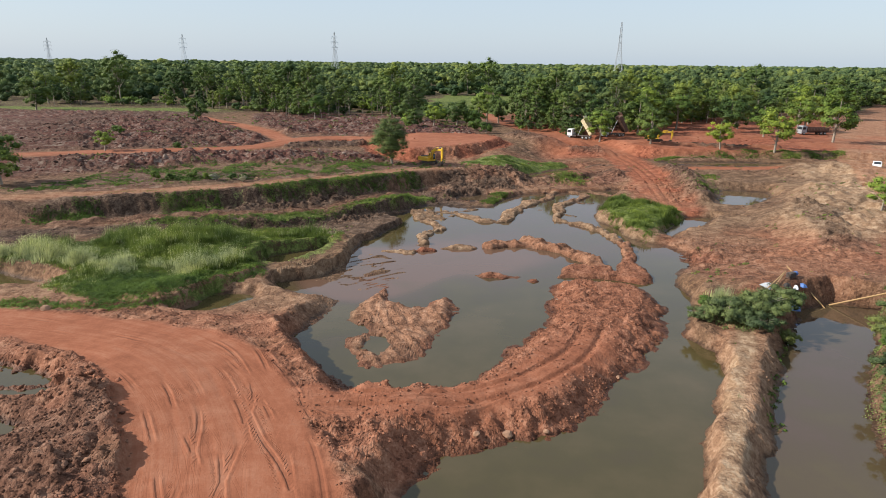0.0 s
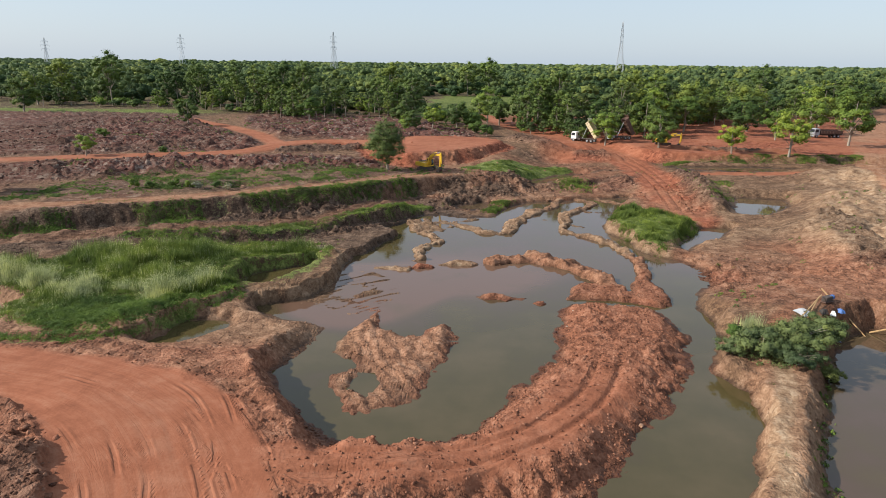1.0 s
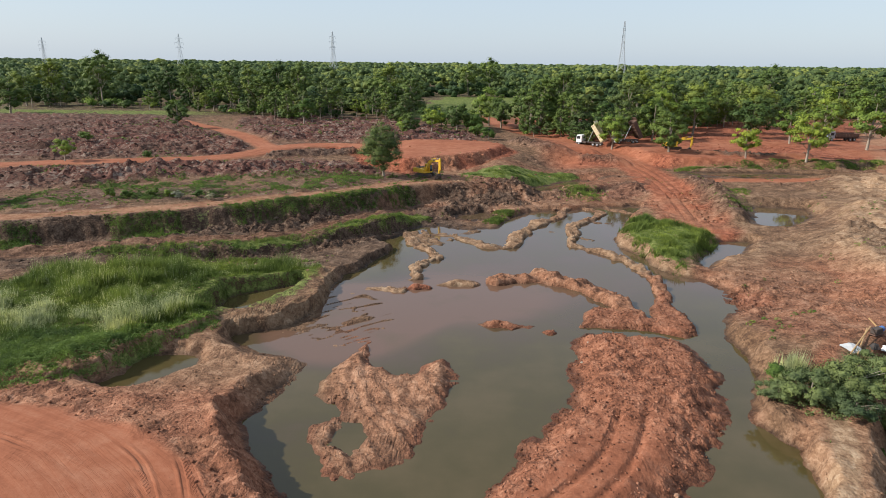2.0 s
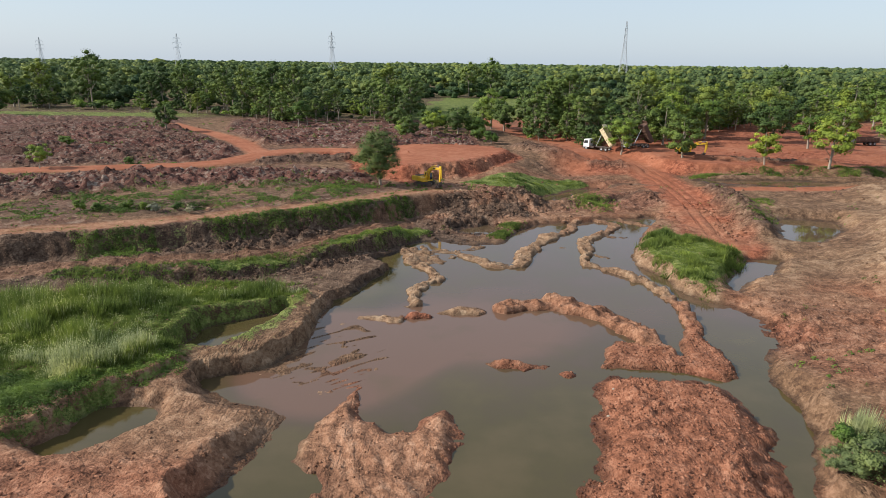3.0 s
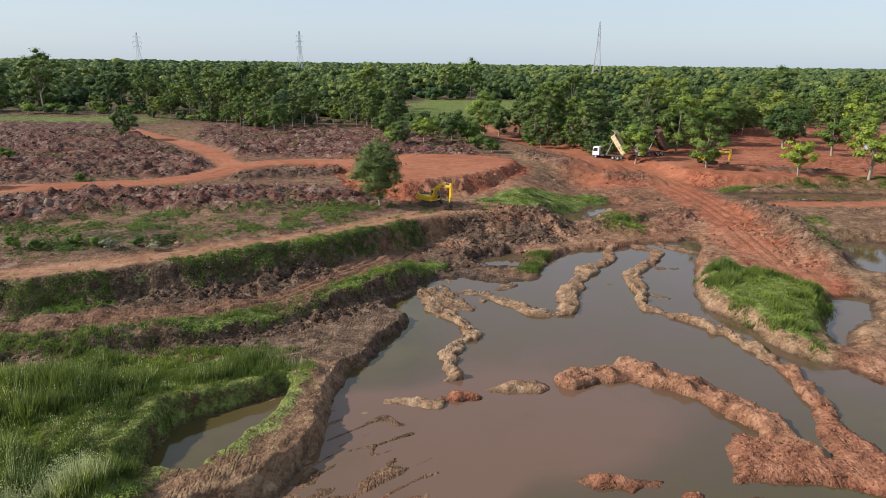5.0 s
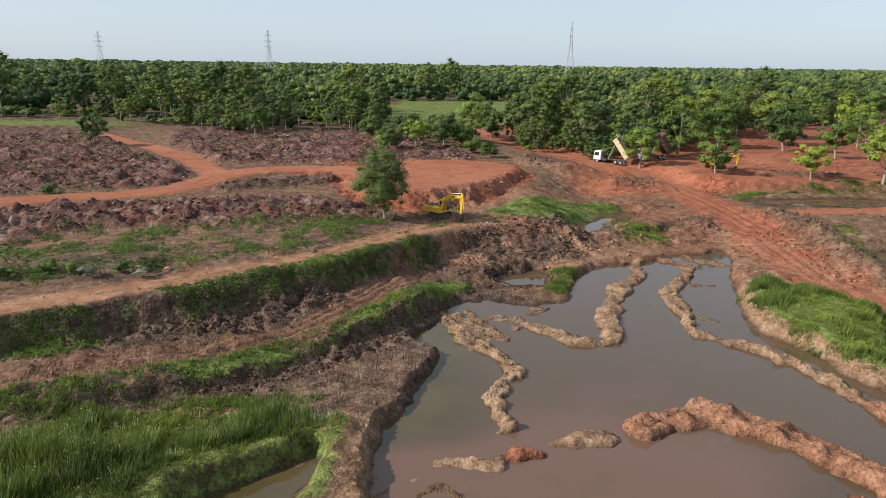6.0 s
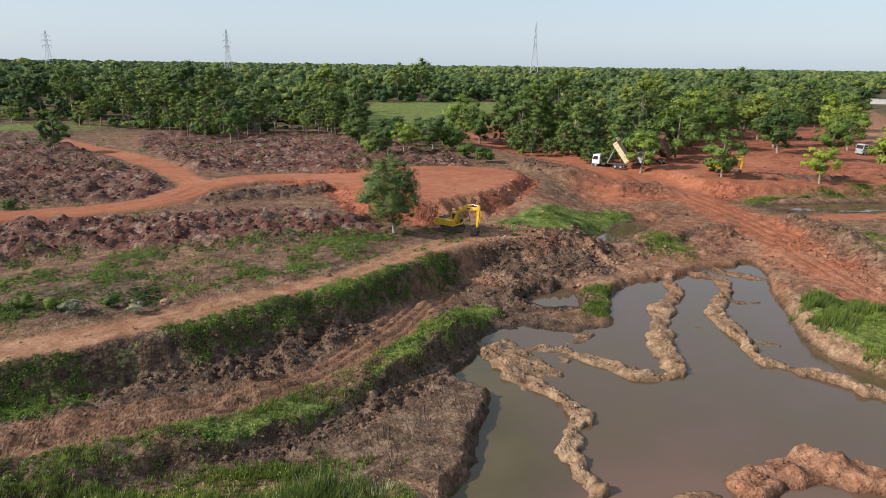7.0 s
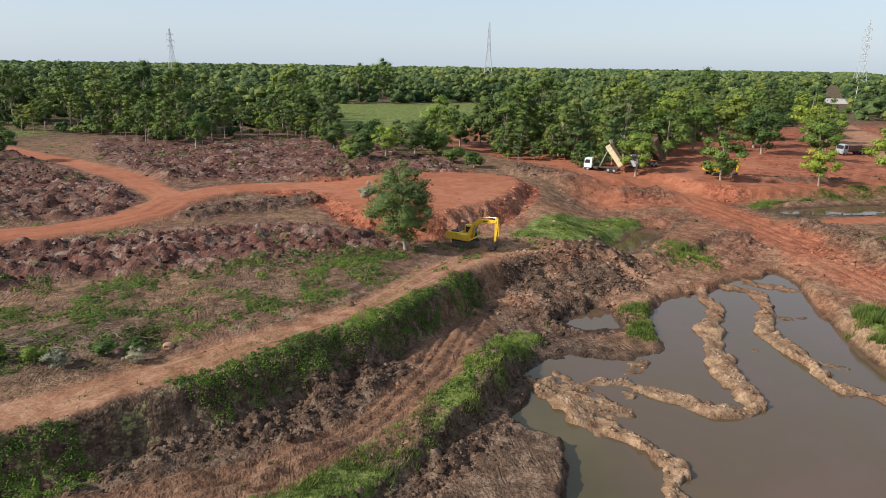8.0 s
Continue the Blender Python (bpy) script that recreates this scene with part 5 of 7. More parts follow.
count = 0
for _ in range(9000):
    x, dy = rng.uniform(-190, 235), -12 + 37 * rng.uniform(0, 1) ** 0.9
    if 8 < x < 22:
        continue
    y = front(edge_west, x) + dy if x <= 10 else front(edge_east, x) + dy
    if is_field(x, y) or rng.uniform() > (0.45 + 1.5 * fbm(np.array([x]), np.array([y]), 22, 3, 171)[0]) * (0.4 if x < -88 else 1.0) or not free(x, y, 4.9 if x < 10 else 4.0):
        continue
    low_crown = rng.uniform() < (0.3 if x < 10 else 0.8)
    tree("forest_tree", FOREST[int(rng.integers(6, 9)) if low_crown else int(rng.integers(6))], x, y, rng.uniform(0, 360), rng.uniform(0.5, 0.8) if dy < 2 else rng.uniform(0.7, 1.25),
         "leafy broadleaf tree with a low crown" if low_crown else "slender broadleaf tree in dry forest", "forest")
    count += 1
    if count >= 235:
        break
# emergent dark trees
for x, y, k in ((-161.7, 321, 1.42), (-190, 330, 1.2), (-118, 318, 1.1), (-58.3, 270, 1.15), (-69.7, 284, 1.2), (-27, 304, 1.2), (37, 233, 1.12), (31, 236, 1.0), (25, 455, 1.4), (11, 452, 1.25), (62, 236, 1.1), (150, 330, 1.25)):
    tree("forest_tree", FOREST[4], x, y, 400 * k, 1.1 * k, "tall dark broadleaf tree above the forest edge", "forest")
# low growth along the forest's foot
for _ in range(210):
    x = rng.uniform(-170, 200)
    if 8 < x < 22 or 75 < x < 170 and rng.uniform() < 0.6:
        continue
    y = (front(edge_west, x) if x <= 10 else front(edge_east, x)) + rng.uniform(-5, 16)
    if is_road(x, y) or is_field(x, y):
        continue
    tree("bush", SHRUB_FAR[int(rng.integers(3))], x, y, rng.uniform(0, 360), rng.uniform(0.6, 1.9), "leafy green bush at the forest edge", "bushes at the forest edge")

# woods past that, one mass of many domed crowns
far_v, far_tone, far_out = [], [], []
for band0, band1, gap, broad, leaves in ((262, 520, 9.4, 1.0, 185), (520, 900, 14.5, 1.45, 72), (900, 1800, 30, 2.6, 44), (1800, 4300, 76, 5.5, 32)):
    n_try = int((band1 - band0) * (band1 * 1.7) / (gap * gap) * 1.1)
    by = rng.uniform(band0, band1, n_try)
    bx = rng.uniform(-0.78, 0.98, n_try) * by
    thin = fbm(bx, by, 90, 2, 99)
    for x, y, bare in zip(bx, by, thin):
        if is_field(x, y) or y < 380 and (-190 < x < 230) and y < (front(edge_west, x) if x < 15 else front(edge_east, x)) + 20:
            continue
        if bare > 0.22 and y < 900 and rng.uniform() < 0.8 or x < -75 and y < 520 and rng.uniform() < 0.5:
            continue
        stand = float(fbm(np.array([x]), np.array([y]), 60, 2, 233)[0])
        tall = (1 + 0.5 * stand) * rng.uniform(6.5, 14.0) + (4.5 if rng.uniform() < 0.09 else 0)
        wide = rng.uniform(3.6, 6.0) * broad
        n = 4
        cs = np.stack([rng.normal(0, 0.42 * wide, n), rng.normal(0, 0.42 * wide, n), tall * rng.uniform(0.22, 0.86, n)], -1)
        cs[0] = (0, 0, tall * 0.80)
        rs = np.minimum(wide * rng.uniform(0.42, 0.68, n), 3.4 * broad)
        places, out = clump_leaves(cs, rs, leaves, min(0.9, 0.3 * tall / rs.max()), None, 0.0)
        core, way = clump_cores(cs, rs, 0.8, 0.85)
        far_out += [out, way]
        far_v.append(leaf_tris(places, np.full(leaves, 0.46 * broad), 0.0, out, 0.22) + np.array([x, y, 5.0]))
        far_v.append(core + np.array([x, y, 5.0]))
        far_tone.append(np.full(3 * leaves + len(core), np.clip(rng.uniform(0, 1) + 0.7 * stand, 0, 1)))
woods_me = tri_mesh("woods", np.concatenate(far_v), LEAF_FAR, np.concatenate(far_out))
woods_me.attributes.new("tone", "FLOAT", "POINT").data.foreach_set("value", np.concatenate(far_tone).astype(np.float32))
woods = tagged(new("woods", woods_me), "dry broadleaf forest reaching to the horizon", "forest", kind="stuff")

# single trees
tree("lone_tree", LONE, -13.6, 149.0, 20, 1.0, "feathery grey-green tree beside the dirt track")
for x, y, k, kind, lab in (
        (86.2, 173.5, 1.05, BRIGHT[0], "bright green leafy tree on the red verge"), (73.2, 177, 0.75, BRIGHT[1], "young pale-green tree on the red verge"),
        (56.6, 184.5, 0.95, ROUND[0], "dark leafy tree beside the excavator"), (45.0, 197.6, 0.9, BRIGHT[2], "leafy tree growing beside the tipper truck"),
        (92.5, 218, 1.15, ROUND[1], "spreading green tree on red ground"), (97.4, 204, 0.95, BRIGHT[1], "slim green tree on red ground"),
        (88.3, 252, 1.5, ROUND[0], "spreading green tree on red ground"), (77.4, 226, 1.1, BRIGHT[2], "leafy green tree on red ground"),
        (60, 211, 1.1, ROUND[1], "leafy green tree on red ground"), (66, 224, 1.3, BRIGHT[0], "leafy green tree on red ground"),
        (108, 250, 1.4, ROUND[1], "spreading green tree on red ground"), (101, 232, 1.2, ROUND[0], "leafy green tree on red ground"),
        (137, 253, 1.3, BRIGHT[0], "bright green tree near the road"), (128, 238, 1.1, ROUND[0], "green tree near the road"),
        (160, 276, 1.4, BRIGHT[1], "bright green tree near the road"), (118, 224, 1.0, BRIGHT[2], "slim tree beside the parked truck"),
        (72.5, 107, 0.55, BRIGHT[2], "young tree with a pale trunk beside the road"), (112, 192, 1.25, BRIGHT[0], "bright green tree beside the road"),
        (-12.3, 216, 0.6, ROUND[0], "dark bushy tree behind the platform"), (-6, 222, 0.75, BRIGHT[1], "bushy green tree behind the platform"), (2, 227, 0.85, ROUND[1], "bushy green tree behind the platform"),
        (10, 233, 0.9, ROUND[0], "dense tree at the meadow's edge"), (13.6, 251, 1.2, BRIGHT[0], "tall leafy tree at the meadow's edge"), (17.5, 243, 1.0, ROUND[1], "dense tree at the meadow's edge"), (-17, 234, 0.7, ROUND[1], "dark bushy tree behind the platform"),
        (-81, 114, 0.9, ROUND[0], "dark green tree beside the dirt track"), (-83.5, 155, 0.5, BRIGHT[1], "young green tree on spoil"),
        (-177.8, 279.5, 1.35, ROUND[0], "dense dark round tree at the meadow's edge"), (-198, 322, 1.5, ROUND[1], "broad leafy tree behind the meadow"), (-168, 330, 1.4, ROUND[0], "broad leafy tree behind the meadow"),
        (-88, 226, 0.75, ROUND[1], "round green tree on spoil"), (-50, 239, 0.8, BRIGHT[2], "pale-green tree at the clearing's edge")):
    tree("tree", kind, x, y, 57 * k * x, 1.22 * k, lab)
for x, y, k, kind, lab in (
        (-15.8, 171, 1.0, PALE, "pale whitish bush on the earth platform"), (-13.8, 219, 2.2, SHRUB[0], "tall green bush behind the platform"),
        (-3, 235, 2.4, SHRUB[1], "green bush behind the platform"), (7, 227, 2.6, SHRUB[2], "green bush behind the platform"),
        (7.7, 212, 1.8, SHRUB[0], "round bright green bush"), (11, 206, 1.7, SHRUB[1], "round dark green bush"),
        (6.3, 240, 3.0, SHRUB[0], "tall green bush by the meadow"), (-7, 246, 3.2, SHRUB[2], "tall green bush by the meadow"),
        (29.2, 63.2, 1.35, SHRUB_GREY[0], "dense grey-green bush on the dike"), (32.8, 63.6, 1.5, SHRUB_GREY[1], "dense grey-green bush on the dike"),
        (35.8, 65.6, 1.3, SHRUB_GREY[0], "dense grey-green bush on the dike"), (31.4, 60.8, 1.1, SHRUB_GREY[1], "dense grey-green bush on the dike"),
        (26.8, 63.6, 0.85, SHRUB_GREY[0], "grey-green bush at the dike's tip"), (28.2, 66.2, 0.8, SHRUB[1], "green bush at the dike's tip"), (34.8, 61.6, 0.7, SHRUB_GREY[0], "grey-green bush on the dike's flank"),
        (46.5, 62.5, 1.1, SHRUB_GREY[1], "grey-green bush on the pond bank"), (43.5, 59, 1.1, SHRUB_GREY[0], "grey-green bush on the pond bank"),
        (40.4, 53.8, 1.1, SHRUB[0], "green bush on the pond bank"), (38, 49.5, 1.2, SHRUB_GREY[1], "grey-green bush on the pond bank"),
        (34.8, 43.5, 1.0, SHRUB_GREY[0], "grey-green bush on the pond bank"), (49.5, 67, 1.0, SHRUB[2], "green bush on the pond bank"), (42, 55, 1.2, SHRUB_GREY[0], "grey-green bush on the pond bank"),
        (-49.2, 121.2, 0.75, SHRUB[0], "leafy green bush beside the dirt track"), (-46.2, 120.6, 0.6, SHRUB[1], "leafy green bush beside the dirt track"), (-41.6, 121.2, 0.6, SHRUB[2], "leafy green bush beside the dirt track"),
        (-52.4, 119.2, 0.75, SHRUB[2], "leafy green bush beside the dirt track"), (-39.6, 121.9, 0.5, SHRUB[0], "leafy green bush beside the dug hole"), (-55.5, 119.5, 0.8, SHRUB[1], "leafy green bush beside the dirt track"),
        (-44.2, 119.6, 0.5, PALE, "dry pale bush beside the dirt track"), (-39.2, 119.8, 0.45, PALE, "dry pale bush beside the dirt track"),
        (-110, 300, 1.6, SHRUB[0], "green bush at the meadow's edge"), (-70, 165, 0.8, SHRUB[1], "green bush on spoil"), (-95, 185, 1.2, SHRUB[2], "green bush on spoil")):
    tree("bush", kind, x, y, 43 * x, k, lab)


# ---- low plants: blades and leaves by soil ----
VERGE = [(57, 171), (80, 172), (105, 169), (104, 173.5), (80, 176), (58, 174)]
VERGE_EAST = [(51, 131), (57, 136), (62.5, 150.5), (57, 149.5), (53, 140)]


def scatter(count, x0, x1, y0, y1, keep):
    x, y = rng.uniform(x0, x1, count), rng.uniform(y0, y1, count)
    k = keep(x, y) > rng.uniform(0, 1, count)
    return x[k], y[k]


def blades(x, y, tall, width, bend=0.35):
    n = len(x)
    z = height_at(x, y) - 0.05
    a, t = rng.uniform(0, 2 * math.pi, n), tall * rng.uniform(0.55, 1.2, n)
    w = width * rng.uniform(0.7, 1.3, n)
    dx, dy = np.cos(a) * w, np.sin(a) * w
    lx, ly = rng.normal(0, bend, n) * t + 0.12 * t, rng.normal(0, bend, n) * t
    p = np.stack([np.stack([x - dx, y - dy, z], -1), np.stack([x + dx, y + dy, z], -1), np.stack([x + lx, y + ly, z + t], -1)], 1)
    return p.reshape(-1, 3)


def tufts(x, y, tall, each, width, spread=0.22, flare=0.3):
    """Tufts: several blades from one root, fanning out."""
    n = len(x)
    tall = tall * rng.uniform(0.6, 1.25, n)
    X, Y, T = np.repeat(x, each), np.repeat(y, each), np.repeat(tall, each) * rng.uniform(0.55, 1.1, n * each)
    a, r = rng.uniform(0, 2 * math.pi, n * each), spread * np.sqrt(rng.uniform(0, 1, n * each))
    X, Y = X + r * np.cos(a), Y + r * np.sin(a)
    Z = height_at(X, Y) - 0.05
    w, b = width * rng.uniform(0.7, 1.3, n * each), a + rng.normal(1.57, 0.5, n * each)
    dx, dy = np.cos(b) * w, np.sin(b) * w
    f = flare * T * rng.uniform(0.2, 1.3, n * each)
    p = np.stack([np.stack([X - dx, Y - dy, Z], -1), np.stack([X + dx, Y + dy, Z], -1), np.stack([X + f * np.cos(a) + 0.1 * T, Y + f * np.sin(a), Z + T], -1)], 1)
    return p.reshape(-1, 3)


def clumps_of(x, y, radius, each, size):
    """Low bushy clumps of leaves, domed over the ground."""
    n = len(x)
    R = np.repeat(radius * rng.uniform(0.5, 1.3, n), each)
    q = rng.normal(size=(n * each, 3))
    q = q / np.linalg.norm(q, axis=1)[:, None] * (rng.uniform(0.35, 1, n * each) ** 0.5)[:, None] * R[:, None]
    X, Y = np.repeat(x, each) + q[:, 0], np.repeat(y, each) + q[:, 1]
    return leaf_tris(np.stack([X, Y, height_at(X, Y) + 0.9 * np.abs(q[:, 2])], -1), np.full(n * each, size), 0.2, q * np.array([1, 1, 0]) + np.stack([q[:, 0] * 0, q[:, 0] * 0, np.abs(q[:, 2]) + 0.15 * R], -1))


def in_shape(shape, soft=1.0):
    return lambda x, y: smooth(soft, -soft, reach(x, y, shape, True)[0])


def along(line, half, k, lo=-0.25):
    return lambda x, y: smooth(half, half * 0.5, reach(x + 0.8 * fbm(x, y, 3, 3, 11), y + 0.8 * fbm(x, y, 3, 3, 23), line)[0]) * smooth(lo, lo + 0.15, fbm(x, y, 9, 2, k))


def stuff(name, verts, mat, label, category):
    return tagged(new(name, tri_mesh(name, np.concatenate(verts), mat)), label, category, kind="stuff")


dry = lambda x, y: smooth(-0.1, 0.15, reach(x, y, POND, True)[0])
x, y = scatter(30000, -75, -15, 63, 101, in_shape(REEDS))
k = (height_at(x, y) > 0.35) & (reach(x, y, POND, True)[0] > 1.9)
x, y = x[k], y[k]
hump = smooth(-0.4, 0.45, 0.75 * fbm(x, y, 6.5, 2, 54) + 0.75 * fbm(x, y, 2.2, 3, 55))
rim = smooth(-25.5, -22, x) * smooth(97, 92, y)
from_south = y - np.interp(x, [-75, -46, -33, -25, -16], [78, 72, 67, 80, 92])
pale = rng.uniform(0, 1, len(x)) < 0.85 * smooth(13, 6, from_south + 5 * fbm(x, y, 5, 2, 231)) * smooth(0.1, 0.4, hump) * smooth(1.5, 4.0, from_south) * (1 - rim) + 0.06 * (1 - rim)
low_edge = smooth(0.5, 2.5, from_south)
g = ~pale
by_pool = smooth(0.8, 4.5, reach(x, y, POOLS[1][0], True)[0])
tall = (0.35 + 1.75 * hump ** 1.5 * low_edge) * (1 - 0.85 * rim) * (0.3 + 0.7 * by_pool)
south_west = smooth(74, 71, y) * smooth(-42, -38, x)
tall = tall * (1 - 0.5 * south_west)
pale = pale & (by_pool > 0.5) & (south_west < 0.5)
g = ~pale
stuff("reeds", [tufts(x[g], y[g], tall[g], 14, 0.036, 0.42, 0.42)], REED, "tall green reeds beside the pools", "reeds")
px, py = np.repeat(x[pale], 7) + rng.normal(0, 0.25, 7 * pale.sum()), np.repeat(y[pale], 7) + rng.normal(0, 0.25, 7 * pale.sum())
heads = leaf_tris(np.stack([px, py, height_at(px, py) + np.repeat(tall[pale], 7) * rng.uniform(0.75, 1.25, len(px))], -1), np.full(len(px), 0.05), 0.0)
stuff("flowering_grass", [tufts(x[pale], y[pale], tall[pale] * 1.05, 12, 0.03, 0.36, 0.34), heads], PLUME, "pale flowering grass along the reed bed", "grass")
gr = []
for shape, box4, n, tall in ((GREEN_ISLE, (25, 45, 97, 130), 7500, 0.68), (BANK_GREEN, (0, 33, 150, 174), 6000, 0.22), (VERGE, (55, 107, 167, 178), 6000, 0.4), (VERGE_EAST, (50, 64, 129, 152), 1300, 0.35)):
    x, y = scatter(n, *box4, in_shape(shape, 0.8))
    lumpy = 0.25 + 1.3 * smooth(-0.3, 0.4, fbm(x, y, 2.5, 3, 161)) ** 1.3
    gr.append(tufts(x, y, tall * lumpy, 10, 0.05, 0.25, 0.45))
x, y = scatter(16000, -48, -2, 95, 131, along(BAND_B, 2.2, 73, -0.3))
gr.append(tufts(x, y, 0.2 + 0.4 * smooth(-0.3, 0.4, fbm(x, y, 2.0, 3, 185)), 10, 0.03, 0.25, 0.6))
for a, b, ra, rb, n in ((9.0, 128.5, 2.2, 2.4, 700), (28, 151, 3.5, 4.0, 700), (56.5, 172, 3, 2, 200), (10.5, 133.5, 3, 1.5, 300), (-26, 100.5, 6, 1.2, 400), (-36, 98, 8, 1.5, 500)):
    x, y = rng.normal(a, ra * 0.5, n), rng.normal(b, rb * 0.5, n)
    k = (dry(x, y) > 0.5) & (height_at(x, y) > 0.2)
    gr.append(tufts(x[k], y[k], 0.45, 9, 0.045, 0.2, 0.45))
x, y = scatter(4500, -60, 90, 34, 170, lambda x, y: smooth(0.2, 0.42, fbm(x, y, 5, 3, 133)) * 0.7)
k = (np.abs(reach(x, y, NEAR_ROAD)[0]) > 9) & (dry(x, y) > 0.5) & (reach(x, y, RING_INNER)[0] > 13) & (height_at(x, y) > 0.4)
gr.append(tufts(x[k], y[k], 0.35, 8, 0.04, 0.2, 0.6))
# a thin strip between the wheels of the dirt track
x, y = scatter(16000, -60, 0, 105, 150, along(DIRT_ROAD, 0.5, 163, -0.15))
gr.append(tufts(x, y, 0.22, 6, 0.035, 0.22, 0.7))
stuff("grass", gr, GRASS, "fresh green grass on banks and islets", "grass")
x, y = rng.normal(29.8, 0.45, 60), rng.normal(67.3, 0.45, 60)
stuff("pale_tuft", [tufts(x, y, 1.9, 16, 0.04, 0.3, 0.2)], PLUME, "tall pale grass tuft on the dike", "grass")
sc = []
x, y = scatter(34000, -82, -4, 88, 142, along(BAND_A, 2.2, 71, -0.25))
k = np.hypot((x + 36.8) * 0.8, y - 112.6) > 3.4
x, y = x[k], y[k]
sc.append(clumps_of(x, y, 0.26 + 0.45 * smooth(-0.3, 0.4, fbm(x, y, 2.2, 3, 151)) ** 1.5, 46, 0.065))
x, y = scatter(3500, -48, -2, 95, 131, along(BAND_B, 1.7, 75, -0.1))
sc.append(clumps_of(x, y, np.full(len(x), 0.35), 24, 0.08))
x, y = scatter(5000, -42, -24, 62, 74, in_shape(REEDS))
k = (height_at(x, y) > 0.4) & (rng.uniform(0, 1, len(x)) < smooth(75, 71, y))
sc.append(clumps_of(x[k], y[k], 0.3 + 0.4 * smooth(-0.3, 0.4, fbm(x[k], y[k], 2.5, 3, 195)), 40, 0.055))
in_field = in_shape(SCRUB_FIELD, 2.0)
x, y = scatter(26000, -80, -8, 106, 150, lambda x, y: in_field(x, y) * smooth(-0.3, 0.3, 0.7 * fbm(x, y, 9, 3, 137) + 0.8 * fbm(x, y, 2.6, 3, 138)))
sc.append(clumps_of(x, y, 0.15 + 0.35 * smooth(-0.3, 0.4, fbm(x, y, 2.0, 3, 153)), 30, 0.066))
x, y = scatter(9000, -110, 10, 120, 265, lambda x, y: smooth(0.16, 0.42, fbm(x, y, 10, 4, 139)))
k = (reach(x, y, HAUL_WEST)[0] > 4.5) & (reach(x, y, HAUL_FORK)[0] > 4.5) & (reach(x, y, PLATFORM, True)[0] > 3) & (reach(x, y, PIT, True)[0] > 0)
sc.append(clumps_of(x[k], y[k], np.full(k.sum(), 0.5), 20, 0.13))
x, y = scatter(1500, 30, 110, 74, 160, lambda x, y: smooth(0.2, 0.42, fbm(x, y, 6, 4, 141)))
k = (height_at(x, y) > 1.3) & (reach(x, y, HAUL_EAST)[0] > 6)
sc.append(clumps_of(x[k], y[k], np.full(k.sum(), 0.35), 20, 0.1))
x, y = scatter(700, 22, 40, 40, 70, along([(24, 42.5), (28.5, 50.5), (33, 57.5), (36, 62)], 1.2, 143, -0.1))
sc.append(clumps_of(x, y, np.full(len(x), 0.35), 24, 0.09))
x, y = scatter(5200, -52, -22, 62, 82, along([(-46, 62.6), (-39, 62), (-33.5, 63.8), (-31, 67), (-29.2, 70.6), (-27, 74.4), (-24.6, 77.2)], 2.0, 251, -0.6))
k = (height_at(x, y) > 0.3) & (reach(x, y, POOLS[0][0], True)[0] > 0.4)
sc.append(clumps_of(x[k], y[k], np.full(k.sum(), 0.38), 30, 0.06))
bank = []
x, y = scatter(2600, 30, 54, 34, 72, along([(30, 34), (33.6, 41), (35.2, 44.5), (38.3, 50.5), (41.8, 56), (48.8, 65.5), (52, 70)], 2.6, 165, -0.5))
k = (height_at(x, y) > 0.15) & (reach(x, y, POND_EAST, True)[0] > 0.1)
x, y = x[k], y[k]
bank.append(clumps_of(x, y, 0.45 + 0.55 * smooth(-0.3, 0.4, fbm(x, y, 4, 3, 166)), 42, 0.085))
x, y = rng.uniform(27.5, 34.5, 60), rng.uniform(60.5, 66, 60)
k = reach(x, y, DIKE)[0] < 2.8
bank.append(clumps_of(x[k], y[k], np.full(k.sum(), 0.7), 60, 0.08))
stuff("bank_scrub", bank, LEAF_OLIVE, "olive grey-green scrub along the pond bank", "scrub")
stuff("scrub", sc, SCRUB, "low leafy scrub on banks and spoil", "scrub")


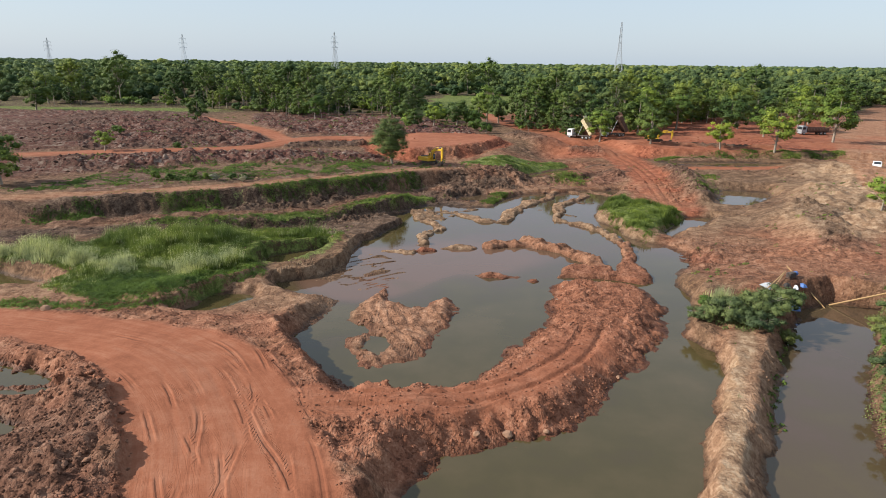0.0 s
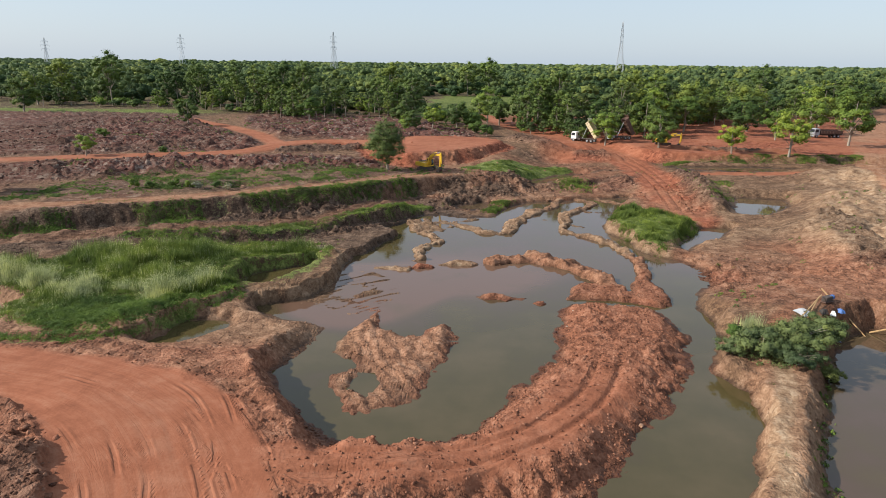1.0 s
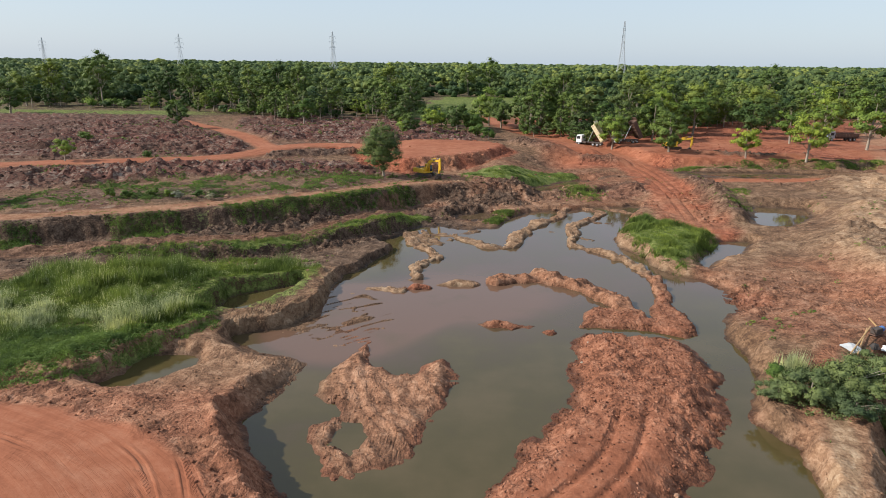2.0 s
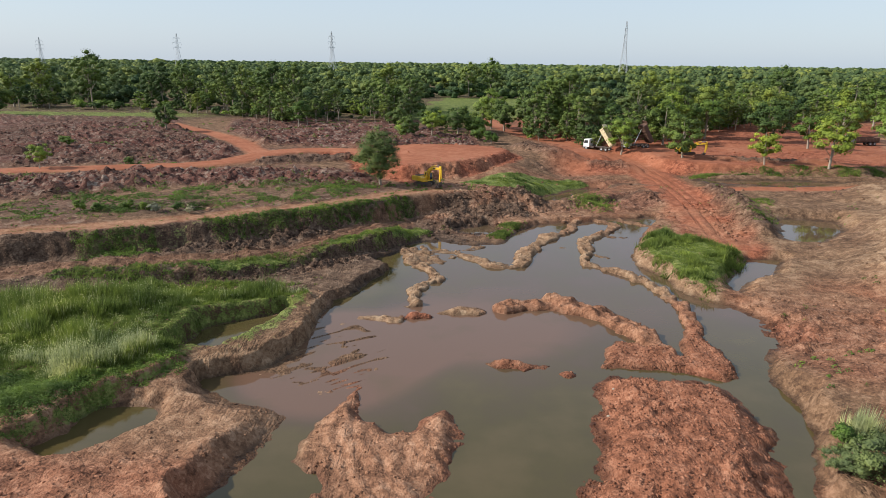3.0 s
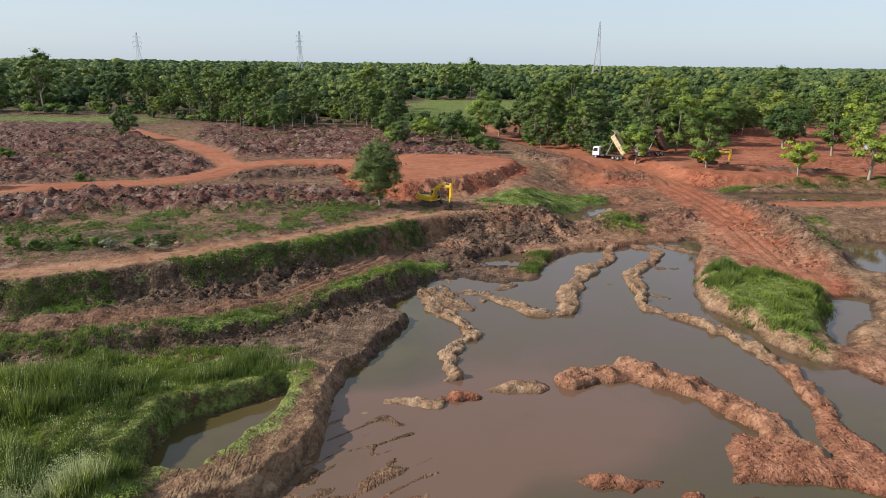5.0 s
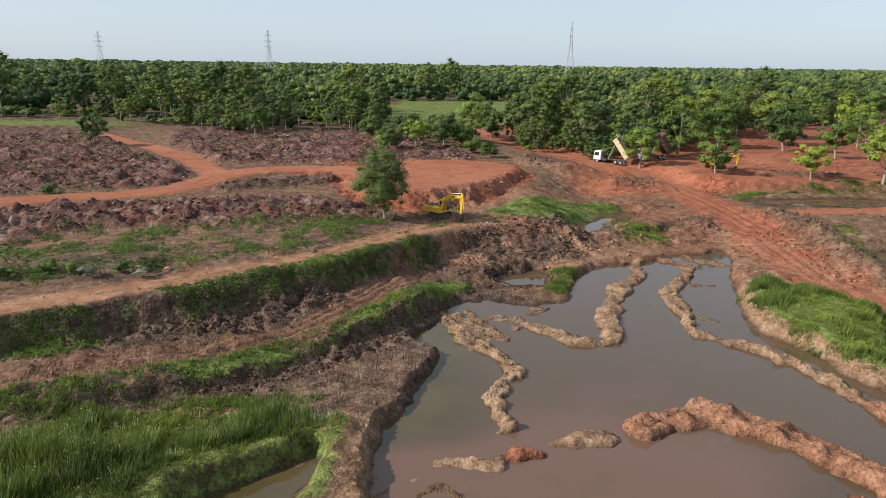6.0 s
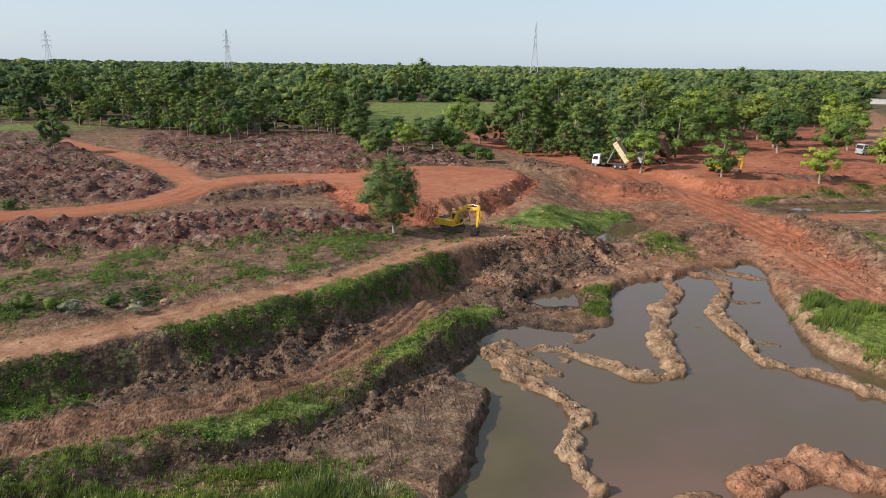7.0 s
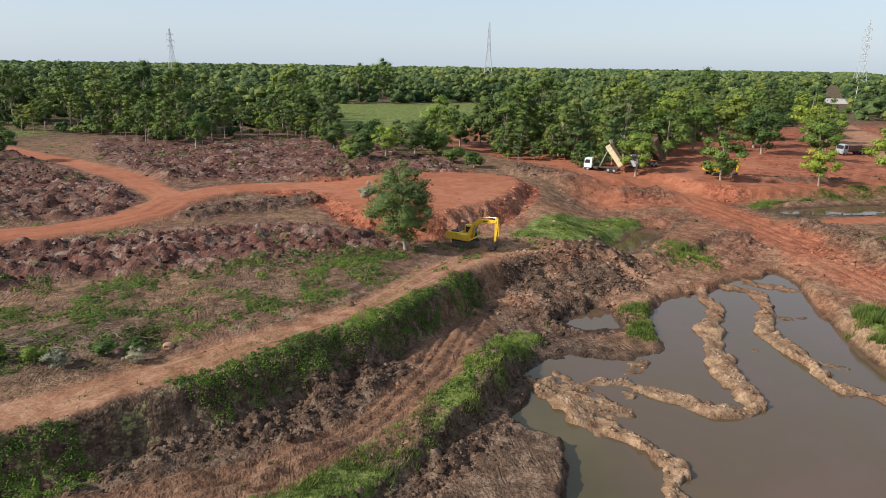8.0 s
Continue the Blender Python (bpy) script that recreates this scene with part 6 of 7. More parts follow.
# ---- loose clods ----
def clods(name, x, y, size, label):
    """Angular lumps of earth, each a squashed octahedron with cut-off corners."""
    n = len(x)
    z = height_at(x, y)
    unit = np.array([(1, 0, 0), (0, 1, 0), (-1, 0, 0), (0, -1, 0), (0, 0, 1), (0.6, 0.6, 0.65), (-0.6, 0.55, 0.6), (-0.55, -0.6, 0.65), (0.6, -0.55, 0.6)])
    tri = np.array([(0, 1, 5), (1, 2, 6), (2, 3, 7), (3, 0, 8), (5, 1, 6), (6, 2, 7), (7, 3, 8), (8, 0, 5), (5, 6, 4), (6, 7, 4), (7, 8, 4), (8, 5, 4)])
    v = unit[None] * rng.uniform(0.45, 1.35, (n, 9, 1)) * size[:, None, None] * np.stack([rng.uniform(0.7, 1.3, n), rng.uniform(0.7, 1.3, n), rng.uniform(0.5, 0.95, n)], -1)[:, None]
    a = rng.uniform(0, 6.28, n)
    c, d = np.cos(a)[:, None], np.sin(a)[:, None]
    v = np.stack([v[..., 0] * c - v[..., 1] * d, v[..., 0] * d + v[..., 1] * c, v[..., 2]], -1)
    v += np.stack([x, y, z - 0.05 * size], -1)[:, None]
    f = (tri[None] + (np.arange(n) * 9)[:, None, None]).reshape(-1, 3)
    me = bpy.data.meshes.new(name)
    raw_mesh(me, v.reshape(-1, 3), f)
    me.materials.append(LOOSE)
    mk = land(x, y, False)[1]
    mk = [np.repeat(q, 9) for q in mk]
    paint(me, "soil_a", mk[0] * 0, np.maximum(mk[1], 0.5), mk[2] * 0)
    paint(me, "soil_b", mk[3], mk[4], mk[5])
    paint(me, "soil_c", mk[6], mk[7], mk[7] * 0)
    return tagged(new(name, me), label, "clods", kind="stuff")


def stony(x, y):
    _, mk, basin, _, _ = land(x, y, False)
    ringed = smooth(13, 9, reach(x, y, RING_INNER)[0]) * (x > -12)
    mk = [q * smooth(3.5, 6, reach(x, y, HAUL_EAST)[0]) for q in mk]
    return (0.9 * mk[1] ** 1.5 + 0.8 * ringed + (0.08 + 0.3 * smooth(28, 32, x) * smooth(100, 94, y)) * mk[5] + 0.015) * (1 - mk[0]) * (1 - 0.8 * mk[2]) * smooth(-0.05, 0.15, np.where(basin < 0, 0, basin)) + 0.6 * smooth(0.3, -0.6, reach(x, y, RING_TIP, True)[0]) + 0.4 * np.max([smooth(0.5 + 0.5 * w, 0.2, reach(x, y, q)[0]) for q, w, _ in SPITS], 0)


x, y = scatter(200000, -62, 72, 30, 125, stony)
k = height_at(x, y) > 0.03
clods("earth_clods", x[k], y[k], (0.05 + 0.17 * rng.uniform(0, 1, k.sum()) ** 2.4) * np.where((x[k] > -12) & (y[k] < 96), 0.78, np.where(x[k] < -20, 0.85, 1.0)), "broken red-brown clods of earth")
x, y = scatter(36000, -135, 95, 118, 250, stony)
k = height_at(x, y) > 0.1
clods("spoil_clods", x[k], y[k], 0.12 + 0.36 * rng.uniform(0, 1, k.sum()) ** 3, "purple-brown and grey clods of spoil")


def heaped(x, y):
    out = 0.0
    for shape, power, shade in CLOD_ZONES:
        if shade > 0.4:
            out = np.maximum(out, power * smooth(0.5, -1.0, reach(x, y, shape, True)[0]))
    return 0.8 * out * smooth(1.5, 3.0, reach(x, y, LOWER_TRACK)[0])


x, y = scatter(80000, -64, 56, 20, 154, heaped)
k = height_at(x, y) > 0.3
clods("heaped_clods", x[k], y[k], 0.08 + 0.28 * rng.uniform(0, 1, k.sum()) ** 2.4, "large dark lumps of dug earth in heaps")


# ---- machines ----
def part(name, bm, mat, parent, label=""):
    me = bpy.data.meshes.new(name)
    bm.normal_update()
    bm.to_mesh(me)
    bm.free()
    me.materials.append(mat)
    ob = new(name, me)
    ob.parent = parent
    return tagged(ob, label)


def box(bm, sx, sy, sz, x, y, z, rx=0, ry=0, rz=0, bevel=0.04):
    """A bevelled box round (x, y, z)."""
    got = bmesh.ops.create_cube(bm, size=1, matrix=pose(x, y, z, rx, ry, rz) @ Matrix.Diagonal((sx, sy, sz, 1)))
    if bevel:
        edges = list({e for v in got["verts"] for e in v.link_edges})
        bmesh.ops.bevel(bm, geom=edges, offset=min(bevel, 0.3 * min(sx, sy, sz)), segments=1, affect="EDGES")
    return bm


def prism(bm, profile, y0, y1):
    """A profile in x and z, pushed from y0 to y1."""
    a = [bm.verts.new((x, y0, z)) for x, z in profile]
    b = [bm.verts.new((x, y1, z)) for x, z in profile]
    n = len(profile)
    bm.faces.new(a)
    bm.faces.new(b[::-1])
    for i in range(n):
        bm.faces.new((a[(i + 1) % n], a[i], b[i], b[(i + 1) % n]))
    bmesh.ops.recalc_face_normals(bm, faces=bm.faces)
    return bm


def rod(bm, p, q, r0, r1=None, sides=8):
    p, q = Vector(p), Vector(q)
    m = Matrix.Translation((p + q) / 2) @ (q - p).to_track_quat("Z", "Y").to_matrix().to_4x4()
    bmesh.ops.create_cone(bm, cap_ends=True, segments=sides, radius1=r0, radius2=r0 if r1 is None else r1, depth=(q - p).length, matrix=m)
    return bm


YELLOW = plain("yellow_paint", (0.68, 0.41, 0.028), 0.42, 0, 0.3, 1.5)
DARK_STEEL = plain("track_steel", (0.06, 0.052, 0.048), 0.7, 0.3, 0.6, 3.0)
BLACK = plain("black_rubber", (0.022, 0.022, 0.022), 0.8, 0, 0.5, 3.0)
WHITE = plain("white_paint", (0.75, 0.75, 0.74), 0.35, 0, 0.12, 1.2)
BEIGE = plain("beige_paint", (0.62, 0.52, 0.33), 0.5, 0, 0.3, 1.5)
RUST = plain("rusty_brown_steel", (0.10, 0.055, 0.04), 0.7, 0.2, 0.5, 2.0)
GREY = plain("grey_paint", (0.32, 0.34, 0.36), 0.5, 0, 0.3, 1.5)
CHROME = plain("chrome_rod", (0.6, 0.6, 0.6), 0.2, 1.0, 0.1)
GALV = plain("galvanised_steel", (0.42, 0.45, 0.48), 0.6, 0.0, 0.05, 0.2)
CONCRETE = plain("concrete", (0.55, 0.54, 0.52), 0.85, 0, 0.25, 0.8)
BAMBOO = plain("bamboo", (0.40, 0.25, 0.11), 0.6, 0, 0.3, 3.0)
BLUE = plain("blue_tarpaulin", (0.05, 0.14, 0.38), 0.5, 0, 0.3, 2.0)
GLASS, _, _, gb = material("dark_cab_glass", 0.06)
gb.inputs["Base Color"].default_value = (0.03, 0.035, 0.04, 1)


def track_loop(bm, length, tall, y0, y1):
    """Crawler belt: a rounded loop with shoes standing proud."""
    r = tall / 2
    pts = []
    for k in range(9):
        a = -math.pi / 2 + math.pi * k / 8
        pts.append((length / 2 - r + r * math.cos(a), r + r * math.sin(a)))
    for k in range(9):
        a = math.pi / 2 + math.pi * k / 8
        pts.append((-length / 2 + r + r * math.cos(a), r + r * math.sin(a)))
    prism(bm, pts, y0, y1)
    n = 22
    for k in range(n):
        x = -length / 2 + r + (length - 2 * r) * k / (n - 1)
        box(bm, 0.05, y1 - y0, 0.05, x, (y0 + y1) / 2, tall + 0.015, bevel=0)
        box(bm, 0.05, y1 - y0, 0.05, x, (y0 + y1) / 2, 0.0, bevel=0)


def excavator(x, y, z, upper, lower, label, crouch=0.0):
    base = new("excavator")
    base.matrix_basis = pose(x, y, z, 0, 0, upper) @ Matrix.Scale(0.88, 4)
    turn = lower - upper
    for side in (-1, 1):
        bm = bmesh.new()
        track_loop(bm, 4.2, 0.9, side * 1.2 - 0.3, side * 1.2 + 0.3)
        bmesh.ops.rotate(bm, verts=bm.verts, cent=(0, 0, 0), matrix=Matrix.Rotation(radians(turn), 3, "Z"))
        crawler = part("crawler_track", bm, DARK_STEEL, base)
        for k in range(7):
            bm = bmesh.new()
            wx = -1.65 + 0.55 * k
            rod(bm, (wx, side * 1.51, 0.45 if k in (0, 6) else 0.25), (wx, side * 1.56, 0.45 if k in (0, 6) else 0.25), 0.34 if k in (0, 6) else 0.17, sides=12)
            bmesh.ops.rotate(bm, verts=bm.verts, cent=(0, 0, 0), matrix=Matrix.Rotation(radians(turn), 3, "Z"))
            part("roller", bm, RUST, crawler)
    bm = bmesh.new()
    box(bm, 2.2, 1.9, 0.4, 0, 0, 0.6, 0, 0, turn)
    rod(bm, (0, 0, 0.75), (0, 0, 1.05), 0.75, sides=20)
    part("undercarriage", bm, DARK_STEEL, base)
    bm = bmesh.new()
    box(bm, 3.6, 2.7, 0.25, -0.55, 0, 1.15)
    box(bm, 1.7, 2.7, 0.85, -1.35, 0, 1.68, bevel=0.08)
    box(bm, 1.6, 0.95, 0.75, 0.2, -0.87, 1.62, bevel=0.08)
    house = part("house", bm, YELLOW, base)
    bm = bmesh.new()
    prism(bm, [(-2.2, 1.1), (-2.2, 2.1), (-2.55, 2.05), (-2.8, 1.75), (-2.78, 1.25), (-2.6, 1.08)], -1.33, 1.33)
    part("counterweight", bm, YELLOW, base)
    bm = bmesh.new()
    box(bm, 1.2, 1.9, 0.12, -1.35, 0, 2.16)
    box(bm, 0.5, 0.5, 0.2, -1.7, -0.8, 2.2)
    rod(bm, (-1.1, -0.7, 2.1), (-1.1, -0.7, 2.75), 0.08)
    part("engine_hood", bm, DARK_STEEL, house, "dark engine hood with exhaust")
    bm = bmesh.new()
    prism(bm, [(-0.45, 1.25), (1.15, 1.25), (1.3, 1.9), (1.05, 2.95), (-0.45, 2.95)], 0.4, 1.33)
    cab = part("cab", bm, YELLOW, base)
    bm = bmesh.new()
    prism(bm, [(-0.25, 1.95), (0.35, 1.95), (0.35, 2.8), (-0.25, 2.8)], 1.335, 1.345)
    part("window", bm, GLASS, cab)
    bm = bmesh.new()
    prism(bm, [(0.42, 1.6), (1.17, 1.6), (1.2, 1.9), (1.0, 2.8), (0.42, 2.8)], 1.335, 1.345)
    part("door_window", bm, GLASS, cab)
    bm = bmesh.new()
    prism(bm, [(1.17, 1.35), (1.32, 1.9), (1.08, 2.85), (1.10, 2.86), (1.345, 1.9), (1.19, 1.34)], 0.5, 1.23)
    part("windscreen", bm, GLASS, cab)
    bm = bmesh.new()
    prism(bm, [(-0.25, 1.9), (1.1, 1.9), (0.95, 2.8), (-0.25, 2.8)], 0.385, 0.395)
    part("window", bm, GLASS, cab)
    bm = bmesh.new()
    box(bm, 1.5, 0.9, 0.08, 0.3, 0.87, 2.99, bevel=0.03)
    part("roof", bm, YELLOW, cab)
    # boom, stick, bucket in the plane y = -0.05
    k = crouch
    bm = bmesh.new()
    prism(bm, [(0.45, 1.45), (0.85, 1.55), (1.75, 3.15 - k), (2.35, 3.72 - k), (5.15, 4.15 - k), (5.25, 4.42 - k), (5.05, 4.5 - k), (2.3, 4.35 - k), (1.35, 3.75 - k), (0.35, 1.85)], -0.3, 0.2)
    part("boom", bm, YELLOW, base)
    bm = bmesh.new()
    prism(bm, [(4.85, 4.3 - k), (5.0, 4.85 - k), (5.3, 4.95 - k), (5.45, 4.6 - k), (5.38, 3.0 - k), (5.1, 1.35 - k * 0.7), (4.85, 1.35 - k * 0.7), (4.93, 3.0 - k)], -0.22, 0.12)
    part("stick", bm, YELLOW, base)
    bm = bmesh.new()
    prism(bm, [(5.15, 1.35 - k * 0.7), (5.3, 0.75), (5.05, 0.25), (4.55, 0.02), (4.05, 0.12), (4.0, 0.25), (4.5, 0.55), (4.75, 0.95), (4.8, 1.3 - k * 0.7)], -0.55, 0.45)
    bucket = part("bucket", bm, DARK_STEEL, base)
    for j in range(5):
        bm = bmesh.new()
        prism(bm, [(4.1, 0.1), (4.1, 0.24), (3.82, 0.12)], -0.52 + 0.215 * j, -0.42 + 0.215 * j)
        part("bucket_tooth", bm, CHROME, bucket)
    for dy in (-0.45, 0.32):
        bm = bmesh.new()
        rod(bm, (0.95, dy, 1.3), (1.35, dy, 2.35 - k * 0.5), 0.1)
        cyl = part("hydraulic_cylinder", bm, YELLOW, base)
        bm = bmesh.new()
        rod(bm, (1.35, dy, 2.35 - k * 0.5), (1.75, dy, 3.4 - k), 0.055)
        part("piston_rod", bm, CHROME, cyl)
    bm = bmesh.new()
    rod(bm, (2.3, -0.05, 4.5 - k), (3.9, -0.05, 4.82 - k), 0.1)
    cyl = part("hydraulic_cylinder", bm, YELLOW, base)
    bm = bmesh.new()
    rod(bm, (3.9, -0.05, 4.82 - k), (5.05, -0.05, 4.88 - k), 0.055)
    part("piston_rod", bm, CHROME, cyl)
    bm = bmesh.new()
    rod(bm, (5.52, -0.05, 4.1 - k), (5.5, -0.05, 2.2 - k * 0.8), 0.09)
    part("hydraulic_cylinder", bm, YELLOW, base)
    for j in range(2):
        bm = bmesh.new()
        box(bm, 0.7, 0.52, 0.25, 3.4 + 0.9 * j, -0.05, 4.2 - k + 0.13 * j, 0, -8, 0, 0.0)
        if j == 0:
            part("marking", bm, DARK_STEEL, base, "dark plain band on the boom")
        else:
            bm.free()
    return tagged(base, label, "excavator")


def wheel(parent, x, y, r, w):
    bm = bmesh.new()
    rod(bm, (x, y - w / 2, r), (x, y + w / 2, r), r, sides=18)
    bmesh.ops.bevel(bm, geom=[e for e in bm.edges if e.calc_length() < r * 0.5], offset=0.04, segments=1, affect="EDGES")
    w_ob = part("wheel", bm, BLACK, parent)
    bm = bmesh.new()
    rod(bm, (x, y - w / 2 - 0.015, r), (x, y + w / 2 + 0.015, r), r * 0.5, sides=12)
    part("rim", bm, GREY, w_ob)


def truck_cab(base, paint_mat):
    bm = bmesh.new()
    prism(bm, [(2.4, 0.75), (4.15, 0.75), (4.22, 1.6), (4.05, 2.75), (3.9, 2.88), (2.5, 2.88), (2.4, 2.75)], -1.2, 1.2)
    bmesh.ops.bevel(bm, geom=list(bm.edges), offset=0.06, segments=2, affect="EDGES")
    cab = part("cab", bm, paint_mat, base)
    bm = bmesh.new()
    prism(bm, [(4.19, 1.72), (4.07, 2.62), (4.1, 2.62), (4.225, 1.72)], -1.05, 1.05)
    part("windscreen", bm, GLASS, cab)
    for s in (-1, 1):
        bm = bmesh.new()
        prism(bm, [(2.85, 1.75), (3.95, 1.75), (3.85, 2.55), (2.85, 2.55)], s * 1.21 - 0.01, s * 1.21 + 0.01)
        part("side_window", bm, GLASS, cab)
        bm = bmesh.new()
        box(bm, 0.08, 0.3, 0.5, 4.1, s * 1.42, 2.1)
        rod(bm, (4.05, s * 1.2, 2.35), (4.1, s * 1.42, 2.3), 0.02)
        part("mirror", bm, BLACK, cab)
        bm = bmesh.new()
        box(bm, 0.05, 0.35, 0.22, 4.2, s * 0.9, 0.95, bevel=0.02)
        part("headlight", bm, CHROME, cab)
    bm = bmesh.new()
    box(bm, 0.2, 2.4, 0.4, 4.15, 0, 0.6)
    part("bumper", bm, GREY, cab)
    return cab


def tipper(x, y, z, heading, cab_mat, body_mat, raised, label):
    base = new("tipper_truck")
    base.matrix_basis = pose(x, y, z, 0, 0, heading)
    truck_cab(base, cab_mat)
    bm = bmesh.new()
    for s in (-1, 1):
        box(bm, 7.2, 0.16, 0.3, 0.0, s * 0.45, 0.95)
    box(bm, 1.0, 2.0, 0.5, 1.6, 0, 0.85)
    part("chassis", bm, DARK_STEEL, base)
    for wx in (3.3, -1.3, -2.6):
        for s in (-1, 1):
            wheel(base, wx, s * 1.02, 0.5, 0.32 if wx > 0 else 0.5)
    bm = bmesh.new()
    box(bm, 5.4, 2.4, 0.12, 2.7, 0, 0.2)
    for s in (-1, 1):
        box(bm, 5.4, 0.08, 1.1, 2.7, s * 1.18, 0.75)
        for j in range(6):
            box(bm, 0.12, 0.1, 1.1, 0.3 + j * 0.96, s * 1.26, 0.75)
    box(bm, 0.1, 2.4, 1.4, 5.38, 0, 0.9)
    box(bm, 0.9, 2.3, 0.1, 5.8, 0, 1.58)
    for j in range(5):
        box(bm, 0.12, 2.3, 0.14, 0.5 + j * 1.1, 0, 0.08)
    bmesh.ops.transform(bm, matrix=pose(-3.5, 0, 1.15, 0, -raised, 0), verts=bm.verts)
    part("tipping_body", bm, body_mat, base)
    if raised > 5:
        bm = bmesh.new()
        a = radians(raised)
        rod(bm, (0.9, 0, 1.0), (-3.5 + 4.6 * math.cos(a), 0, 1.15 + 4.6 * math.sin(a)), 0.12, 0.08)
        part("lifting_ram", bm, GREY, base)
    return tagged(base, label, "truck")


def cargo_truck(x, y, z, heading, label):
    base = new("cargo_truck")
    base.matrix_basis = pose(x, y, z, 0, 0, heading)
    truck_cab(base, GREY)
    bm = bmesh.new()
    box(bm, 9.0, 1.0, 0.3, -1.2, 0, 0.95)
    part("chassis", bm, DARK_STEEL, base)
    for wx in (3.3, -2.6, -3.9):
        for s in (-1, 1):
            wheel(base, wx, s * 1.02, 0.5, 0.32 if wx > 0 else 0.5)
    bm = bmesh.new()
    box(bm, 7.4, 2.4, 0.15, -1.6, 0, 1.2)
    for s in (-1, 1):
        box(bm, 7.4, 0.08, 1.0, -1.6, s * 1.18, 1.75)
        for j in range(8):
            box(bm, 0.1, 0.1, 1.0, -5.2 + j * 1.03, s * 1.25, 1.75)
    for e in (-5.28, 2.08):
        box(bm, 0.08, 2.4, 1.1, e, 0, 1.8)
    part("cargo_bed", bm, RUST, base)
    return tagged(base, label, "truck")


def hatchback(x, y, z, heading, mat, label):
    base = new("car")
    base.matrix_basis = pose(x, y, z, 0, 0, heading)
    bm = bmesh.new()
    prism(bm, [(-1.9, 0.35), (1.95, 0.35), (2.0, 0.7), (1.2, 0.92), (0.5, 1.42), (-1.2, 1.46), (-1.85, 1.0), (-1.98, 0.6)], -0.85, 0.85)
    bmesh.ops.bevel(bm, geom=list(bm.edges), offset=0.07, segments=2, affect="EDGES")
    body = part("body", bm, mat, base)
    bm = bmesh.new()
    prism(bm, [(1.12, 0.97), (0.52, 1.38), (0.54, 1.42), (1.18, 0.98)], -0.7, 0.7)
    part("windscreen", bm, GLASS, body)
    bm = bmesh.new()
    prism(bm, [(-1.84, 1.02), (-1.26, 1.41), (-1.3, 1.44), (-1.9, 1.03)], -0.68, 0.68)
    part("rear_window", bm, GLASS, body)
    for s in (-1, 1):
        bm = bmesh.new()
        prism(bm, [(-1.4, 0.98), (0.85, 0.98), (0.45, 1.34), (-1.1, 1.36)], s * 0.86 - 0.01, s * 0.86 + 0.01)
        part("side_window", bm, GLASS, body)
        for wx in (-1.2, 1.25):
            wheel(base, wx, s * 0.78, 0.31, 0.2)
    return tagged(base, label, "car")


def at(x, y, sink=0.0):
    return float(height_at(x, y)[0]) - sink


def level_at(x, y, r=2.0):
    """Lowest support under a machine."""
    return float(np.mean(height_at([x - r, x, x + r, x, x], [y, y, y, y - r, y + r]))) - 0.05


excavator(-5.2, 151.2, level_at(-5.2, 151.2), -45, -15, "yellow crawler excavator parked below the earth platform")
excavator(59.6, 190.6, level_at(59.6, 190.6), -15, 10, "yellow crawler excavator working on the red plateau", 0.9)
tipper(40.4, 203.4, level_at(40.4, 203.4), 140, WHITE, BEIGE, 52, "white tipper truck with its beige body raised")
tipper(50.5, 203.0, level_at(50.5, 203.0), 200, GREY, RUST, 58, "dark tipper truck with its rusty body raised")
cargo_truck(118.5, 216.0, level_at(118.5, 216.0), 186, "grey cargo truck with an empty rusty bed, parked")
hatchback(97.6, 148.5, level_at(97.6, 148.5, 1.0), 60, WHITE, "white hatchback driving on the dirt road")
hatchback(108.0, 164.0, level_at(108.0, 164.0, 1.0), 60, RUST, "dark red-brown car driving on the dirt road")


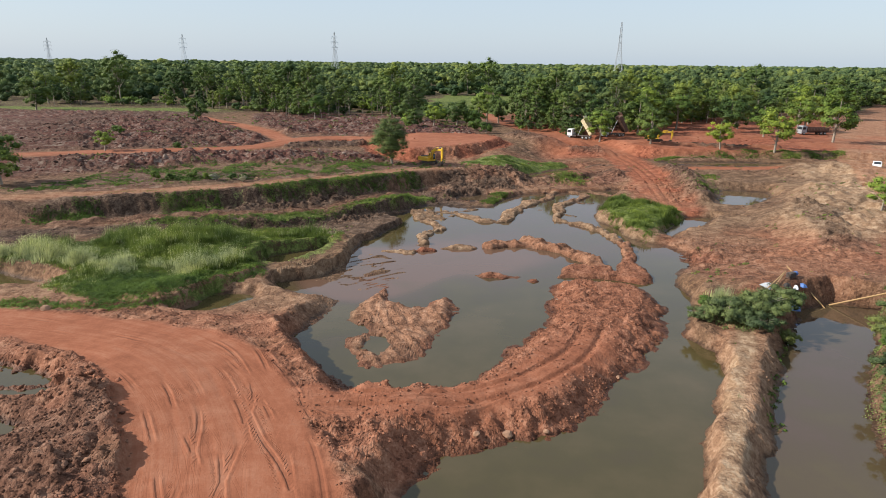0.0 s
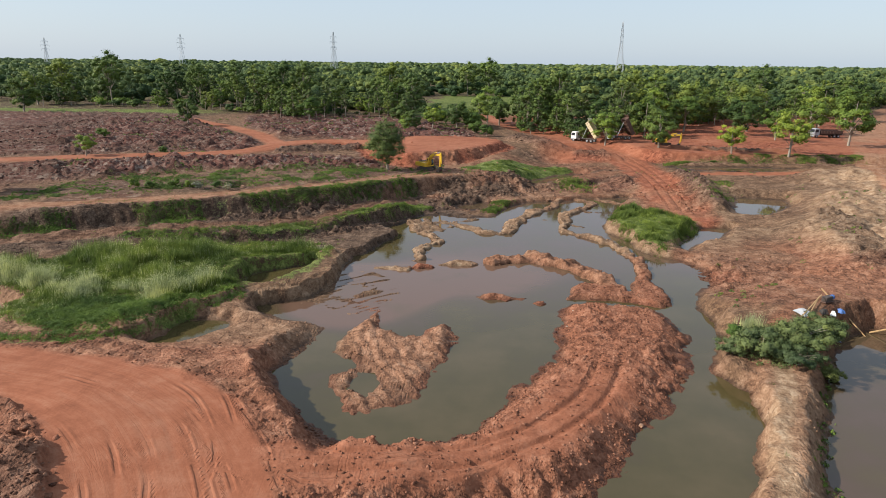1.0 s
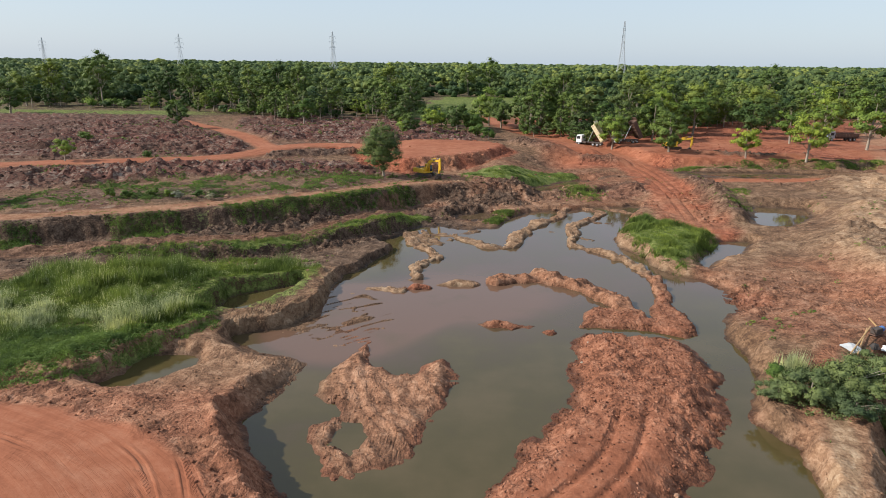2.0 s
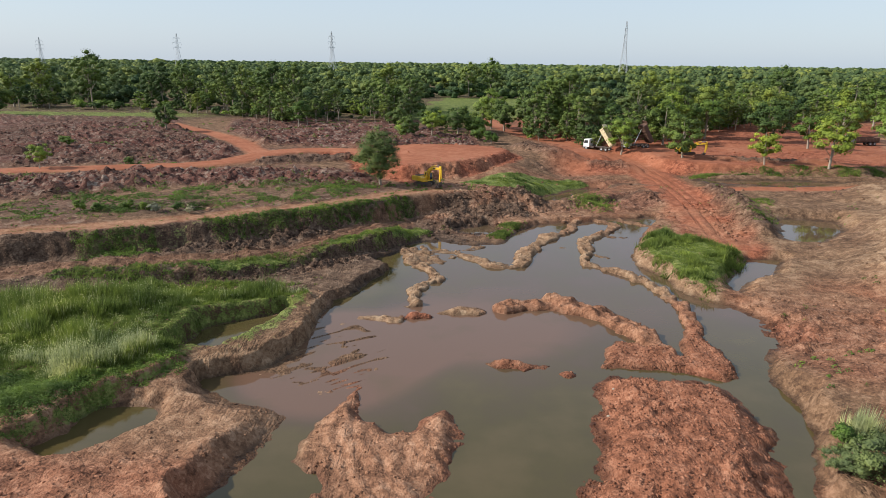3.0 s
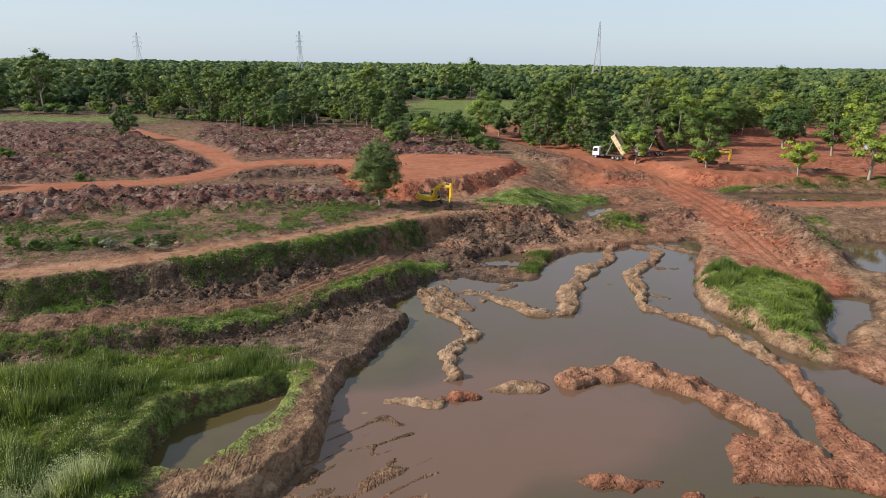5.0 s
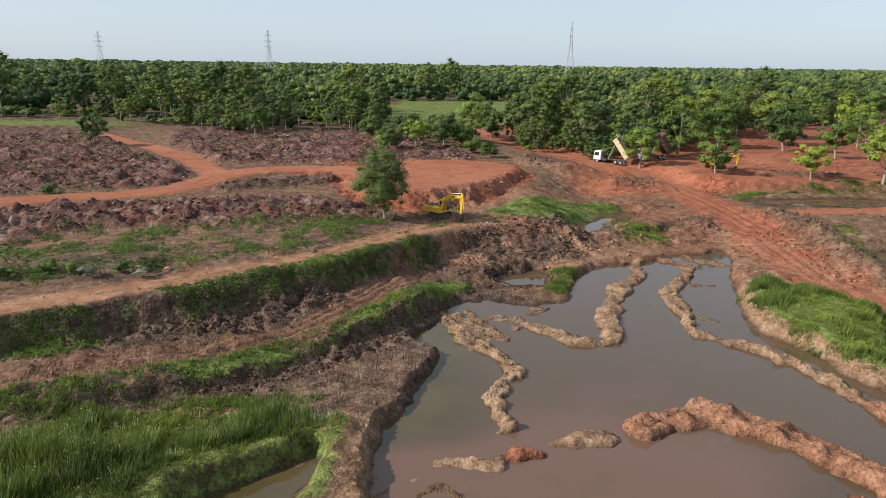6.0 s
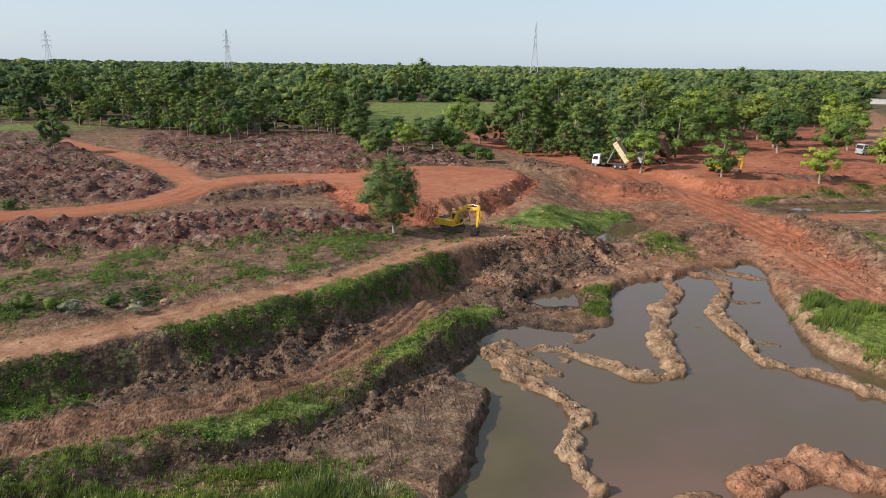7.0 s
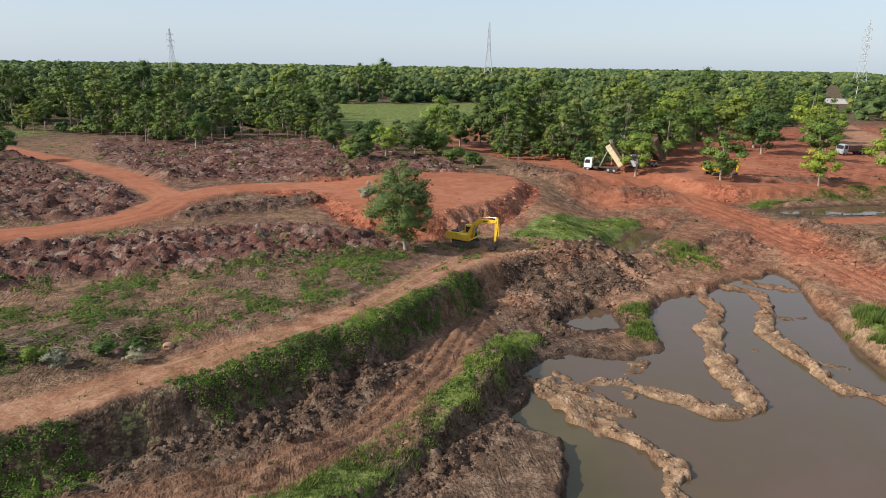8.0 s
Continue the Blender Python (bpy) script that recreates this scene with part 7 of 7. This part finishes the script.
# ---- far things ----
def pylon(x, y, z, tall, turn):
    base = new("pylon")
    base.matrix_basis = pose(x, y, z, 0, 0, turn)
    t = tall

    def half(h):
        return np.interp(h, [0, 0.55 * t, t], [0.085 * t, 0.028 * t, 0.008 * t])

    levels = [0, 0.16 * t, 0.30 * t, 0.42 * t, 0.52 * t, 0.61 * t, 0.70 * t, 0.79 * t, 0.88 * t, t]
    for sx in (-1, 1):
        for sy in (-1, 1):
            bm = bmesh.new()
            for a, b in zip(levels[:-1], levels[1:]):
                rod(bm, (sx * half(a), sy * half(a), a), (sx * half(b), sy * half(b), b), 0.22, sides=5)
            part("leg", bm, GALV, base)
    for a, b in zip(levels[:-1], levels[1:]):
        bm = bmesh.new()
        p, q = half(a), half(b)
        for k in range(4):
            c, s = math.cos(k * math.pi / 2), math.sin(k * math.pi / 2)
            for u in (-1, 1):
                P, Q = (u * p * c - p * s, u * p * s + p * c, a), (-u * q * c - q * s, -u * q * s + q * c, b)
                rod(bm, P, Q, 0.12, sides=4)
            rod(bm, (q * c - q * s, q * s + q * c, b), (-q * c - q * s, -q * s + q * c, b), 0.13, sides=4)
        part("bracing", bm, GALV, base)
    for h, arm in ((0.64, 0.13), (0.76, 0.15), (0.88, 0.12)):
        for u in (-1, 1):
            bm = bmesh.new()
            for s in (-1, 1):
                rod(bm, (u * half(h * t), s * half(h * t), h * t), (u * arm * t, 0, h * t + 0.5), 0.16, sides=4)
            rod(bm, (u * half(h * t), 0, h * t + 0.035 * t), (u * arm * t, 0, h * t + 0.5), 0.14, sides=4)
            ca = part("crossarm", bm, GALV, base)
            bm = bmesh.new()
            for j in range(4):
                rod(bm, (u * arm * t, 0, h * t - 0.9 * j), (u * arm * t, 0, h * t - 0.9 * j - 0.6), 0.16, sides=6)
            part("insulator", bm, GLASS, ca)
    return tagged(base, "tall grey lattice pylon above the forest", "pylon", "pylons of the power line")


for px, py, top in ((-814, 1348, 67), (-484, 1208, 71.5), (-189, 1083, 72.5), (225.6, 912, 81.8), (640, 741, 86)):
    pylon(px, py, 6.0, top - 6.0, 67)

bm = bmesh.new()
box(bm, 24, 1.0, 3.2, 0, 0, 1.6)
box(bm, 24.4, 1.3, 0.3, 0, 0, 3.35)
wall_ob = new("concrete_wall")
wall_ob.matrix_basis = pose(338, 452, 6, 0, 0, -25)
part("wall_panel", bm, CONCRETE, wall_ob)
tagged(wall_ob, "pale concrete bridge parapet at the road's far bend", "wall")


def utility_pole(x, y, tall):
    base = new("utility_pole")
    base.matrix_basis = pose(x, y, at(x, y), 0, 0, 40)
    bm = bmesh.new()
    rod(bm, (0, 0, -0.3), (0, 0, tall), 0.22, 0.14, sides=8)
    part("mast", bm, CONCRETE, base)
    for k in range(2):
        bm = bmesh.new()
        box(bm, 2.6, 0.14, 0.14, 0, 0.2, tall - 0.5 - 1.2 * k)
        part("crossarm", bm, GALV, base)
    return tagged(base, "pale concrete utility pole beside the road", "pole", "utility poles")


for x, y, h in ((271, 371, 14), (330, 418, 13)):
    utility_pole(x, y, h)


# ---- camp at the head of the east pond ----
def pole_thing(name, a, b, r, mat, label, category="pole"):
    bm = bmesh.new()
    a, b = Vector(a), Vector(b)
    rod(bm, a, b, r, r * 0.85, sides=8)
    for k in range(1, 8):
        p = a.lerp(b, k / 8)
        d = (b - a).normalized() * 0.03
        rod(bm, p - d, p + d, r * 1.12, sides=8)
    me = bpy.data.meshes.new(name)
    bm.to_mesh(me)
    bm.free()
    me.materials.append(mat)
    return tagged(new(name, me), label, category)


def on(x, y, up=0.0):
    return (x, y, at(x, y) + up)


pole_thing("bamboo_pole", on(34.8, 68.2, 0.25), on(40.0, 73.4, 1.0), 0.07, BAMBOO, "long yellow bamboo pole lying on earth")
pole_thing("bamboo_pole", on(36.6, 69.4, 0.15), on(40.4, 74.4, 0.4), 0.07, BAMBOO, "bamboo pole lying on earth")
pole_thing("bamboo_pole", on(41.2, 75.6, 0.9), on(44.8, 70.9, 0.3), 0.08, BAMBOO, "pale bamboo pole propped over the bank")
pole_thing("water_pipe", on(45.2, 72.4, 0.2), on(51.5, 69.6, 0.2), 0.11, BAMBOO, "ochre pipe along the pond's head", "pipe")


def crumpled(name, x, y, wx, wy, tall, mat, label, category):
    """A slack sheet thrown over something."""
    bm = bmesh.new()
    bmesh.ops.create_grid(bm, x_segments=12, y_segments=12, size=0.5)
    for v in bm.verts:
        u, w = v.co.x, v.co.y
        r = max(abs(u), abs(w)) * 2
        fold = noise.noise(Vector((u * 5 + x, w * 5 + y, 0.3)))
        v.co = Vector((u * wx * (1 + 0.15 * fold), w * wy * (1 + 0.15 * fold), tall * (1 - r * r) + 0.18 * fold * tall))
    bmesh.ops.solidify(bm, geom=bm.faces, thickness=0.02)
    me = bpy.data.meshes.new(name)
    bm.to_mesh(me)
    bm.free()
    me.materials.append(mat)
    ob = new(name, me)
    ob.matrix_basis = pose(x, y, at(x, y) + 0.06, 0, 0, 37 * x)
    return tagged(ob, label, category)


crumpled("tarpaulin", 38.4, 67.8, 1.6, 1.2, 0.5, BLUE, "crumpled blue tarpaulin at the pond's edge", "tarpaulin")
crumpled("tarpaulin", 36.8, 70.6, 1.8, 1.1, 0.45, GREY, "crumpled pale grey sheet beside the bushes", "tarpaulin")
crumpled("sack", 40.6, 71.8, 0.8, 0.6, 0.4, WHITE, "white sack lying among the poles", "sack")
crumpled("sack", 41.8, 72.6, 0.9, 0.6, 0.4, BLUE, "blue sack lying among the poles", "sack")
crumpled("sack", 39.2, 71.2, 0.9, 0.7, 0.5, BLACK, "black sack lying among the poles", "sack")
bm = bmesh.new()
box(bm, 1.1, 0.6, 0.5, 0, 0, 0.45)
pump = new("water_pump")
pump.matrix_basis = pose(40.8, 73.6, at(40.8, 73.6), 0, 0, 30)
part("engine_block", bm, DARK_STEEL, pump)
bm = bmesh.new()
rod(bm, (0.7, 0, 0.45), (1.0, 0, 0.45), 0.28, sides=14)
part("pump_housing", bm, BLUE, pump)
bm = bmesh.new()
box(bm, 1.6, 0.7, 0.12, 0.1, 0, 0.12)
part("skid", bm, RUST, pump)
tagged(pump, "small dark engine pump on a steel skid", "pump")


# ---- dead wood, stones, a palm ----
WOOD = plain("dead_wood", (0.17, 0.12, 0.085), 0.9, 0, 0.4, 2.0)
PALE_STONE = plain("pale_stone", (0.30, 0.25, 0.20), 0.9, 0, 0.3, 4.0)


def brush_pile(x, y, rx, ry, count, seed, label):
    """Heap of cut branches, lying across one another."""
    dice = random.Random(seed)
    base = new("brush_pile")
    z0 = at(x, y)
    base.matrix_basis = pose(x, y, z0)
    for _ in range(count):
        bm = bmesh.new()
        px, py, a = dice.gauss(0, rx * 0.5), dice.gauss(0, ry * 0.5), dice.uniform(0, 6.28)
        size, r = dice.uniform(0.5, 1.7), dice.uniform(0.015, 0.05)
        q = Vector((px + size * math.cos(a), py + size * math.sin(a), 0))
        za, zb = at(x + px, y + py) - z0 + dice.uniform(0, 0.5), at(x + q.x, y + q.y) - z0 + dice.uniform(0, 0.5)
        mid = Vector(((px + q.x) / 2 + dice.gauss(0, 0.1), (py + q.y) / 2 + dice.gauss(0, 0.1), (za + zb) / 2 + 0.12))
        rod(bm, Vector((px, py, za)), mid, r, r * 0.8, sides=4)
        rod(bm, mid, Vector((q.x, q.y, zb)), r * 0.8, r * 0.4, sides=4)
        part("branch", bm, WOOD, base)
    return tagged(base, label, "brush pile")


brush_pile(-47.5, 123.6, 4.0, 1.8, 90, 3, "heap of dry cut branches on dark soil")
brush_pile(-42.0, 124.6, 2.6, 1.2, 45, 5, "loose dry branches beside the dug hole")
brush_pile(-28.5, 141.0, 2.2, 1.2, 30, 7, "dry branches at the spoil's edge")


def stone(x, y, r, mat, label, seed):
    bm = bmesh.new()
    bmesh.ops.create_icosphere(bm, subdivisions=2, radius=r)
    for v in bm.verts:
        v.co *= 1 + 0.35 * noise.noise(v.co * (1.4 / r) + Vector((seed, 0, 0)))
        v.co.z *= 0.7
    me = bpy.data.meshes.new("stone")
    bm.to_mesh(me)
    bm.free()
    me.materials.append(mat)
    ob = new("stone", me)
    ob.matrix_basis = pose(x, y, at(x, y) + 0.2 * r, 0, 0, 50 * seed)
    return tagged(ob, label, "stone")


EARTH_STONE = plain("ochre_boulder", (0.30, 0.17, 0.105), 0.95, 0, 0.4, 3.0)
for k, (x, y, r, mat, label) in enumerate((
        (12.8, 71.8, 0.15, PALE_STONE, "pale stone on the red berm"), (14.2, 76.0, 0.12, PALE_STONE, "small pale stone on the red berm"),
        (4.6, 43.2, 0.42, EARTH_STONE, "large ochre clod at the water's edge"), (2.2, 42.4, 0.3, EARTH_STONE, "ochre clod on the berm's flank"),
        (7.6, 43.6, 0.25, EARTH_STONE, "ochre clod at the water's edge"), (15.4, 53.0, 0.22, EARTH_STONE, "ochre clod at the water's edge"),
        (-41.5, 61.5, 0.5, EARTH_STONE, "dark boulder beside the pool"), (-37.2, 122.2, 0.45, EARTH_STONE, "brown boulder beside the dug hole"),
        (-6.2, 84.2, 0.08, PALE_STONE, "white scrap on the mudflat"), (22.0, 131.0, 0.14, PALE_STONE, "pale stone on the spit"))):
    stone(x, y, r, mat, label, k)


def palm(x, y, tall, label):
    base = new("palm_tree")
    base.matrix_basis = pose(x, y, at(x, y) - 0.1)
    vs, fs = tube([(0, 0, 0), (0.15, 0.1, tall * 0.5), (0.1, 0.2, tall)], [0.24, 0.18, 0.15], 8)
    me = bpy.data.meshes.new("trunk")
    me.from_pydata(vs, [], fs)
    me.materials.append(BARK)
    tr = new("trunk", me)
    tr.parent = base
    for k in range(18):
        a, lift = 2.4 * k, 0.9 - 0.085 * k
        vs, fs = [], []
        for j in range(9):
            u = j / 8
            r, z = 3.4 * u, tall + 3.0 * (lift * u - 0.75 * u * u)
            w = 0.55 * math.sin(math.pi * min(1, 0.12 + 0.88 * u))
            for side in (-1, 0, 1):
                vs.append((0.1 + r * math.cos(a) - side * w * math.sin(a), 0.2 + r * math.sin(a) + side * w * math.cos(a), z - 0.35 * w * abs(side)))
            if j:
                o = 3 * (j - 1)
                fs += [(o, o + 1, o + 4, o + 3), (o + 1, o + 2, o + 5, o + 4)]
        me = bpy.data.meshes.new("frond")
        me.from_pydata(vs, [], fs)
        me.materials.append(LEAF_OLIVE)
        fr = new("frond", me)
        fr.parent = base
    return tagged(base, label, "palm tree")


palm(83.5, 268, 9.5, "palm tree with drooping grey-green fronds")
